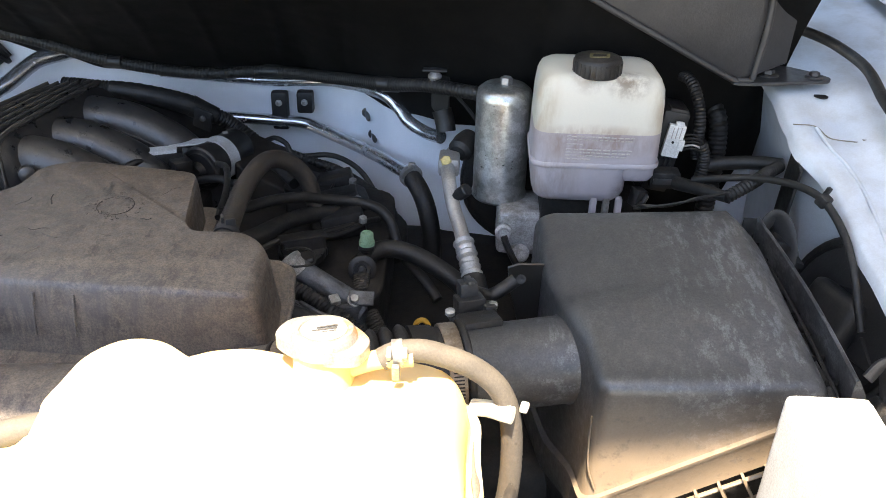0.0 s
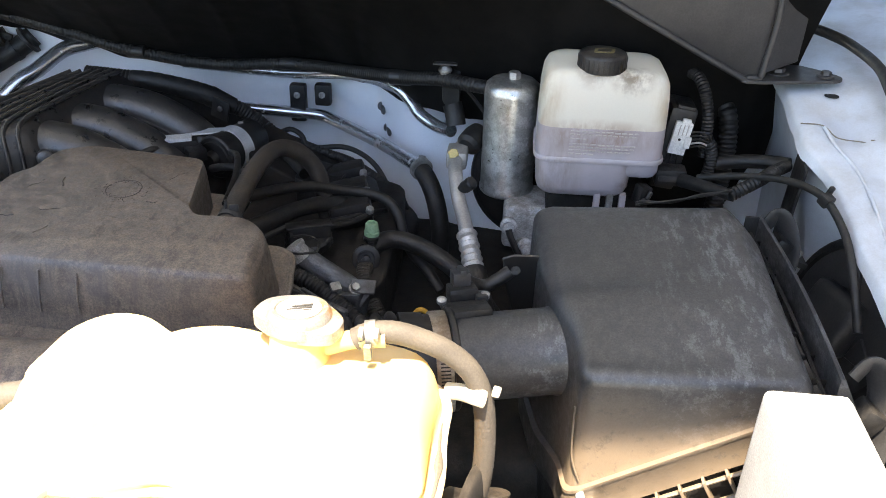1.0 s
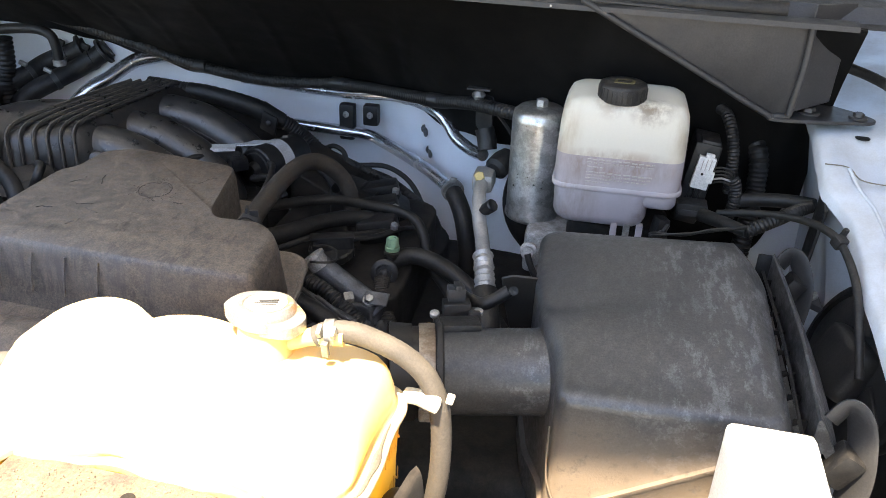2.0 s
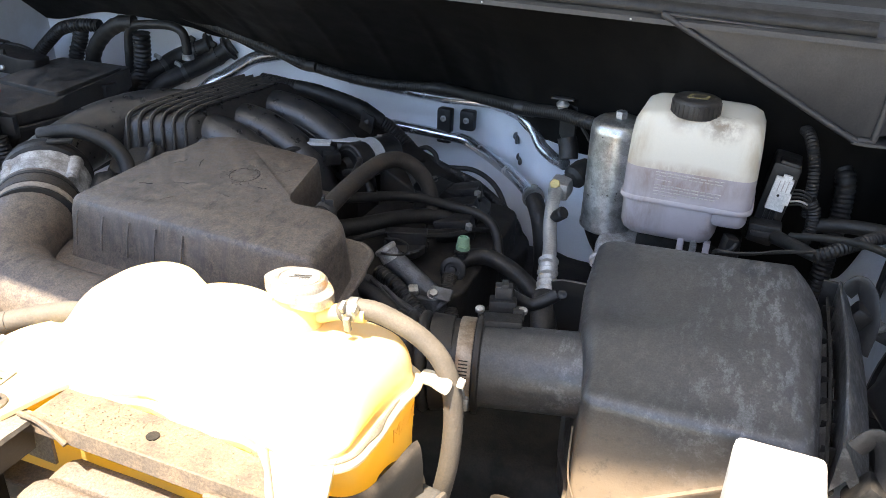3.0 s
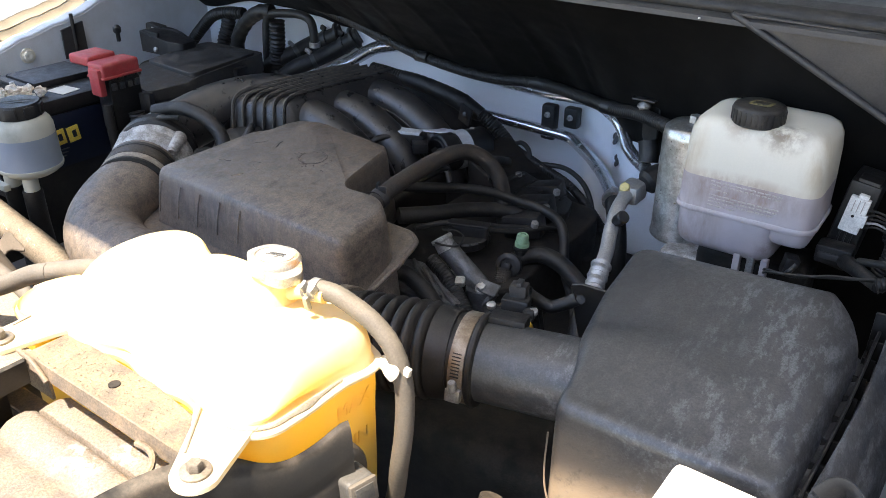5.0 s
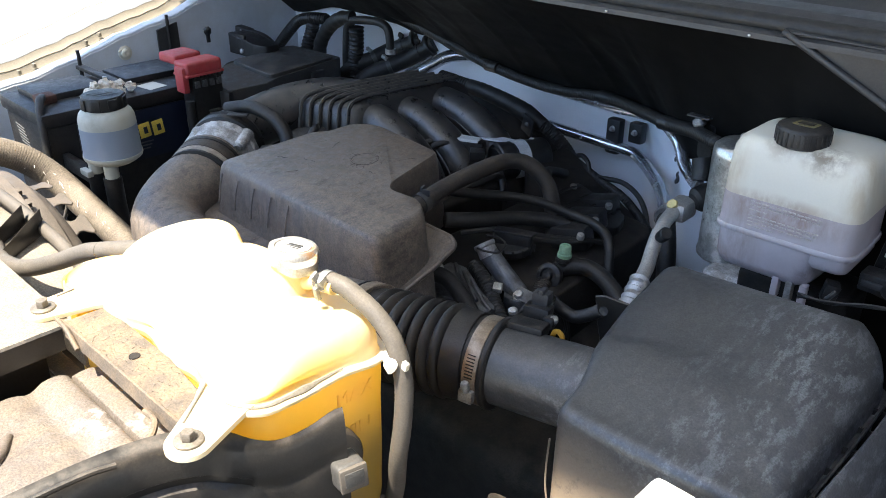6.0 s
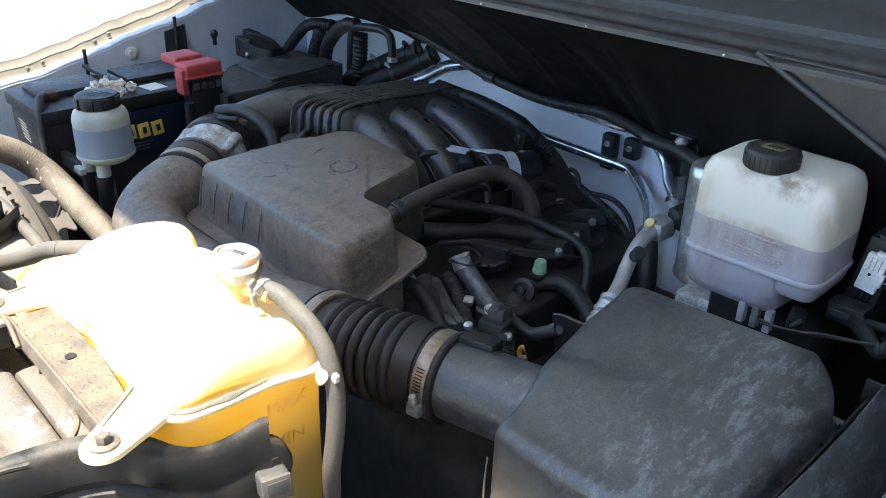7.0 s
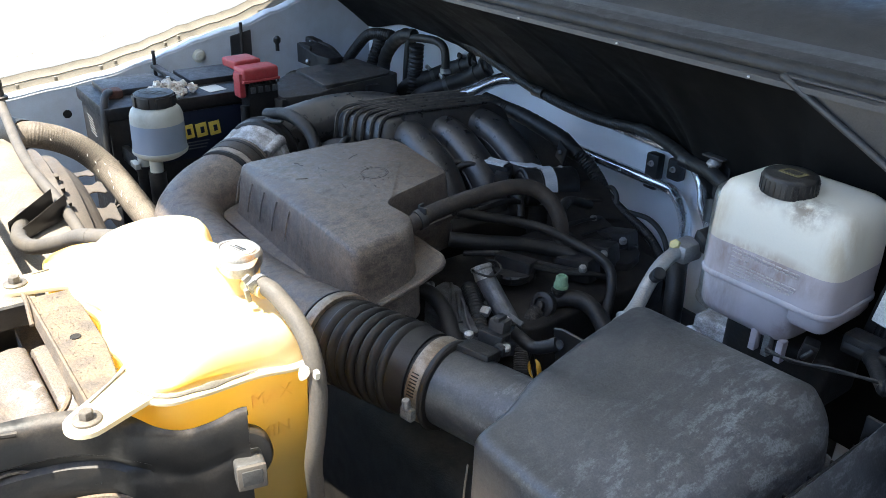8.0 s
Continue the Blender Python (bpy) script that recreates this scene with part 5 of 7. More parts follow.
HC, HA = Vector((0.392, 0.835, 1.040)), Vector((-0.93, -0.24, 0.28)).normalized()
part("drum", lathe(HC, HA, [(-0.03, 0.045), (-0.012, 0.070), (0, 0.074), (0.010, 0.072), (0.012, 0.066), (-0.004, 0.060), (-0.006, 0.0)], 40), M_BLACK, hn)
part("rim_edge", lathe(HC + HA * 0.006, HA, [(0, 0.0735), (0.0012, 0.0750), (0.0024, 0.0735)], 40), M_SHEET, hn)
part("hub", box(HC + HA * 0.016 + Vector((0, 0.004, 0.0)), (0.026, 0.058, 0.052), 0.010, (0, 26, 18), 3), M_SHEET, hn)
for a in (0.6, 2.7, 4.8):
    u, v = frame_of(HA)
    d, e = u * math.cos(a) + v * math.sin(a), u * -math.sin(a) + v * math.cos(a)
    part("spoke", plate([HC + d * 0.03 + e * 0.012 + HA * 0.012, HC + d * 0.066 + HA * 0.010, HC + d * 0.03 - e * 0.012 + HA * 0.012], HA, 0.004), M_SHEET, hn)
part("bracket", box((0.350, 0.885, 1.074), (0.024, 0.024, 0.006), 0.002, (0, 20, 0)), M_SHEET, hn)
part("bolt", hexbolt((0.350, 0.883, 1.078), (-0.3, 0, 1), 0.005, 0.007, 0.008), M_ZINC, hn)

hl = thing("lamp_housing", (0.27, 0.57, 0.95), "white plastic lamp housing in full sun", "lamp housing")
part("body", box((0.2735, 0.54, 1.04), (0.050, 0.14, 0.196), 0.006, (0, 0, 0), 3), M_WHITE, hl)
part("top_rib", box((0.2735, 0.54, 1.1385), (0.034, 0.120, 0.003), 0.001), M_WHITE, hl)
part("bracket", box((0.275, 0.55, 0.92), (0.03, 0.05, 0.06), 0.004), M_BLACK, hl)

# ---- pipes on the firewall ----
ac = thing("ac_pipe", (0.03, 1.0, 1.05), "dull aluminium air conditioning pipe with service port", "pipe")
part("pipe", tube([(0.040, 1.062, 1.094), (0.034, 1.03, 1.094), (0.034, 1.0, 1.091), (0.037, 0.978, 1.084), (0.042, 0.958, 1.072), (0.050, 0.935, 1.060), (0.057, 0.905, 1.050)], 0.0073, n=18), M_ACPIPE, ac)
part("block", box((0.034, 1.022, 1.092), (0.022, 0.030, 0.020), 0.004), M_ACPIPE, ac)
part("bolt", hexbolt((0.031, 1.010, 1.098), (0, -0.7, 0.7), 0.006, 0.006), M_BOLT, ac, "yellow-plated bolt")
part("port", lathe((0.043, 0.965, 1.080), (0.55, -0.35, 0.6), [(0, 0.005), (0.005, 0.005), (0.006, 0.0064), (0.018, 0.0068), (0.0195, 0.0055)], 14), M_BLACK, ac, "black service port cap")
part("ferrule", tube([(0.054, 0.918, 1.054), (0.060, 0.895, 1.046), (0.066, 0.872, 1.036)], 0.0092, n=18, corr=(0.008, 0.003)), M_ACPIPE, ac)
part("boot", lathe((0.048, 1.040, 1.104), (0.4, 0.8, 0.3), [(-0.012, 0.009), (-0.008, 0.0135), (0.006, 0.0135), (0.016, 0.011)], 20), M_RUBBER, ac, "black rubber boot")
part("hose", tube([(0.064, 0.878, 1.038), (0.070, 0.855, 1.026), (0.078, 0.835, 1.005), (0.08, 0.83, 0.96)], 0.0125, n=16), M_RUBBER, ac)
b = tube([(-0.36, 1.262, 1.10), (-0.22, 1.262, 1.094), (-0.12, 1.215, 1.112), (-0.055, 1.150, 1.122), (-0.032, 1.132, 1.112), (-0.018, 1.118, 1.100), (0.004, 1.100, 1.094), (0.022, 1.078, 1.098)], 0.0075, n=14)
solid("suction_pipe", b, M_PIPE, "grey aluminium suction pipe under the cowl", "pipe")
hp = thing("heater_pipe", (-0.2, 1.25, 1.04), "bright aluminium heater pipe clipped to firewall", "pipe")
part("pipe", tube([(-0.34, 1.235, 1.052), (-0.26, 1.245, 1.046), (-0.215, 1.252, 1.042), (-0.175, 1.262, 1.036), (-0.150, 1.250, 1.033), (-0.105, 1.208, 1.034), (-0.062, 1.155, 1.040), (-0.030, 1.108, 1.045), (-0.012, 1.078, 1.050)], 0.0080, n=16), M_PIPE, hp)
part("hose", tube([(-0.016, 1.085, 1.049), (-0.004, 1.068, 1.043), (0.006, 1.056, 1.028), (0.013, 1.048, 1.004), (0.016, 1.044, 0.975), (0.013, 1.04, 0.91)], 0.0108, n=16), M_RUBBER, hp, "black rubber hose")
part("clamp", lathe((-0.013, 1.080, 1.0495), (0.5, -0.8, -0.1), [(0, 0.0122), (0, 0.0134), (0.006, 0.0134), (0.006, 0.0122)], 24), M_ZINC, hp)
part("clamp_ear", box((-0.010, 1.074, 1.064), (0.008, 0.004, 0.006), 0.001), M_ZINC, hp)
for x, y in ((-0.203, 1.258), (-0.170, 1.264)):
    cp = thing("pipe_clip", (x, y, 1.05), "black plastic pipe clip bolted to firewall", "clip", "pipe clips")
    hgt = 0.052 if x < -0.2 else 0.030
    part("body", box((x, y + 0.002, 1.080 - hgt / 2), (0.022, 0.016, hgt), 0.004, (0, 0, 0)), M_BLACK, cp)
    part("stud", lathe((x, y - 0.004, 1.066), (0, -1, 0.1), [(0, 0.0045), (0.003, 0.0045), (0.003, 0.0025), (0.008, 0.0025)], 12), M_ZINC, cp)
for x, y, z in ((-0.083, 1.232, 1.066), (-0.074, 1.224, 1.040)):
    b = lathe((x, y, z), (0.25, -1, -0.1), [(0, 0.0065), (0.002, 0.0065), (0.003, 0.0032), (0.020, 0.0028), (0.024, 0.0014)], 12)
    solid("stud", b, M_CAST, "bare threaded stud on the firewall", "stud", "firewall studs")
LC = thing("wiring_conduit", (-0.2, 1.22, 1.11), "long black corrugated conduit below the cowl", "conduit")
part("tube", tube([(-0.62, 1.20, 1.182), (-0.50, 1.205, 1.154), (-0.40, 1.215, 1.126), (-0.30, 1.225, 1.112), (-0.20, 1.225, 1.118), (-0.12, 1.18, 1.128), (-0.04, 1.11, 1.146), (0.01, 1.075, 1.158), (0.06, 1.042, 1.163), (0.12, 1.04, 1.16)], 0.0074, n=14, corr=(0.004, 0.0007)), M_RUBBER, LC)
for x, y, z in ((-0.40, 1.215, 1.126), (-0.20, 1.225, 1.118), (-0.04, 1.11, 1.146)):
    part("tape", tube([(x - 0.012, y + 0.001, z), (x, y, z), (x + 0.012, y - 0.001, z)], 0.0086, n=14), M_BLACK, LC, "black tape band")
lb = thing("loom_bracket", (0.018, 1.086, 1.15), "black bracket with bolt holding the conduit", "bracket")
part("plate", plate([(0.008, 1.086, 1.172), (0.030, 1.080, 1.172), (0.030, 1.080, 1.128), (0.020, 1.082, 1.118), (0.010, 1.086, 1.13)], (-0.2, -1, 0), 0.003), M_BLACK, lb)
part("bolt", lathe((0.014, 1.074, 1.166), (0, 0, 1), [(-0.012, 0.003), (-0.008, 0.0055), (0, 0.0055), (0.002, 0.0075), (0.004, 0.0075), (0.008, 0.004)], 14), M_ZINC, lb)
part("wing_plate", box((0.014, 1.074, 1.176), (0.026, 0.010, 0.002), 0.0006), M_SHEET, lb)
part("drop", tube([(0.022, 1.078, 1.13), (0.026, 1.074, 1.118), (0.028, 1.07, 1.108)], 0.011, n=14), M_RUBBER, lb)
b = tube([(0.034, 1.075, 1.152), (0.05, 1.06, 1.140), (0.066, 1.045, 1.125)], 0.002, n=6)
solid("wire", b, M_RUBBER, "thin black wire beside the accumulator", "wire")

# ---- hoses over the engine ----
el = thing("engine_loom", (-0.3, 1.16, 1.08), "thick black taped engine wiring loom with conduit", "loom")
part("conduit", tube([(-0.425, 1.130, 1.122), (-0.405, 1.130, 1.1215), (-0.385, 1.130, 1.120), (-0.365, 1.132, 1.1185)], 0.0095, n=16, corr=(0.0042, 0.0014)), M_RUBBER, el)
part("taped", tube([(-0.370, 1.131, 1.119), (-0.345, 1.134, 1.116), (-0.318, 1.142, 1.108), (-0.296, 1.151, 1.099), (-0.280, 1.157, 1.091)], 0.0118, n=18, step=0.002, rfun=lambda s: 0.88 + 0.2 * s + 0.035 * math.sin(90 * s) * math.sin(31 * s)), M_RUBBER, el)
part("junction", tube([(-0.286, 1.155, 1.094), (-0.272, 1.159, 1.086), (-0.258, 1.162, 1.079)], 0.0135, n=18, rfun=lambda s: 1.0 - 0.22 * s), M_RUBBER, el)
part("conduit", tube([(-0.262, 1.161, 1.081), (-0.250, 1.168, 1.072), (-0.238, 1.172, 1.061), (-0.220, 1.171, 1.047), (-0.203, 1.162, 1.036), (-0.188, 1.146, 1.030), (-0.176, 1.128, 1.026), (-0.170, 1.105, 1.015)], 0.0092, n=16, corr=(0.0042, 0.0013)), M_RUBBER, el)
part("bracket", box((-0.268, 1.140, 1.083), (0.024, 0.004, 0.026), 0.003, (0, 15, -15)), M_BLACK, el)
part("bracket_bolt", lathe((-0.267, 1.137, 1.085), (0.1, -1, 0.1), [(0, 0.0035), (0.003, 0.0035), (0.004, 0.002)], 12), M_SHEET, el)
part("loop", tube([(-0.200, 1.160, 1.050), (-0.186, 1.156, 1.056), (-0.172, 1.150, 1.052), (-0.166, 1.146, 1.042)], 0.0032, n=10), M_RUBBER, el)
part("tie", lathe((-0.192, 1.152, 1.033), (0.6, -0.7, -0.2), [(0, 0.0105), (0, 0.0112), (0.004, 0.0112), (0.004, 0.0105)], 18), M_BLACK, el)
b = tube([(-0.196, 1.158, 1.044), (-0.174, 1.150, 1.041), (-0.142, 1.146, 1.032), (-0.109, 1.140, 1.025), (-0.088, 1.136, 1.015), (-0.060, 1.122, 1.004), (-0.040, 1.112, 0.990), (-0.028, 1.105, 0.96)], 0.0056, n=14, corr=(0.0036, 0.0008))
b = tube([(-0.150, 1.150, 1.036), (-0.118, 1.152, 1.038), (-0.092, 1.148, 1.030), (-0.072, 1.138, 1.016), (-0.055, 1.122, 0.992), (-0.045, 1.11, 0.96)], 0.0034, n=10, bm=b)
solid("conduit", b, M_RUBBER, "black corrugated conduit behind the head", "conduit")
ah = thing("breather_hose", (-0.14, 0.9, 1.08), "dusty black arched breather hose with clamp", "hose")
part("hose", tube([(-0.1445, 0.790, 1.100), (-0.144, 0.817, 1.110), (-0.146, 0.850, 1.1145), (-0.148, 0.905, 1.117), (-0.144, 0.945, 1.1175), (-0.134, 0.968, 1.112), (-0.120, 0.980, 1.098), (-0.108, 0.985, 1.075), (-0.102, 0.985, 1.03)], 0.0090, n=20), M_DUSTHOSE, ah)
part("clamp", lathe((-0.144, 0.812, 1.1085), (0.0, 1, 0.2), [(0, 0.0094), (0, 0.0108), (0.008, 0.0108), (0.008, 0.0094)], 24), M_SHEET, ah)
part("clamp_ear", box((-0.139, 0.816, 1.1205), (0.008, 0.0025, 0.007), 0.0008, (0, 0, 20)), M_SHEET, ah)
part("clamp_ear", box((-0.147, 0.819, 1.1215), (0.0025, 0.008, 0.007), 0.0008, (0, 0, 20)), M_SHEET, ah)
b = tube([(-0.170, 0.885, 1.092), (-0.154, 0.910, 1.086), (-0.138, 0.945, 1.077), (-0.114, 0.970, 1.070), (-0.088, 0.988, 1.0595), (-0.058, 0.996, 1.0535), (-0.036, 0.993, 1.047), (-0.024, 0.985, 1.035), (-0.017, 0.975, 1.018), (-0.006, 0.960, 1.006), (0.014, 0.938, 0.998), (0.03, 0.92, 0.985)], 0.0056, n=14)
solid("vacuum_hose", b, M_RUBBER, "thin black vacuum hose crossing the engine", "hose")
b = tube([(-0.165, 0.870, 1.064), (-0.145, 0.900, 1.060), (-0.125, 0.945, 1.054), (-0.100, 0.980, 1.046), (-0.07, 1.0, 1.036)], 0.0088, n=16, step=0.0012, rfun=lambda q: 1.0 + 0.02 * math.sin(380 * q) + 0.05 * math.sin(9 * q))
solid("conduit", b, M_RUBBER, "black conduit behind the filler cap", "conduit")
b = tube([(-0.046, 0.918, 1.027), (-0.038, 0.930, 1.030), (-0.024, 0.940, 1.031), (-0.002, 0.938, 1.029), (0.026, 0.926, 1.022), (0.056, 0.908, 1.008), (0.095, 0.885, 0.97)], 0.0092, n=16)
solid("coolant_hose", b, M_RUBBER, "black coolant hose from green-capped valve", "hose")
vv = thing("purge_valve", (-0.045, 0.92, 1.02), "round black valve with green cap", "valve")
part("disc", lathe((-0.044, 0.905, 1.027), (0.15, -0.95, 0.35), [(-0.010, 0.008), (-0.006, 0.0125), (0.001, 0.0140), (0.004, 0.0140), (0.006, 0.011), (0.006, 0.0085), (0.0035, 0.008), (0.0035, 0.0045), (0.008, 0.004), (0.009, 0.0)], 28), M_BLACK, vv)
part("neck", lathe((-0.042, 0.922, 1.026), (0, 0.1, 1), [(0, 0.0062), (0.012, 0.0062), (0.013, 0.0080), (0.016, 0.0080)], 18), M_BLACK, vv)
part("cap", lathe((-0.042, 0.926, 1.043), (0.03, 0, 1), [(0, 0.0078), (0.004, 0.0078), (0.0045, 0.0068), (0.012, 0.0064), (0.0135, 0.0052), (0.0135, 0.0034), (0.012, 0.003), (0.012, 0.0)], 20), M_GREEN, vv, "green plastic cap")
part("stem", tube([(-0.044, 0.897, 1.024), (-0.042, 0.886, 1.016), (-0.036, 0.874, 1.004), (-0.026, 0.862, 0.992), (-0.014, 0.852, 0.972), (-0.010, 0.848, 0.94)], 0.0080, n=14, corr=(0.0022, 0.0008)), M_DUSTHOSE, vv, "woven sleeve hose")
vac = thing("vacuum_actuator", (-0.25, 1.08, 1.05), "black drum actuator in a bright steel bracket", "actuator")
VA = Vector((0.35, 1, 0.0)).normalized()
VB = Vector((-0.245, 1.046, 1.060))
part("drum", lathe(VB, VA, [(0, 0.010), (0.001, 0.0235), (0.003, 0.0255), (0.022, 0.0255), (0.024, 0.0235), (0.072, 0.0230), (0.076, 0.020)], 34), M_BLACK, vac)
part("nose", lathe(VB, -VA, [(-0.001, 0.020), (0.001, 0.019), (0.002, 0.010), (0.010, 0.007)], 20), M_BLACK, vac)
part("strap", lathe(VB + VA * 0.026, VA, [(0, 0.0240), (0, 0.0252), (0.016, 0.0252), (0.016, 0.0240)], 34), M_BRIGHT, vac, "bright steel strap")
part("arm", plate([(-0.292, 1.060, 1.082), (-0.272, 1.054, 1.084), (-0.236, 1.064, 1.0855), (-0.230, 1.080, 1.0855), (-0.276, 1.076, 1.083), (-0.292, 1.076, 1.082)], (0, 0, 1), 0.002), M_BRIGHT, vac)
part("bolt", hexbolt((-0.281, 1.068, 1.083), (0, 0, 1), 0.0048, 0.007, 0.0075), M_ZINC, vac)
part("label", box(VB + VA * 0.058 + Vector((-0.004, 0, 0.0232)), (0.006, 0.006, 0.0006), 0, (0, 0, 20)), M_PRINT, vac)
part("solenoid", box((-0.282, 1.030, 1.078), (0.050, 0.018, 0.018), 0.003, (0, 0, 22)), M_BLACK, vac)
part("solenoid_plug", box((-0.258, 1.026, 1.074), (0.020, 0.022, 0.014), 0.002, (0, 0, 40)), M_BLACK, vac)
part("clip", plate([(-0.306, 1.012, 1.090), (-0.262, 1.030, 1.090), (-0.266, 1.043, 1.090), (-0.300, 1.030, 1.091), (-0.308, 1.022, 1.090)], (0, 0, 1), 0.0022), M_BRIGHT, vac, "bright steel clip")
part("clip_lip", plate([(-0.306, 1.012, 1.090), (-0.262, 1.030, 1.090), (-0.262, 1.029, 1.082), (-0.306, 1.011, 1.084)], (0.3, -1, 0), 0.0015), M_BRIGHT, vac)
for dx in (0.0, 0.014):
    b = tube([(-0.300 + dx, 1.016, 1.080), (-0.312 + dx, 1.004, 1.084), (-0.322 + dx, 0.99, 1.076), (-0.322 + dx, 0.98, 1.04)], 0.0042, n=10)
    solid("vacuum_hose", b, M_RUBBER, "short black vacuum hose on solenoid", "hose", "solenoid hoses")
b = tube([(-0.245, 1.035, 1.052), (-0.225, 1.02, 1.062), (-0.205, 1.01, 1.065), (-0.19, 1.0, 1.05)], 0.0045, n=10)
solid("vacuum_hose", b, M_RUBBER, "small looped vacuum hose", "hose")
# fuel rail and head castings beside the cover
fr = thing("fuel_rail", (-0.09, 0.85, 1.0), "aluminium fuel rail with injector and bolts", "fuel rail")
part("rail", tube([(-0.099, 0.869, 1.046), (-0.090, 0.868, 1.041), (-0.072, 0.866, 1.030), (-0.052, 0.864, 1.018), (-0.036, 0.860, 1.008)], 0.0108, n=20, squash=0.8), M_CAST, fr)
part("rail_cap", lathe((-0.098, 0.869, 1.044), (-0.62, 0.05, 0.78), [(0, 0.0108), (0.010, 0.0104), (0.011, 0.0118), (0.0145, 0.0118), (0.0155, 0.0100), (0.0150, 0.0070), (0.012, 0.0)], 24), M_ALU, fr)
part("retainer", tube([(-0.104, 0.856, 1.056), (-0.092, 0.854, 1.058), (-0.082, 0.864, 1.056), (-0.086, 0.880, 1.058), (-0.098, 0.884, 1.060), (-0.110, 0.876, 1.062)], 0.0012, n=6), M_RUBBER, fr)
part("boss", lathe((-0.086, 0.873, 1.012), (0.1, -0.5, 1), [(0, 0.0095), (0.010, 0.0090), (0.011, 0.0082)], 18), M_CAST, fr)
part("boss", lathe((-0.062, 0.880, 1.004), (0.1, -0.5, 1), [(0, 0.0090), (0.011, 0.0085), (0.012, 0.0076)], 18), M_CAST, fr)
for p, ax in (((-0.087, 0.871, 1.022), (0.2, -0.6, 1)), ((-0.062, 0.877, 1.014), (0.2, -0.6, 1)), ((-0.090, 0.833, 1.022), (0.2, -0.5, 1)), ((-0.114, 0.809, 1.045), (-0.2, -0.9, 0.5)), ((-0.045, 0.856, 1.022), (0.2, -0.6, 1))):
    part("bolt", hexbolt(p, ax, 0.0046, 0.0065, 0.0068), M_ZINC, fr)
part("square_nut", box((-0.060, 0.839, 1.033), (0.010, 0.010, 0.007), 0.002, (20, 0, 30)), M_ZINC, fr)
part("end_block", prism(round_outline([(-0.075, 0.872), (-0.055, 0.892), (-0.030, 0.872), (-0.040, 0.850), (-0.060, 0.848)], 0.005), 0.985, 1.019, 0.003), M_CAST, fr)
part("shield", plate([(-0.050, 0.862, 1.030), (-0.026, 0.862, 1.030), (-0.026, 0.850, 1.022), (-0.050, 0.850, 1.022)], (0, -0.5, 1), 0.002), M_CAST, fr)
part("head_casting", prism(round_outline([(-0.132, 0.842), (-0.112, 0.848), (-0.080, 0.832), (-0.042, 0.818), (-0.050, 0.805), (-0.105, 0.795), (-0.128, 0.815)], 0.006), 0.96, lambda x, y: 1.033 - 0.10 * (x + 0.13) + 0.1 * (y - 0.82), 0.003), M_CAST, fr, "ribbed aluminium casting")
for k in range(3):
    part("casting_rib", tube([(-0.122 + 0.016 * k, 0.842 - 0.004 * k, 1.036 - 0.002 * k), (-0.100 + 0.020 * k, 0.825 - 0.004 * k, 1.033 - 0.003 * k), (-0.085 + 0.02 * k, 0.812, 1.030 - 0.003 * k)], 0.0022, n=8), M_CAST, fr)
b = tube([(-0.112, 0.79, 1.05), (-0.098, 0.80, 1.046), (-0.075, 0.80, 1.036), (-0.05, 0.79, 1.026), (-0.02, 0.78, 1.01)], 0.0085, n=12)
solid("wiring_loom", b, M_RUBBER, "black injector wiring loom", "loom")
b = tube([(-0.105, 0.852, 1.036), (-0.088, 0.845, 1.034), (-0.066, 0.835, 1.026), (-0.03, 0.815, 1.01), (0.0, 0.80, 0.99)], 0.0075, n=12, corr=(0.004, 0.0012))
solid("wiring_loom", b, M_RUBBER, "black corrugated loom beside fuel rail", "loom")
eb = thing("engine_bracket", (0.10, 0.785, 1.03), "dark steel bracket by the airbox", "bracket")
part("upright", plate([(0.091, 0.781, 1.111), (0.100, 0.782, 1.114), (0.130, 0.786, 1.113), (0.130, 0.786, 1.030), (0.104, 0.783, 1.050), (0.095, 0.782, 1.085)], (0.1, -1, 0.1), 0.003), M_DARKSUP, eb)
part("eye", lathe((0.102, 0.7795, 1.102), (0.1, -0.95, 0.2), [(0, 0.0036), (0.0012, 0.0040), (0.0012, 0.0022), (0.0004, 0.0)], 16), M_SHEET, eb)
part("arm", tube([(0.098, 0.781, 1.100), (0.088, 0.777, 1.093), (0.078, 0.773, 1.089), (0.068, 0.768, 1.094), (0.062, 0.762, 1.101)], 0.0056, n=12), M_BLACK, eb)
for k in range(3):
    lead = tube([(-0.150 + 0.030 * k, 0.880 + 0.02 * k, 1.050), (-0.120 + 0.026 * k, 0.915 + 0.02 * k, 1.052 - 0.006 * k), (-0.085 + 0.018 * k, 0.955 + 0.012 * k, 1.040), (-0.065 + 0.012 * k, 0.985 + 0.01 * k, 1.030)], 0.0032, n=8)
    solid("coil_lead", lead, M_RUBBER, "thin black ignition lead over the head cover", "wire", "ignition leads")
hr = thing("harness_tray", (-0.12, 1.04, 1.03), "black plastic harness tray behind the head cover", "harness tray")
part("tray", prism(round_outline([(-0.150, 1.030), (-0.075, 1.020), (-0.055, 1.050), (-0.066, 1.082), (-0.145, 1.092)], 0.008), 1.010, lambda x, y: 1.050 - 0.22 * (x + 0.15), 0.003), M_BLACK, hr)
for k in range(4):
    part("rib", tube([(-0.140 + 0.020 * k, 1.034, 1.049 - 0.0044 * k), (-0.138 + 0.020 * k, 1.060, 1.051 - 0.0044 * k), (-0.136 + 0.020 * k, 1.084, 1.049 - 0.0044 * k)], 0.0016, n=6), M_BLACK, hr)
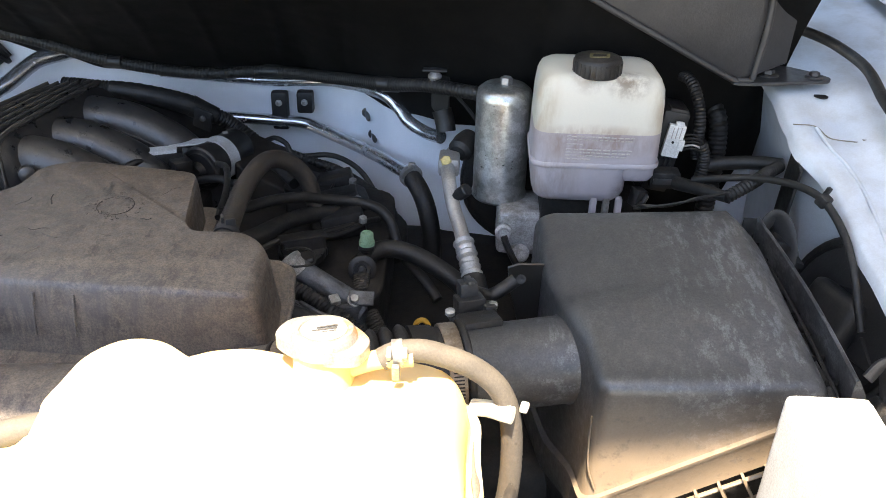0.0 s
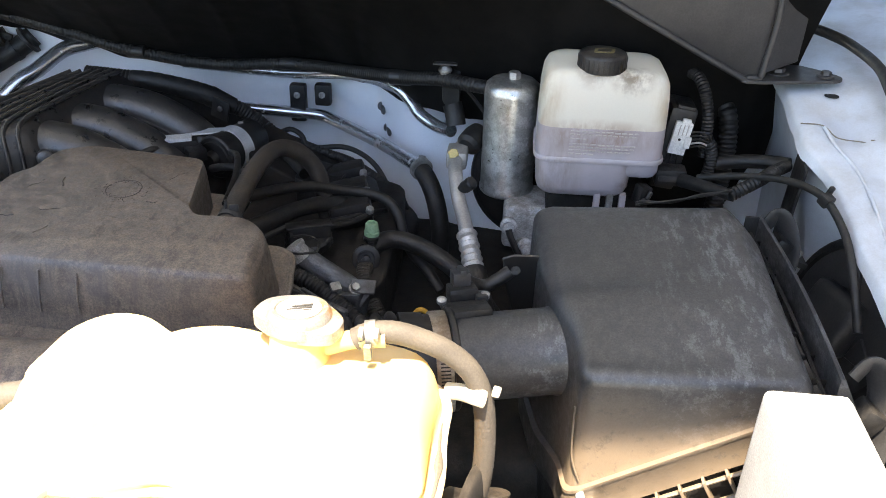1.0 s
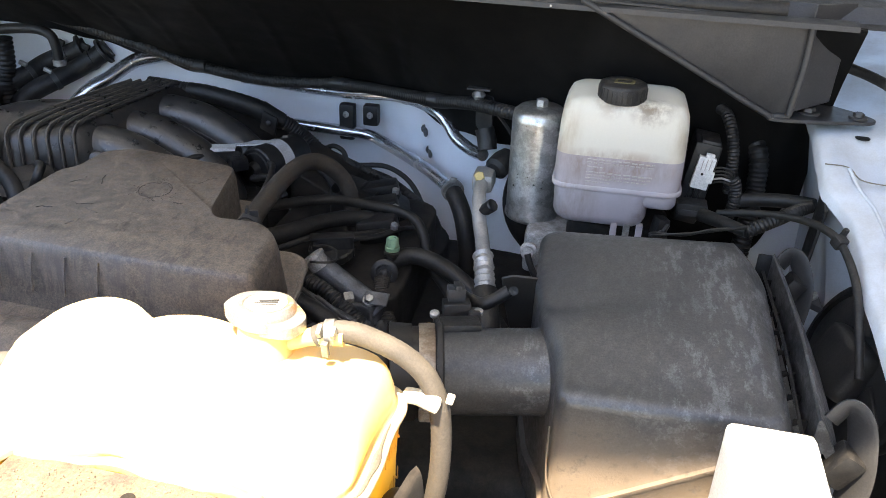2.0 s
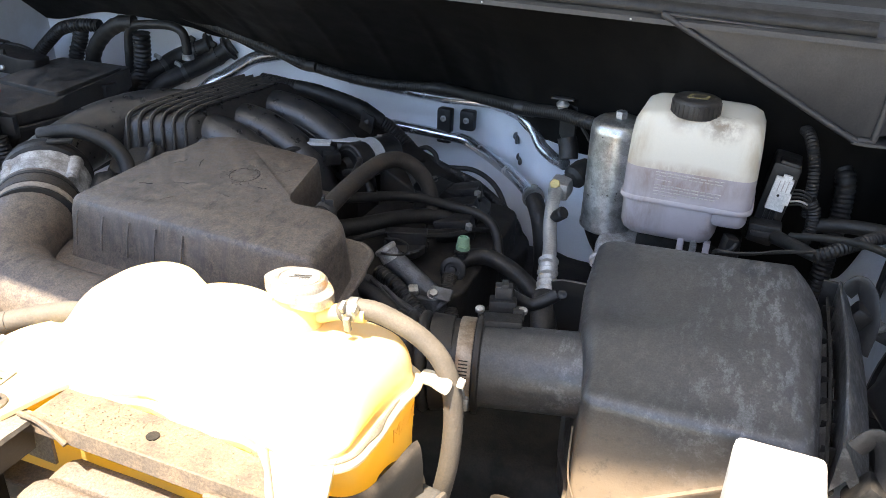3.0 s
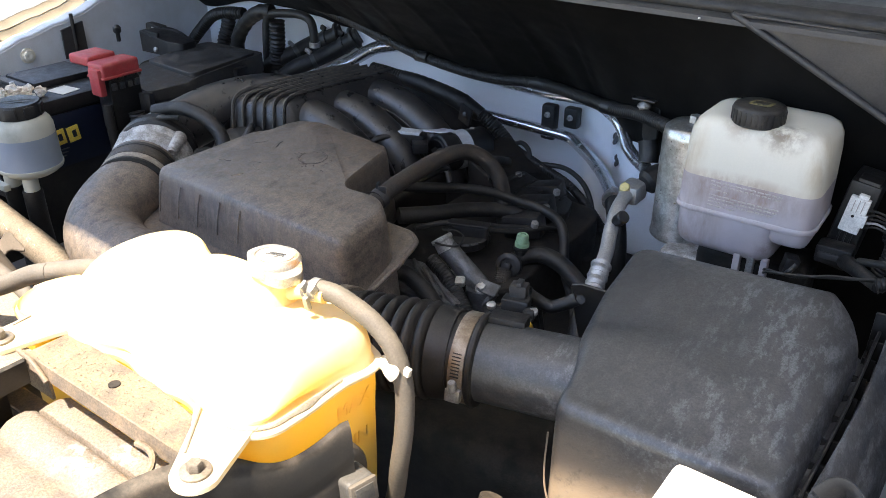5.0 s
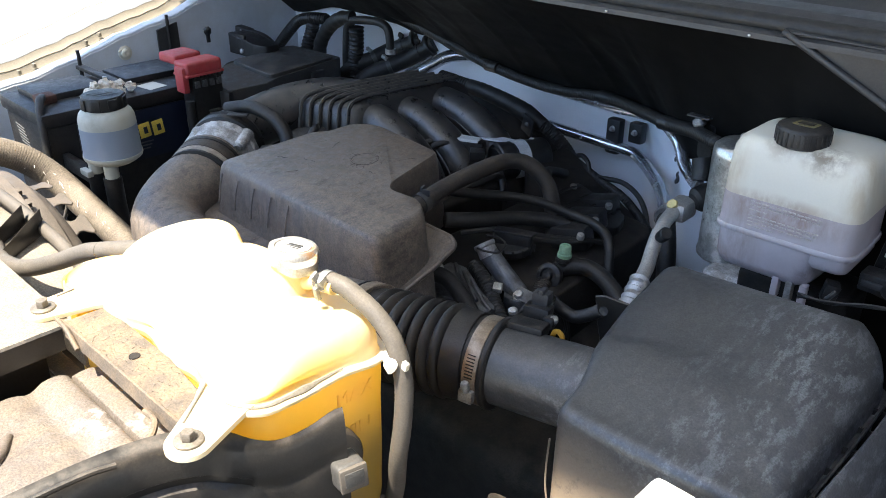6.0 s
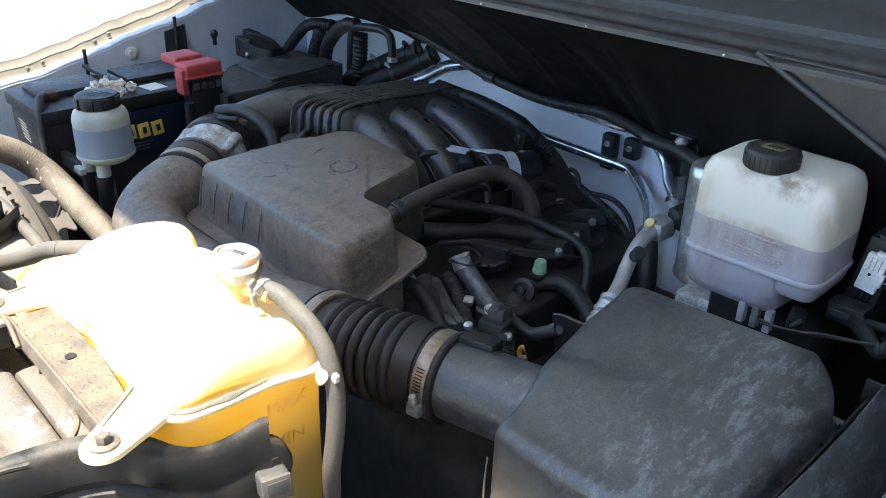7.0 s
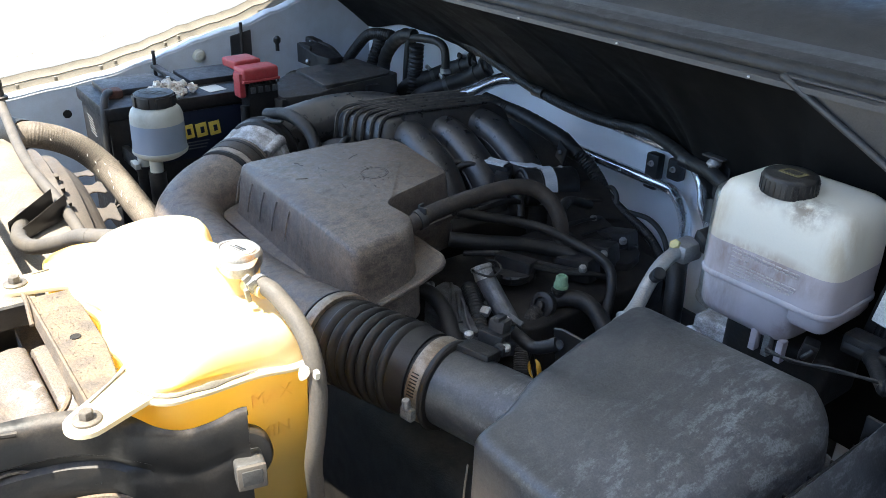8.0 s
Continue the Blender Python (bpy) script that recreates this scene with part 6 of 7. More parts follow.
for x, y in ((-0.072, 1.030), (-0.140, 1.075)):
    part("screw", lathe((x, y, 1.036 if x > -0.1 else 1.048), (0.2, -0.2, 1), [(0, 0.0045), (0.003, 0.0045), (0.004, 0.003), (0.004, 0.0)], 12), M_ZINC, hr)
for k, pts in enumerate((((-0.185, 0.905, 1.078), (-0.176, 0.935, 1.084), (-0.180, 0.970, 1.082), (-0.196, 1.0, 1.068)), ((-0.172, 0.880, 1.090), (-0.176, 0.925, 1.098), (-0.190, 0.972, 1.098), (-0.212, 1.012, 1.084)), ((-0.128, 1.0, 1.070), (-0.150, 1.03, 1.072), (-0.168, 1.06, 1.066), (-0.172, 1.10, 1.050)))):
    solid("vacuum_hose", tube(pts, 0.0034 if k < 2 else 0.0062, n=10), M_RUBBER, "thin black vacuum hose beside the drum", "hose", "drum hoses")
dr = thing("dipstick", (0.02, 0.84, 1.02), "engine dipstick with amber plastic ring handle", "dipstick")
part("ring", tube([(0.020 + 0.006 * math.cos(a), 0.836, 1.010 + 0.008 * math.sin(a)) for a in [2 * math.pi * i / 12 for i in range(13)]], 0.0026, n=8, per=3), M_ORANGE, dr, "amber ring")
part("stick", tube([(0.020, 0.836, 1.008), (0.020, 0.84, 0.98), (0.018, 0.85, 0.93)], 0.003, n=8), M_ZINC, dr)
b = tube([(0.10, 0.66, 0.98), (0.10, 0.645, 0.95), (0.11, 0.62, 0.90), (0.115, 0.61, 0.72), (0.115, 0.61, 0.565)], 0.010, n=14)
solid("drain_hose", b, M_DUSTHOSE, "dusty hose going down beside the airbox", "hose")

# ---- coolant tank ----
tk = thing("coolant_tank", (-0.03, 0.52, 0.98), "yellowed translucent coolant expansion tank in sun", "coolant tank")
TO = [(-0.118, 0.468), (-0.150, 0.460), (-0.174, 0.466), (-0.184, 0.488), (-0.180, 0.508), (-0.166, 0.524), (-0.153, 0.536), (-0.150, 0.566), (-0.133, 0.584), (-0.110, 0.586), (-0.096, 0.580), (-0.082, 0.584), (-0.055, 0.588), (-0.030, 0.586), (0.0, 0.588), (0.042, 0.587), (0.061, 0.580), (0.0675, 0.560), (0.0665, 0.530), (0.0690, 0.505), (0.0675, 0.482), (0.055, 0.470), (0.030, 0.467), (0.005, 0.474), (-0.020, 0.468), (-0.058, 0.477), (-0.090, 0.467)]
to = round_outline(TO, 0.010, 3)
tc = Vector((-0.058, 0.524))
SEAM = 1.147


def bump(x, y, cx, cy, rx, ry):
    return max(0.0, 1 - ((x - cx) / rx) ** 2 - ((y - cy) / ry) ** 2) ** 0.5


def tank_top(x, y):
    """Lobes of the blow-moulded upper half: low shoulder, dome, step below the cap, flat end."""
    dome = 0.024 * bump(x, y, -0.114, 0.540, 0.037, 0.052) ** 0.7
    lobe = 0.0185 * bump(x, y, -0.058, 0.550, 0.043, 0.050) ** 0.8
    end = 0.0095 * interp(x, [(-0.05, 0.0), (-0.025, 1.0)]) * interp(y, [(0.48, 0.2), (0.52, 1.0)])
    low = 0.011 * interp(x, [(-0.166, 1.0), (-0.150, 0.0)])
    return 1.1595 + max(dome, lobe, end) - low - 0.004 * interp(y, [(0.455, 1.0), (0.50, 0.0)])


def seam_z(x, y):
    side = interp(x, [(0.02, 0.0), (0.05, 1.0)])
    return SEAM + side * interp(y, [(0.49, 0.003), (0.535, 0.001), (0.582, -0.007)])


def outset(o, d):
    out = []
    for x, y in o:
        v = Vector((x, y)) - tc
        out.append(tuple(tc + v * (1 + d / v.length)))
    return out


def waist(x, y):
    """The wall is drawn in above the seam, most where the side is pinched."""
    return 0.0030 + 0.0055 * math.exp(-((y - 0.505) / 0.022) ** 2) * interp(x, [(0.03, 0.0), (0.05, 1.0)]) + (0.001 + 0.001 * math.sin(x * 75) if y < 0.49 and x < 0.04 else 0.0)


part("lower_shell", loft([[(x, y, z if z < SEAM - 0.002 else seam_z(x, y) - 0.001) for x, y in outset(to, d)] for z, d in ((0.985, -0.055), (0.985, -0.030), (0.992, -0.016), (1.004, -0.007), (1.02, -0.004), (1.06, -0.0025), (1.104, -0.002), (1.124, -0.001), (SEAM, -0.001))], cap=False), M_TANKWALL, tk, "amber translucent wall darkened by coolant")


def flange_out(x, y):
    """The seam flange stands out along the end and the back, not behind the bar."""
    return 0.0 if (y < 0.488 and x < 0.045) else 0.0042


def flange_ring(g, dz):
    return [(q[0], q[1], seam_z(x, y) + dz) for (x, y), q in zip(to, [outset([p], g * flange_out(*p))[0] for p in to])]


part("seam", loft([flange_ring(-0.3, -0.0018), flange_ring(0.8, -0.0018), flange_ring(1.0, -0.0009), flange_ring(1.0, 0.0009), flange_ring(0.8, 0.0018), flange_ring(-0.3, 0.0018), flange_ring(-0.3, -0.0018)], cap=False), M_SEAM, tk, "pale moulded seam")
dirt = [Vector(p) for (x, y), p in zip(to, flange_ring(0.1, 0.0030)) if x > 0.036 and y < 0.545]
part("dirt_line", tube(dirt, 0.0011, n=8, per=3, squash=1.5, rfun=lambda q: 0.3 + 1.3 * math.sin(math.pi * min(1.0, 1.4 * q)) ** 2 * (0.7 + 0.3 * math.sin(23 * q))), M_GUTTER, tk, "brown dirt along the seam")
rings = [[(*outset([(x, y)], -0.0005)[0], seam_z(x, y)) for x, y in to], [(*outset([(x, y)], -waist(x, y))[0], seam_z(x, y) + 0.0035) for x, y in to]]
for th in (8, 20, 35, 50, 65, 78, 90):
    th = radians(th)
    ring = []
    for x, y in to:
        q = outset([(x, y)], -0.0015 - 0.4 * waist(x, y) * math.cos(th) - 0.013 * (1 - math.cos(th)))[0]
        ring.append((q[0], q[1], seam_z(x, y) + 0.005 + (tank_top(*q) - seam_z(x, y) - 0.005) * math.sin(th)))
    rings.append(ring)
for k in (0.88, 0.82, 0.76, 0.70, 0.64, 0.58, 0.51, 0.43, 0.34, 0.22, 0.08, 0.001):
    rings.append([(x, y, tank_top(x, y)) for x, y in outset(scaled(to, k, 0, tc), -0.006 * k)])
part("upper_shell", loft(rings, cap=False), M_TANK, tk, smooth=70)
for (bx, by, ex, ey, wide) in ((0.062, 0.437, 0.036, 0.486, 0.025), (-0.132, 0.438, -0.126, 0.486, 0.024)):
    v = (Vector((ex, ey)) - Vector((bx, by))).normalized()
    w = Vector((-v.y, v.x))
    o = [Vector((bx, by)) + w * 0.0135 * math.cos(a) - v * 0.0135 * math.sin(a) for a in [math.pi * i / 10 for i in range(11)]]
    o += [Vector((bx, by)).lerp(Vector((ex, ey)), 0.6) - w * 0.0175, Vector((ex, ey)) - w * wide, Vector((ex, ey)) + w * wide, Vector((bx, by)).lerp(Vector((ex, ey)), 0.6) + w * 0.0175]
    ear = part("ear", prism([tuple(q) for q in o], 1.1496, 1.1530, 0.0012, 2), M_SEAM, tk, "mounting ear")
    m0, m1 = Vector((bx, by)) + v * 0.012 + w * 0.011, Vector((ex, ey)) + w * (wide - 0.006)
    part("rib", tube([(*m0, 1.1532), (*m0.lerp(m1, 0.5), 1.1538), (*m1, 1.1542)], 0.0007, n=6), M_GUTTER, ear, "dirty moulded groove")
    part("washer", lathe((bx, by, 1.1531), (0, 0, 1), [(0, 0.0083), (0.0014, 0.0083), (0.0018, 0.0078), (0.0018, 0.0)], 30), M_WASHER, ear, "dull steel washer")
    part("bolt", hexbolt((bx, by, 1.1548), (0, 0, 1), 0.0043, 0.0050), M_WASHER, ear)
part("neck", lathe((-0.013, 0.561, 1.150), (0, 0.12, 1), [(0, 0.020), (0.018, 0.0165), (0.038, 0.0150)], 28), M_TANK, tk)
tcap = part("cap", lathe((-0.012, 0.5645, 1.1865), (0, 0.12, 1), [(0, 0.0155), (0.001, 0.0172), (0.008, 0.0175), (0.010, 0.0168), (0.012, 0.0150), (0.012, 0.0130), (0.0112, 0.0125), (0.0112, 0)], 36), M_CAP, tk, "steel pressure cap")
for sg in (-1, 1):
    o = [(-0.013 + sg * (0.95 * a) + 0.3 * c, 0.5655 - sg * 0.3 * a + 0.95 * c) for a, c in ((0.006, -0.0150), (0.016, -0.0120), (0.024, -0.008), (0.0255, 0.0), (0.024, 0.008), (0.016, 0.0120), (0.006, 0.0150))]
    part("ear", prism(round_outline(o, 0.004, 3), 1.1863, lambda x, y: 1.1975 - 7.0 * ((x + 0.013) ** 2 + (y - 0.5655) ** 2), 0.0022, 3), M_CAP, tcap)
part("cap_label", lathe((-0.012, 0.5658, 1.1979), (0, 0.12, 1), [(0, 0.0118), (0.0004, 0.0118), (0.0005, 0.0)], 28), M_BRIGHT, tcap, "grey stamped label with unreadable print")
for k in range(5):
    part("print_line", box((-0.0145 + 0.001 * k, 0.5575 + 0.0024 * k, 1.19795 + 0.00029 * k), (0.015 - 0.002 * abs(k - 2), 0.0009, 0.0006), 0, (7, 0, 20)), M_STOP, tcap, "unreadable print")
part("spigot", tube([(0.002, 0.564, 1.176), (0.014, 0.563, 1.182), (0.026, 0.562, 1.185), (0.034, 0.563, 1.1855)], 0.0052, n=12), M_TANK, tk)
lug = part("strap_lug", tube([(0.066, 0.577, 1.142), (0.074, 0.5725, 1.1455), (0.081, 0.566, 1.1490), (0.088, 0.5625, 1.150)], 0.0048, n=10, squash=0.6), M_RES, tk, "white hose lug")
part("strap_tail", box((0.0940, 0.568, 1.1515), (0.0045, 0.0035, 0.006), 0.001, (0, 12, 0)), M_RES, lug)
oh = thing("overflow_hose", (0.08, 0.56, 1.1), "pale ribbed overflow hose with spring clip", "hose")
part("hose", tube([(0.018, 0.563, 1.183), (0.026, 0.564, 1.187), (0.038, 0.567, 1.1865), (0.051, 0.569, 1.182), (0.064, 0.571, 1.175), (0.075, 0.572, 1.166), (0.082, 0.572, 1.156), (0.0865, 0.572, 1.143), (0.089, 0.571, 1.125), (0.0895, 0.568, 1.100), (0.087, 0.566, 1.075), (0.080, 0.570, 1.045), (0.070, 0.575, 1.01), (0.065, 0.58, 0.95)], 0.0062, n=18, step=0.0012, rfun=lambda s: 1.0 + 0.018 * math.sin(480 * s)), M_TANHOSE, oh)
part("spring_clip", lathe((0.0235, 0.5635, 1.1862), (1, 0.15, 0.1), [(0, 0.0064), (0, 0.0076), (0.0055, 0.0076), (0.0055, 0.0064)], 20), M_ZINC, oh)
for dx in (-0.004, 0.004):
    part("clip_ear", box((0.0265 + dx, 0.5565, 1.1915), (0.0025, 0.006, 0.0055), 0.0006, (30, 0, 0)), M_ZINC, oh)
part("clip_ear", box((0.026, 0.5545, 1.1815), (0.004, 0.003, 0.010), 0.0006, (12, 0, 0)), M_ZINC, oh)
for word, z in (("MAX", 1.127), ("MIN", 1.098)):
    cu = bpy.data.curves.new("mark", "FONT")
    cu.body, cu.size, cu.extrude, cu.align_x = word, 0.014, 0.0002, "CENTER"
    tmp = bpy.data.objects.new("tmp", cu)
    scene.collection.objects.link(tmp)
    dg = bpy.context.evaluated_depsgraph_get()
    me = bpy.data.meshes.new_from_object(tmp.evaluated_get(dg))
    bpy.data.objects.remove(tmp)
    bb = bmesh.new()
    bb.from_mesh(me)
    bmesh.ops.transform(bb, verts=bb.verts, matrix=pose(0.0660, 0.549, z - 0.005, 90, 0, 90))
    part("level_mark", bb, M_TANKWALL, tk, "raised level mark " + word)

# ---- front panel ----
fp = thing("radiator_support", (-0.05, 0.42, 1.1), "dusty painted radiator support with pressed openings", "radiator support", kind="structure")
part("bar", plate([(-0.112, 0.4415, 1.1495), (0.042, 0.4415, 1.1515), (0.040, 0.464, 1.1515), (-0.020, 0.471, 1.1505), (-0.110, 0.472, 1.1495)], (0, 0, 1), 0.002), M_SUPPORT, fp)
part("bar_lip", plate([(-0.114, 0.4412, 1.1515), (0.043, 0.4412, 1.1530), (0.043, 0.4385, 1.142), (-0.114, 0.4385, 1.142)], (0, -1, 0.2), 0.0022), M_SUPPORT, fp)
part("lip_fold", tube([(-0.114, 0.4395, 1.1520), (-0.100, 0.4390, 1.1515), (-0.088, 0.4378, 1.1480), (-0.080, 0.4370, 1.1440)], 0.0017, n=8), M_SUPPORT, fp)
part("lip_hook", tube([(0.010, 0.4370, 1.1440), (0.020, 0.4362, 1.1470), (0.028, 0.4345, 1.1475), (0.033, 0.4300, 1.1450), (0.034, 0.4240, 1.1420)], 0.0019, n=8), M_SUPPORT, fp)
part("bar_hole", lathe((-0.037, 0.456, 1.1500), (0, 0, 1), [(0, 0.0036), (0.0012, 0.0036)], 18), M_ENGINE, fp, "dark bolt hole")
random.seed(33)
grit = bmesh.new()
for k in range(420):
    x, y = random.uniform(-0.105, 0.036), random.uniform(0.443, 0.468)
    r = random.uniform(0.00015, 0.00042)
    bmesh.ops.create_icosphere(grit, subdivisions=1, radius=r, matrix=Matrix.Translation((x, y, 1.1502 + 0.0013 * (x + 0.11) / 0.15)))
part("grit", grit, M_SANDY, fp, "sand grains on the bar", kind="stuff")
# shoulder, groove and face of the black side panel
SF = [(0.026, 0.26, 1.146), (0.030, 0.32, 1.148), (0.035, 0.38, 1.150), (0.042, 0.42, 1.150), (0.053, 0.447, 1.1475), (0.062, 0.460, 1.143), (0.069, 0.473, 1.135), (0.074, 0.487, 1.1305), (0.079, 0.503, 1.133), (0.084, 0.517, 1.1395), (0.0865, 0.523, 1.1405)]
sp = spline(SF, 7)
rows = []
for dx, dz in ((-0.005, -0.012), (-0.005, -0.001), (-0.003, 0.0006), (0.0, 0.0), (0.003, -0.0012), (0.0055, -0.0035), (0.007, -0.007), (0.0085, -0.013), (0.0095, -0.020), (0.0098, -0.023), (0.0070, -0.0255), (0.0068, -0.0300), (0.0105, -0.0325), (0.0125, -0.040), (0.014, -0.056), (0.014, -0.075), (0.013, -0.11), (0.012, -0.16)):
    row = []
    for i, q in enumerate(sp):
        tt = (sp[min(i + 1, len(sp) - 1)] - sp[max(i - 1, 0)]).normalized()
        o = Vector((tt.y, -tt.x, 0)).normalized()
        back = interp(q.y, [(0.455, 0.0), (0.480, 1.0)])
        k = (1.0 - 0.45 * back) if dx > 0 else 1.0 - 0.9 * back
        if back > 0.5 and 0.0066 < dx < 0.0072 and dz < -0.02:
            k *= 1.35
        drop = dz if dz > -0.05 else -0.05 + (dz + 0.05) * interp(q.y, [(0.43, 0.10), (0.468, 1.0)])
        row.append(q + o * dx * k + Vector((0, 0, drop)))
    rows.append(row)
part("side_flange", sheet(rows, 0.0018), M_DARKSUP, fp, "black painted side flange")
part("stamped_rib", tube([(0.038, 0.30, 1.1485), (0.041, 0.345, 1.1500), (0.0445, 0.385, 1.1505), (0.0475, 0.402, 1.1492)], 0.0018, n=8), M_DARKSUP, fp)
part("face_rim", tube([(0.045, 0.28, 1.090), (0.050, 0.34, 1.094), (0.056, 0.40, 1.098), (0.062, 0.428, 1.0985), (0.069, 0.446, 1.096), (0.074, 0.456, 1.088), (0.077, 0.464, 1.074)], 0.0017, n=8), M_SUPPORT, fp, "dusty folded edge of the opening")
for x0, tilt in ((0.050, 8), (0.030, -6)):
    part("stay", box((x0, 0.425, 1.060), (0.016, 0.004, 0.075), 0.001, (0, tilt, 10)), M_SUPPORT, fp)
# stepped pressings seen through the opening
XS = [-0.104 + 0.150 * i / 20 for i in range(21)]


def pressed(rows, lift=0.0):
    return sheet([[(x, y, z + lift - 0.035 * interp(x, [(-0.104, 1.0), (-0.097, 0.12), (-0.090, 0.0)]) + 0.0004 * math.sin(90 * x + 40 * y)) for x in XS] for y, z in rows], 0.0018)


part("pressed_strip", pressed(((0.4335, 1.108), (0.4338, 1.1175), (0.4348, 1.1195), (0.440, 1.1205), (0.447, 1.1205), (0.452, 1.119))), M_PRESSED, fp)
part("pressed_panel", pressed(((0.4318, 1.100), (0.4316, 1.1185), (0.4300, 1.1225), (0.4265, 1.1245), (0.4200, 1.1250), (0.4150, 1.1242), (0.4105, 1.1215), (0.4070, 1.1200), (0.4030, 1.1202), (0.3990, 1.1222), (0.3940, 1.1235), (0.380, 1.1242), (0.350, 1.125), (0.30, 1.126), (0.25, 1.126))), M_PRESSED, fp)
part("panel_rib", tube([(-0.052, 0.378, 1.1232), (-0.034, 0.366, 1.1255), (-0.018, 0.345, 1.1255), (-0.010, 0.325, 1.1240)], 0.0034, n=10), M_PRESSED, fp)
part("duct_wall", plate([(-0.125, 0.43, 1.130), (-0.125, 0.27, 1.135), (-0.125, 0.27, 1.08), (-0.125, 0.43, 1.08)], (1, 0, 0), 0.003), M_DARKSUP, fp)
part("under_plate", box((-0.232, 0.462, 1.060), (0.176, 0.085, 0.004), 0.001), M_DARKSUP, fp)
part("shelf", box((-0.20, 0.375, 1.078), (0.50, 0.13, 0.006), 0.002), M_DARKSUP, fp)
part("ledge", plate([(-0.160, 0.432, 1.104), (-0.106, 0.432, 1.106), (-0.106, 0.448, 1.106), (-0.160, 0.448, 1.104)], (0, 0, 1), 0.002), M_SUPPORT, fp)
part("crossmember", sheet([[(x, 0.395 + dy, 1.150 - dz) for x in [-0.62 + 0.513 * i / 20 for i in range(21)]] for dy, dz in ((-0.10, 0.02), (-0.02, 0.004), (0.03, 0.0), (0.052, 0.002), (0.056, 0.016), (0.056, 0.04))], 0.002), M_SANDY, fp)
part("opening_edge", sheet([[(x, y, z) for y in (0.30, 0.35, 0.40, 0.438)] for x, z in ((-0.1065, 1.1500), (-0.1040, 1.1490), (-0.1035, 1.1440), (-0.1050, 1.1320))], 0.0015), M_DARKSUP, fp, "dark inner edge of the opening")
bs = thing("bump_stop", (0.085, 0.520, 1.08), "pale rubber bonnet bump stop", "bump stop")
part("seat", lathe((0.079, 0.5200, 1.0975), (1, -0.25, 0.15), [(-0.008, 0.0200), (0, 0.0200), (0.0025, 0.0185), (0.003, 0.0170), (0.003, 0.0)], 32), M_DARKSUP, bs)
part("pad", box((0.0915, 0.5190, 1.0980), (0.020, 0.0190, 0.0175), 0.0035, (0, -8, -14), 3), M_STOP, bs)
part("pad_rim", box((0.1017, 0.5166, 1.0995), (0.0035, 0.0185, 0.0165), 0.0016, (0, -8, -14), 2), M_TANHOSE, bs, "worn pale face")
part("pad_recess", box((0.1031, 0.5162, 1.1003), (0.0016, 0.0125, 0.0100), 0.0006, (0, -8, -14), 2), M_STOP, bs)

# ---- radiator hose and pipes beside the tank ----
rh = thing("radiator_hose", (-0.5, 0.6, 1.05), "dusty tan ribbed upper radiator hose", "hose")
RH = [(-0.705, 0.535, 1.096), (-0.672, 0.545, 1.099), (-0.660, 0.560, 1.099), (-0.655, 0.585, 1.090), (-0.648, 0.610, 1.074), (-0.636, 0.630, 1.052), (-0.610, 0.642, 1.032), (-0.575, 0.648, 1.016), (-0.535, 0.654, 1.000), (-0.49, 0.66, 0.975), (-0.44, 0.66, 0.93)]
part("hose", tube(RH, 0.0176, n=32, corr=(0.0030, 0.00028)), M_RADHOSE, rh)
part("collar", tube([(-0.735, 0.530, 1.094), (-0.705, 0.535, 1.096), (-0.668, 0.547, 1.0995)], 0.0195, n=24), M_RUBBER, rh, "black rubber collar")
random.seed(17)
for k in range(34):
    i = random.uniform(2.4, 8.4)
    q = Vector(RH[int(i)]).lerp(Vector(RH[int(i) + 1]), i - int(i))
    side = Vector((random.uniform(0.2, 0.9), random.uniform(-0.9, -0.3), random.uniform(0.2, 1.0))).normalized()
    q += side * 0.0177
    d = random.uniform(0.001, 0.0045)
    e = random.uniform(-1, 1)
    part("scale_mark", tube([q, q + Vector((d * 0.6, d * 0.3 * e, -d * 0.4)), q + Vector((d, d * 0.7 * e, -d * 0.9))], 0.00035, n=5, per=2), M_CRUST, rh, "pale limescale mark")
b = tube([(-0.20, 0.510, 1.1462), (-0.217, 0.503, 1.141), (-0.245, 0.492, 1.127), (-0.28, 0.476, 1.113), (-0.325, 0.472, 1.103), (-0.365, 0.478, 1.096), (-0.41, 0.490, 1.090), (-0.45, 0.498, 1.080)], 0.0074, n=14)
b = tube([(-0.14, 0.53, 1.158), (-0.17, 0.524, 1.153), (-0.20, 0.510, 1.1462)], 0.0074, n=14, bm=b)
solid("bypass_hose", b, M_TANHOSE, "pale dusty hose bent beside the tank", "hose")
b = tube([(-0.705, 0.532, 1.150), (-0.700, 0.532, 1.136), (-0.660, 0.530, 1.124), (-0.585, 0.525, 1.113), (-0.51, 0.523, 1.108), (-0.457, 0.525, 1.104), (-0.415, 0.528, 1.099), (-0.356, 0.529, 1.094), (-0.30, 0.526, 1.090), (-0.235, 0.515, 1.09)], 0.0062, n=14)
solid("cooler_pipe", b, M_TANHOSE, "dusty metal cooler pipe along the radiator", "pipe")
b = lathe((-0.706, 0.532, 1.140), (0.05, 0, 1), [(0, 0.011), (0.004, 0.011), (0.005, 0.007), (0.026, 0.0065), (0.028, 0.004)], 16)
solid("pipe_union", b, M_TANHOSE, "dusty union nut on the cooler pipe", "union")
sh = thing("fan_shroud", (-0.42, 0.55, 1.08), "dusty plastic fan shroud with notched edge", "fan shroud")
part("top", sheet([[(x, y, 1.086 - 0.024 * (x + 0.36) + dz) for x in [-0.68 + 0.48 * i / 20 for i in range(21)]] for y, dz in ((0.395, 0.0), (0.43, 0.002), (0.50, 0.003), (0.522, 0.001), (0.536, -0.006))], 0.003), M_SANDY, sh, "sunlit dusty radiator top")


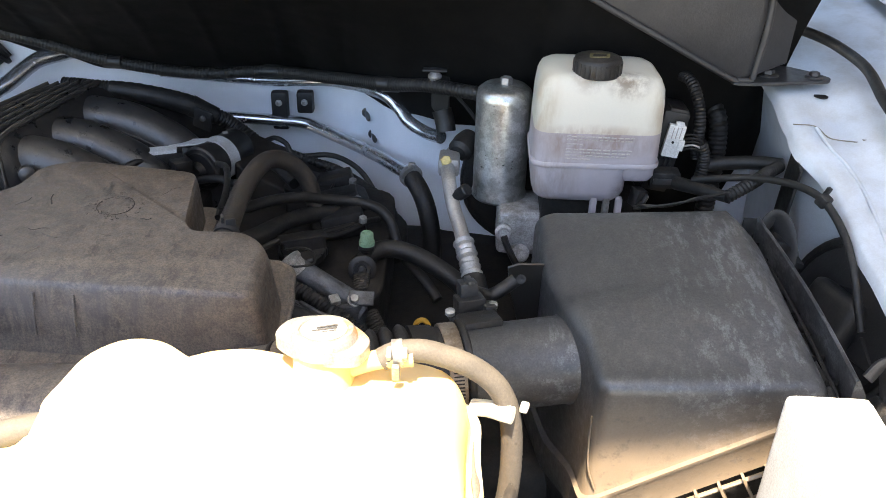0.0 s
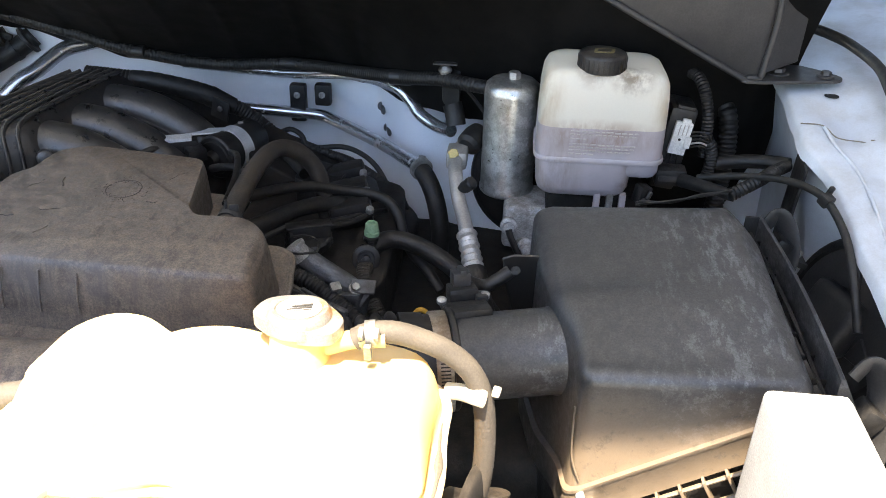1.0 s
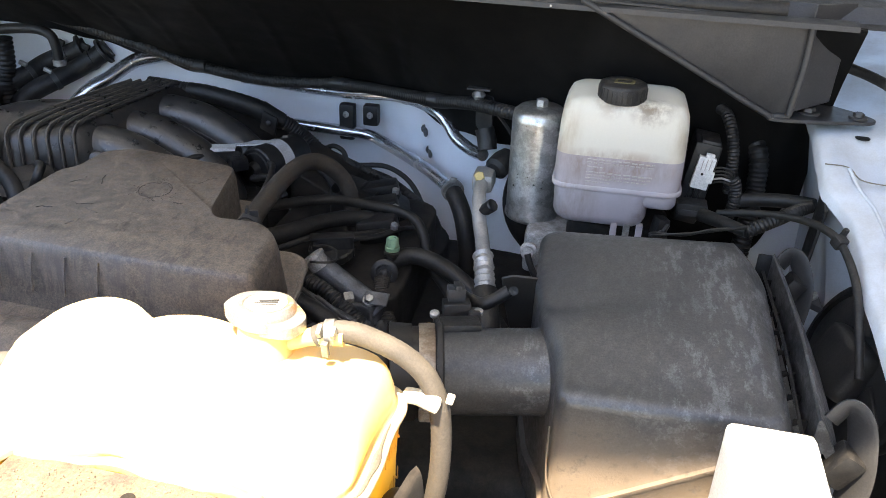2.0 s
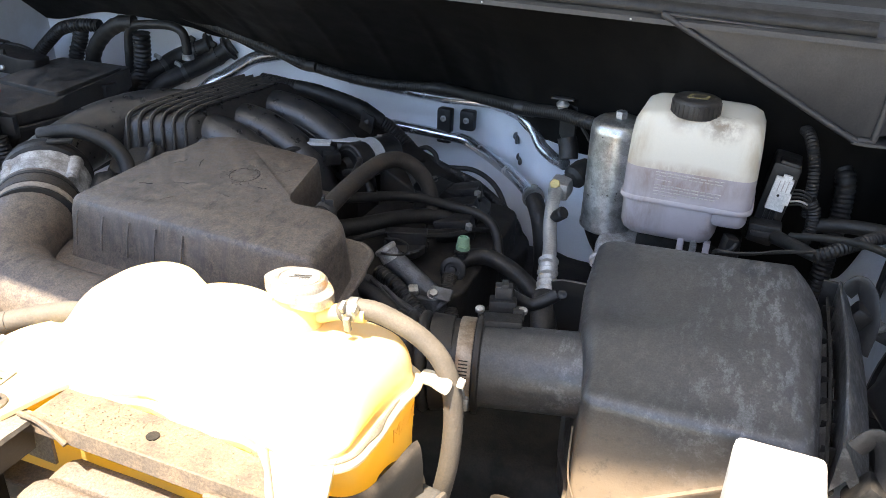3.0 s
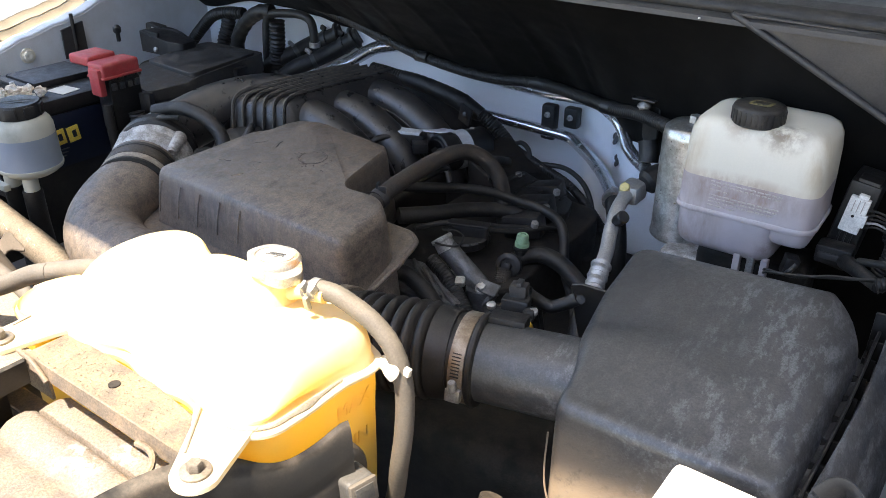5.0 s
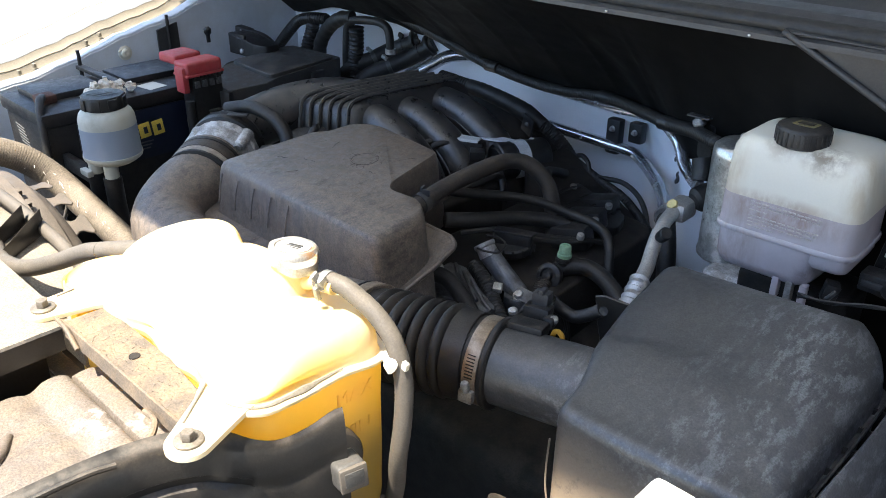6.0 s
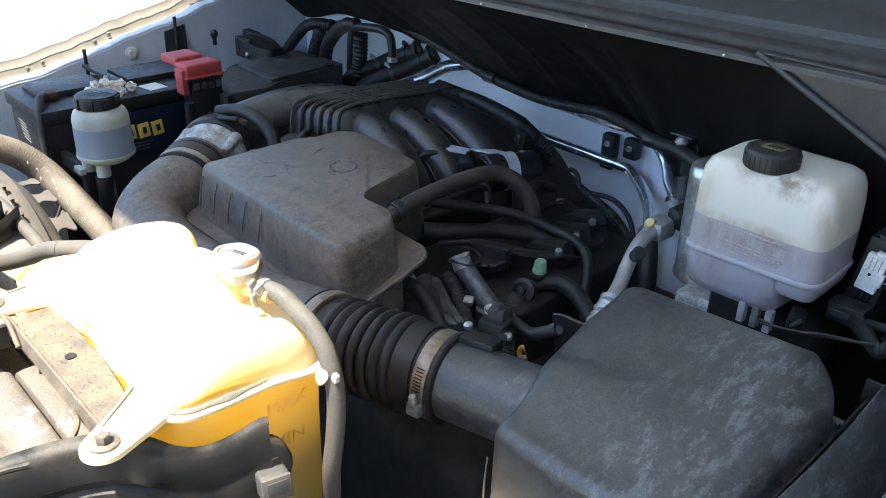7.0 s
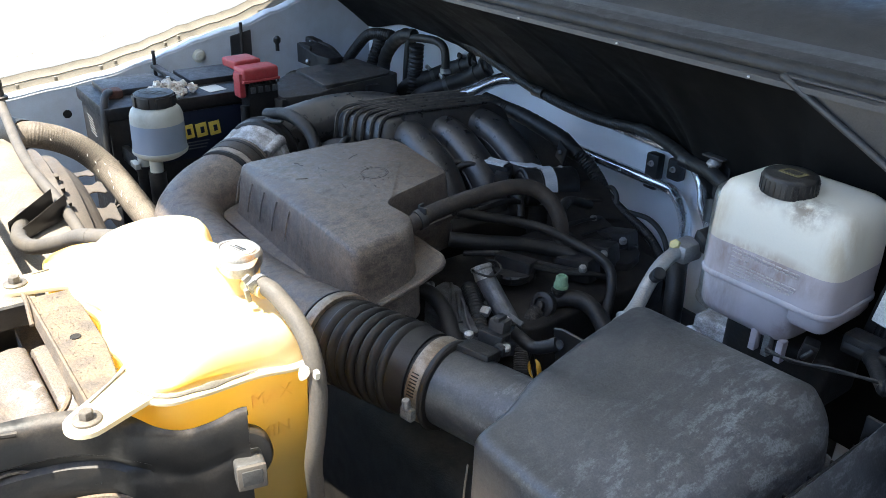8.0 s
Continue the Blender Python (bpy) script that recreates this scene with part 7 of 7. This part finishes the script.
def hoop(x):
    """Height of the shroud's round rim along the radiator."""
    return 0.916 + (0.04 - (x + 0.52) ** 2) ** 0.5


def along(rows, x0=-0.66, x1=-0.362, k=30):
    return sheet([[(x0 + (x1 - x0) * i / k, y, hoop(x0 + (x1 - x0) * i / k) + dz) for i in range(k + 1)] for y, dz in rows], 0.0025)


part("hoop", along(((0.525, -0.030), (0.527, -0.003), (0.530, 0.0), (0.5375, 0.0005), (0.5395, -0.003))), M_SHROUD, sh)
part("outer_hoop", along(((0.5400, -0.010), (0.5425, -0.0095), (0.553, -0.0105), (0.5565, -0.012), (0.5575, -0.017))), M_SHROUD, sh)
part("skirt", along(((0.5580, -0.0185), (0.566, -0.026), (0.573, -0.034), (0.5745, -0.040))), M_SHROUD, sh)
for tx in (-0.536, -0.486, -0.438):
    part("tab", plate([(tx + dx, 0.570 + dy, hoop(tx + dx) - 0.034 - 0.05 * dy) for dx, dy in ((-0.014, 0.0), (0.013, 0.0), (0.008, 0.008), (0.008, 0.013), (0.014, 0.021), (0.011, 0.024), (-0.013, 0.024), (-0.016, 0.020), (-0.009, 0.012), (-0.009, 0.007))], (0.3, 0.05, 1), 0.0025), M_SHROUD, sh)
for k in range(5):
    x = -0.470 + 0.022 * k
    part("tooth", box((x, 0.5400, hoop(x) - 0.003), (0.007, 0.005, 0.006), 0.0008, (0, 20, 0)), M_SHROUD, sh)
chan = thing("hose_bracket", (-0.4, 0.5, 1.10), "black steel channel bracket holding cooler hose", "bracket")
part("wall", plate([(-0.372, 0.470, 1.104), (-0.410, 0.521, 1.116), (-0.410, 0.521, 1.092), (-0.372, 0.470, 1.092)], (0.8, -0.6, 0), 0.0022), M_DARKSUP, chan)
part("wall", plate([(-0.346, 0.476, 1.104), (-0.388, 0.530, 1.116), (-0.388, 0.530, 1.090), (-0.346, 0.476, 1.090)], (0.8, -0.6, 0), 0.0022), M_DARKSUP, chan)
part("floor", plate([(-0.372, 0.470, 1.0935), (-0.346, 0.476, 1.0915), (-0.388, 0.530, 1.0925), (-0.410, 0.521, 1.0945)], (0, 0, 1), 0.002), M_DARKSUP, chan)

# ---- power steering reservoir ----
ps = thing("steering_fluid_reservoir", (-0.60, 0.70, 1.04), "round white plastic steering fluid reservoir", "reservoir")
PX, PY = -0.598, 0.700
part("upper_shell", lathe((PX, PY, 1.112), (0, 0, 1), [(0, 0.0350), (0.010, 0.0346), (0.017, 0.032), (0.022, 0.0272), (0.023, 0.02)], 40), M_PSUP, ps)
part("lower_shell", lathe((PX, PY, 1.075), (0, 0, 1), [(0, 0.0362), (0.006, 0.0356), (0.037, 0.0350)], 40), M_PSLOW, ps, "plastic tinted by fluid inside")
part("base", lathe((PX, PY, 1.062), (0, 0, 1), [(0, 0.024), (0.003, 0.0295), (0.008, 0.0362), (0.010, 0.0368), (0.0125, 0.0368), (0.013, 0.0362)], 40), M_PSUP, ps)
pc = part("cap", lathe((PX, PY, 1.134), (0, 0, 1), [(0, 0.0250), (0.001, 0.0262), (0.014, 0.0262), (0.017, 0.0250), (0.018, 0.0)], 36), M_BLACK, ps, "black screw cap")
for a in range(0, 360, 45):
    part("grip", box((PX + 0.0262 * math.cos(radians(a)), PY + 0.0262 * math.sin(radians(a)), 1.142), (0.003, 0.012, 0.014), 0.001, (0, 0, a)), M_BLACK, pc)
for k in range(4):
    part("print_line", box((PX + 0.002 * k, PY - 0.011 + 0.007 * k, 1.1522), (0.028 - 0.004 * abs(k - 1), 0.0016, 0.0004), 0, (0, 0, 24)), M_SHEET, pc, "unreadable print")
for dx, dy in ((-0.02, -0.018), (0.012, -0.012)):
    part("outlet", lathe((PX + dx, PY + dy, 1.064), (0, 0, -1), [(0, 0.009), (0.02, 0.009)], 16), M_PSUP, ps)
    part("hose", tube([(PX + dx, PY + dy, 1.046), (PX + dx, PY + dy, 1.0), (PX + dx + 0.005, PY + dy, 0.94), (PX + dx + 0.01, PY + dy, 0.88)], 0.0115, n=16), M_RUBBER, ps)
part("clip", box((PX - 0.022, PY - 0.030, 1.048), (0.022, 0.008, 0.008), 0.001), M_PSUP, ps)
part("bracket", plate([(PX - 0.05, PY - 0.01, 1.11), (PX - 0.045, PY - 0.02, 1.11), (PX - 0.045, PY - 0.02, 1.0), (PX - 0.05, PY - 0.01, 1.0)], (0, -1, 0), 0.003), M_BLACK, ps)

part("arm", box((PX - 0.090, PY - 0.012, 1.030), (0.092, 0.010, 0.022), 0.002), M_BLACK, ps)

# ---- battery ----
bt = thing("battery", (-0.78, 0.80, 0.90), "black car battery with blue label, corroded terminal", "battery")
part("case", box((-0.802, 0.800, 0.985), (0.146, 0.262, 0.19), 0.006), M_BLACK, bt)
part("top", box((-0.802, 0.800, 1.090), (0.154, 0.270, 0.020), 0.004), M_BLACK, bt)
for y in (0.735, 0.865):
    part("vent_cover", box((-0.825, y, 1.104), (0.080, 0.095, 0.011), 0.003), M_BLACK, bt)
part("front_label", box((-0.7280, 0.795, 1.040), (0.0020, 0.17, 0.075), 0.0003), M_BLUE, bt, "blue label")
for k in range(5):
    y = 0.742 + 0.0215 * k
    part("brand_bar", box((-0.7264, y, 1.046), (0.0012, 0.0175, 0.022), 0.0003, (6, 0, 0)), M_YELLOW, bt, "plain yellow lettering shape")
    part("brand_bar", box((-0.7255, y + 0.001, 1.046), (0.0010, 0.006, 0.010), 0.0002, (6, 0, 0)), M_BLUE, bt)
for k in range(3):
    part("print_line", box((-0.7266, 0.79 + 0.003 * k, 1.028 - 0.005 * k), (0.0010, 0.055 - 0.012 * k, 0.0016), 0), M_DIM, bt)
for k in range(6):
    part("print_line", box((-0.828 + 0.002 * k, 0.6685, 1.062 - 0.005 * k), (0.030, 0.0012, 0.0020), 0, (0, 6, 0)), M_DIM, bt)
part("sticker", box((-0.755, 0.842, 1.1005), (0.035, 0.03, 0.0006), 0.0001, (0, 0, 8)), M_RES, bt, "pale sticker")
part("post", lathe((-0.752, 0.772, 1.097), (0, 0, 1), [(0, 0.009), (0.012, 0.008), (0.014, 0.0035), (0.032, 0.003)], 14), M_ZINC, bt)
random.seed(4)
cr = bmesh.new()
for k in range(70):
    q = Vector((-0.752 + random.gauss(0, 0.008), 0.770 + random.gauss(0, 0.011), 1.100 + abs(random.gauss(0, 0.008))))
    s = random.uniform(0.004, 0.009)
    bmesh.ops.create_icosphere(cr, subdivisions=3, radius=s, matrix=Matrix.Translation(q) @ Matrix.Diagonal((1, 1, 0.9, 1)))
for v in cr.verts:
    v.co += noise.noise_vector(v.co * 160) * 0.004 + noise.noise_vector(v.co * 500) * 0.0022
part("corrosion", cr, M_CRUST, bt, "white and rust corrosion crust")
nt = thing("terminal_cable", (-0.79, 0.70, 1.1), "corroded negative terminal with black cable", "cable")
part("clamp", box((-0.785, 0.696, 1.106), (0.026, 0.026, 0.013), 0.004), M_RUST, nt, "rusty clamp")
part("cable", tube([(-0.778, 0.690, 1.110), (-0.755, 0.678, 1.112), (-0.735, 0.668, 1.098), (-0.722, 0.662, 1.06), (-0.715, 0.66, 1.02), (-0.71, 0.66, 0.97)], 0.0058, n=12), M_RUBBER, nt)
b = tube([(-0.67, 0.66, 1.04), (-0.668, 0.655, 1.0), (-0.672, 0.645, 0.97), (-0.69, 0.64, 0.955), (-0.72, 0.66, 0.95), (-0.732, 0.672, 0.95)], 0.0022, n=8)
solid("wire", b, M_TANHOSE, "thin pale wire beside the reservoir", "wire")
rc2 = thing("terminal_cover", (-0.72, 0.89, 1.1), "red plastic battery terminal cover", "terminal cover")
part("front", box((-0.702, 0.894, 1.132), (0.036, 0.060, 0.020), 0.005, (0, 0, 2), 3), M_RED, rc2)
part("back", box((-0.742, 0.888, 1.140), (0.044, 0.046, 0.014), 0.004, (0, 0, 4), 3), M_RED, rc2)
part("rim", box((-0.702, 0.894, 1.1225), (0.039, 0.063, 0.004), 0.0015, (0, 0, 2)), M_RED, rc2)
part("side", box((-0.700, 0.864, 1.116), (0.024, 0.010, 0.038), 0.003), M_RED, rc2)
fl2 = thing("fusible_link", (-0.70, 0.895, 1.06), "black fusible link block with dirty brass terminals", "fuse link")
part("block", box((-0.704, 0.898, 1.080), (0.034, 0.050, 0.076), 0.004), M_BLACK, fl2)
for k in range(4):
    part("terminal", box((-0.686, 0.880 + 0.012 * k, 1.108), (0.004, 0.008, 0.010), 0.001), M_CAST, fl2)
for k in range(9):
    part("tooth", box((-0.6855, 0.876 + 0.0058 * k, 1.1185), (0.0025, 0.0032, 0.004), 0.0004), M_BLACK, fl2)
part("cable", tube([(-0.690, 0.866, 1.085), (-0.687, 0.864, 1.05), (-0.68, 0.865, 1.0), (-0.66, 0.87, 0.95)], 0.0070, n=14), M_RUBBER, fl2)
part("cable", tube([(-0.672, 0.898, 1.07), (-0.665, 0.898, 1.03), (-0.655, 0.90, 0.97)], 0.011, n=14, corr=(0.005, 0.0014)), M_RUBBER, fl2)
bh = thing("battery_hold_down", (-0.85, 0.8, 1.11), "dark steel battery hold-down bar with rods", "hold-down")
part("bar", box((-0.84, 0.802, 1.1085), (0.14, 0.012, 0.006), 0.001), M_BLACK, bh)
part("rod", lathe((-0.905, 0.802, 1.05), (0, 0, 1), [(0, 0.003), (0.085, 0.003)], 10), M_RUBBER, bh)
part("rod", lathe((-0.915, 0.965, 1.09), (0, 0, 1), [(0, 0.003), (0.075, 0.003)], 10), M_RUBBER, bh)

# ---- fuse box and heater hoses ----
fb = thing("fuse_box", (-0.68, 1.02, 1.0), "black plastic fuse box with dusty lid", "fuse box")
fo = [(-0.745, 0.935), (-0.668, 0.922), (-0.653, 0.985), (-0.658, 1.128), (-0.785, 1.122), (-0.785, 0.99)]
part("body", prism(round_outline(fo, 0.012), 0.98, 1.085, 0.002), M_BLACK, fb)
LF = [(-0.72 + (x + 0.72) * 1.03, 1.03 + (y - 1.03) * 1.03) for x, y in fo]
part("lid", prism(round_outline(LF, 0.010), 1.080, lambda x, y: 1.1005 + 0.004 * interp(y, [(0.985, 0.0), (0.992, 1.0)]) + 0.05 * (y - 1.03), 0.005, 3), M_LID, fb)
part("lid_step", prism(round_outline([(-0.782, 1.000), (-0.662, 0.992), (-0.660, 1.118), (-0.780, 1.114)], 0.010), 1.095, lambda x, y: 1.1075 + 0.05 * (y - 1.03), 0.003, 3), M_LID, fb)
part("lid_skirt", prism(round_outline([(-0.72 + (x + 0.72) * 1.05, 1.03 + (y - 1.03) * 1.05) for x, y in fo], 0.010), 1.070, 1.076, 0.001, 1), M_LID, fb)
part("latch", box((-0.650, 1.075, 1.082), (0.010, 0.024, 0.034), 0.002), M_BLACK, fb)
part("latch", box((-0.672, 0.918, 1.078), (0.020, 0.010, 0.030), 0.002, (0, 0, 12)), M_BLACK, fb)
for k in range(4):
    part("side_rib", box((-0.6535, 0.995 + 0.030 * k, 1.045), (0.005, 0.003, 0.06), 0.0006), M_BLACK, fb)
hc = thing("relay_bracket", (-0.82, 1.06, 1.1), "black bracket with small plug above fuse box", "bracket")
part("body", prism(round_outline([(-0.862, 1.045), (-0.79, 1.048), (-0.768, 1.06), (-0.768, 1.088), (-0.86, 1.09)], 0.006), 1.098, lambda x, y: 1.126 - 0.12 * (x + 0.82), 0.004), M_BLACK, hc)
part("rib", box((-0.835, 1.050, 1.128), (0.040, 0.005, 0.010), 0.001), M_BLACK, hc)
part("bolt", lathe((-0.832, 1.052, 1.126), (0, -0.6, 1), [(0, 0.006), (0.003, 0.006), (0.004, 0.003)], 14), M_SHEET, hc)
part("bolt", lathe((-0.820, 1.046, 1.106), (0, -1, 0.3), [(0, 0.004), (0.003, 0.004), (0.004, 0.002)], 12), M_ZINC, hc)
part("plug", box((-0.868, 1.085, 1.128), (0.034, 0.016, 0.012), 0.003, (0, 6, 8)), M_BLACK, hc)
part("plug_tag", box((-0.862, 1.0762, 1.128), (0.012, 0.001, 0.004), 0, (0, 6, 8)), M_WHITE, hc)
part("wire", tube([(-0.852, 1.087, 1.127), (-0.825, 1.095, 1.122), (-0.80, 1.10, 1.108), (-0.785, 1.105, 1.09)], 0.0055, n=10), M_RUBBER, hc)
part("stud", lathe((-0.865, 1.01, 1.12), (0, 0, 1), [(0, 0.0035), (0.012, 0.0035), (0.016, 0.0065), (0.022, 0.0065), (0.026, 0.003)], 12), M_BLACK, hc)
b = tube([(-0.905, 1.175, 1.075), (-0.900, 1.18, 1.085), (-0.866, 1.18, 1.114), (-0.835, 1.18, 1.136), (-0.795, 1.18, 1.146), (-0.76, 1.185, 1.148)], 0.0095, n=14, corr=(0.006, 0.002))
solid("conduit", b, M_RUBBER, "black corrugated loom in the corner", "conduit")
b = tube([(-0.69, 1.185, 1.160), (-0.714, 1.18, 1.157), (-0.745, 1.18, 1.140), (-0.772, 1.18, 1.112), (-0.782, 1.18, 1.086), (-0.784, 1.17, 1.05)], 0.0120, n=16, step=0.003, rfun=lambda s: 1.0 + 0.05 * math.sin(60 * s))
solid("wiring_loom", b, M_RUBBER, "thick black taped loom in the corner", "loom")
b = tube([(-0.80, 1.185, 1.140), (-0.806, 1.185, 1.12), (-0.812, 1.18, 1.10), (-0.815, 1.17, 1.06)], 0.0115, n=14, corr=(0.006, 0.002))
solid("conduit", b, M_RUBBER, "black corrugated conduit behind fuse box", "conduit")
b = tube([(-0.707, 1.18, 1.06), (-0.706, 1.18, 1.09), (-0.702, 1.18, 1.130), (-0.697, 1.18, 1.148), (-0.684, 1.18, 1.158), (-0.652, 1.18, 1.163), (-0.619, 1.18, 1.165), (-0.600, 1.18, 1.160), (-0.593, 1.18, 1.148), (-0.591, 1.18, 1.120)], 0.0068, n=14)
solid("heater_return_hose", b, M_RUBBER, "black looped heater hose", "hose")
b = lathe((-0.591, 1.18, 1.126), (0, 0, -1), [(0, 0.0074), (0, 0.0088), (0.008, 0.0088), (0.008, 0.0074)], 18)
solid("hose_clamp", b, M_ZINC, "small bright clamp on heater hose", "clamp")
b = tube([(-0.675, 1.18, 1.148), (-0.677, 1.18, 1.12), (-0.682, 1.18, 1.09), (-0.684, 1.17, 1.02)], 0.0125, n=16, corr=(0.0065, 0.0022))
solid("conduit", b, M_RUBBER, "thick vertical corrugated conduit", "conduit")
b = plate([(-0.712, 1.185, 1.12), (-0.700, 1.182, 1.12), (-0.696, 1.182, 1.05), (-0.708, 1.185, 1.05)], (0.3, -1, 0), 0.002)
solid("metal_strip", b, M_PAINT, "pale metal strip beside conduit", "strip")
for k, pts in enumerate((((-0.594, 1.25, 1.128), (-0.620, 1.24, 1.116), (-0.649, 1.228, 1.104), (-0.664, 1.203, 1.092), (-0.682, 1.182, 1.082), (-0.698, 1.165, 1.060), (-0.702, 1.155, 1.01)),
                         ((-0.560, 1.25, 1.128), (-0.580, 1.24, 1.113), (-0.604, 1.23, 1.098), (-0.627, 1.205, 1.085), (-0.648, 1.183, 1.072), (-0.657, 1.165, 1.055), (-0.66, 1.155, 1.01)))):
    h = thing("heater_hose", pts[2], "black heater hose with steel clamp", "hose", "heater hoses")
    part("hose", tube(pts, 0.0135, n=18), M_RUBBER, h)
    for a, c in ((3, 2), (1, 2)):
        p, q = Vector(pts[a]), Vector(pts[c])
        part("clamp", lathe(p, q - p, [(0, 0.0138), (0, 0.0150), (0.007, 0.0150), (0.007, 0.0138)], 22), M_SHEET if a == 3 else M_BLACK, h)
    part("flange", lathe(Vector(pts[0]) - (Vector(pts[0]) - Vector(pts[1])).normalized() * 0.012, Vector(pts[0]) - Vector(pts[1]), [(0, 0.014), (0.002, 0.0195), (0.006, 0.0195), (0.007, 0.014)], 22), M_BLACK, h)
    part("clamp_ear", box(Vector(pts[1]) + Vector((-0.006, -0.004, 0.017)), (0.010, 0.005, 0.008), 0.001, (0, 20, 0)), M_BLACK, h)
    part("clamp_ear", box(Vector(pts[3]) + Vector((0.0, -0.006, 0.017)), (0.012, 0.005, 0.006), 0.001, (0, 20, 0)), M_ZINC, h)
b = tube([(-0.455, 1.262, 1.128), (-0.482, 1.24, 1.125), (-0.505, 1.22, 1.120), (-0.527, 1.19, 1.102), (-0.545, 1.17, 1.090), (-0.57, 1.14, 1.06)], 0.0100, n=16)
solid("ac_line", b, M_PIPE, "bright aluminium line beside heater hoses", "pipe")
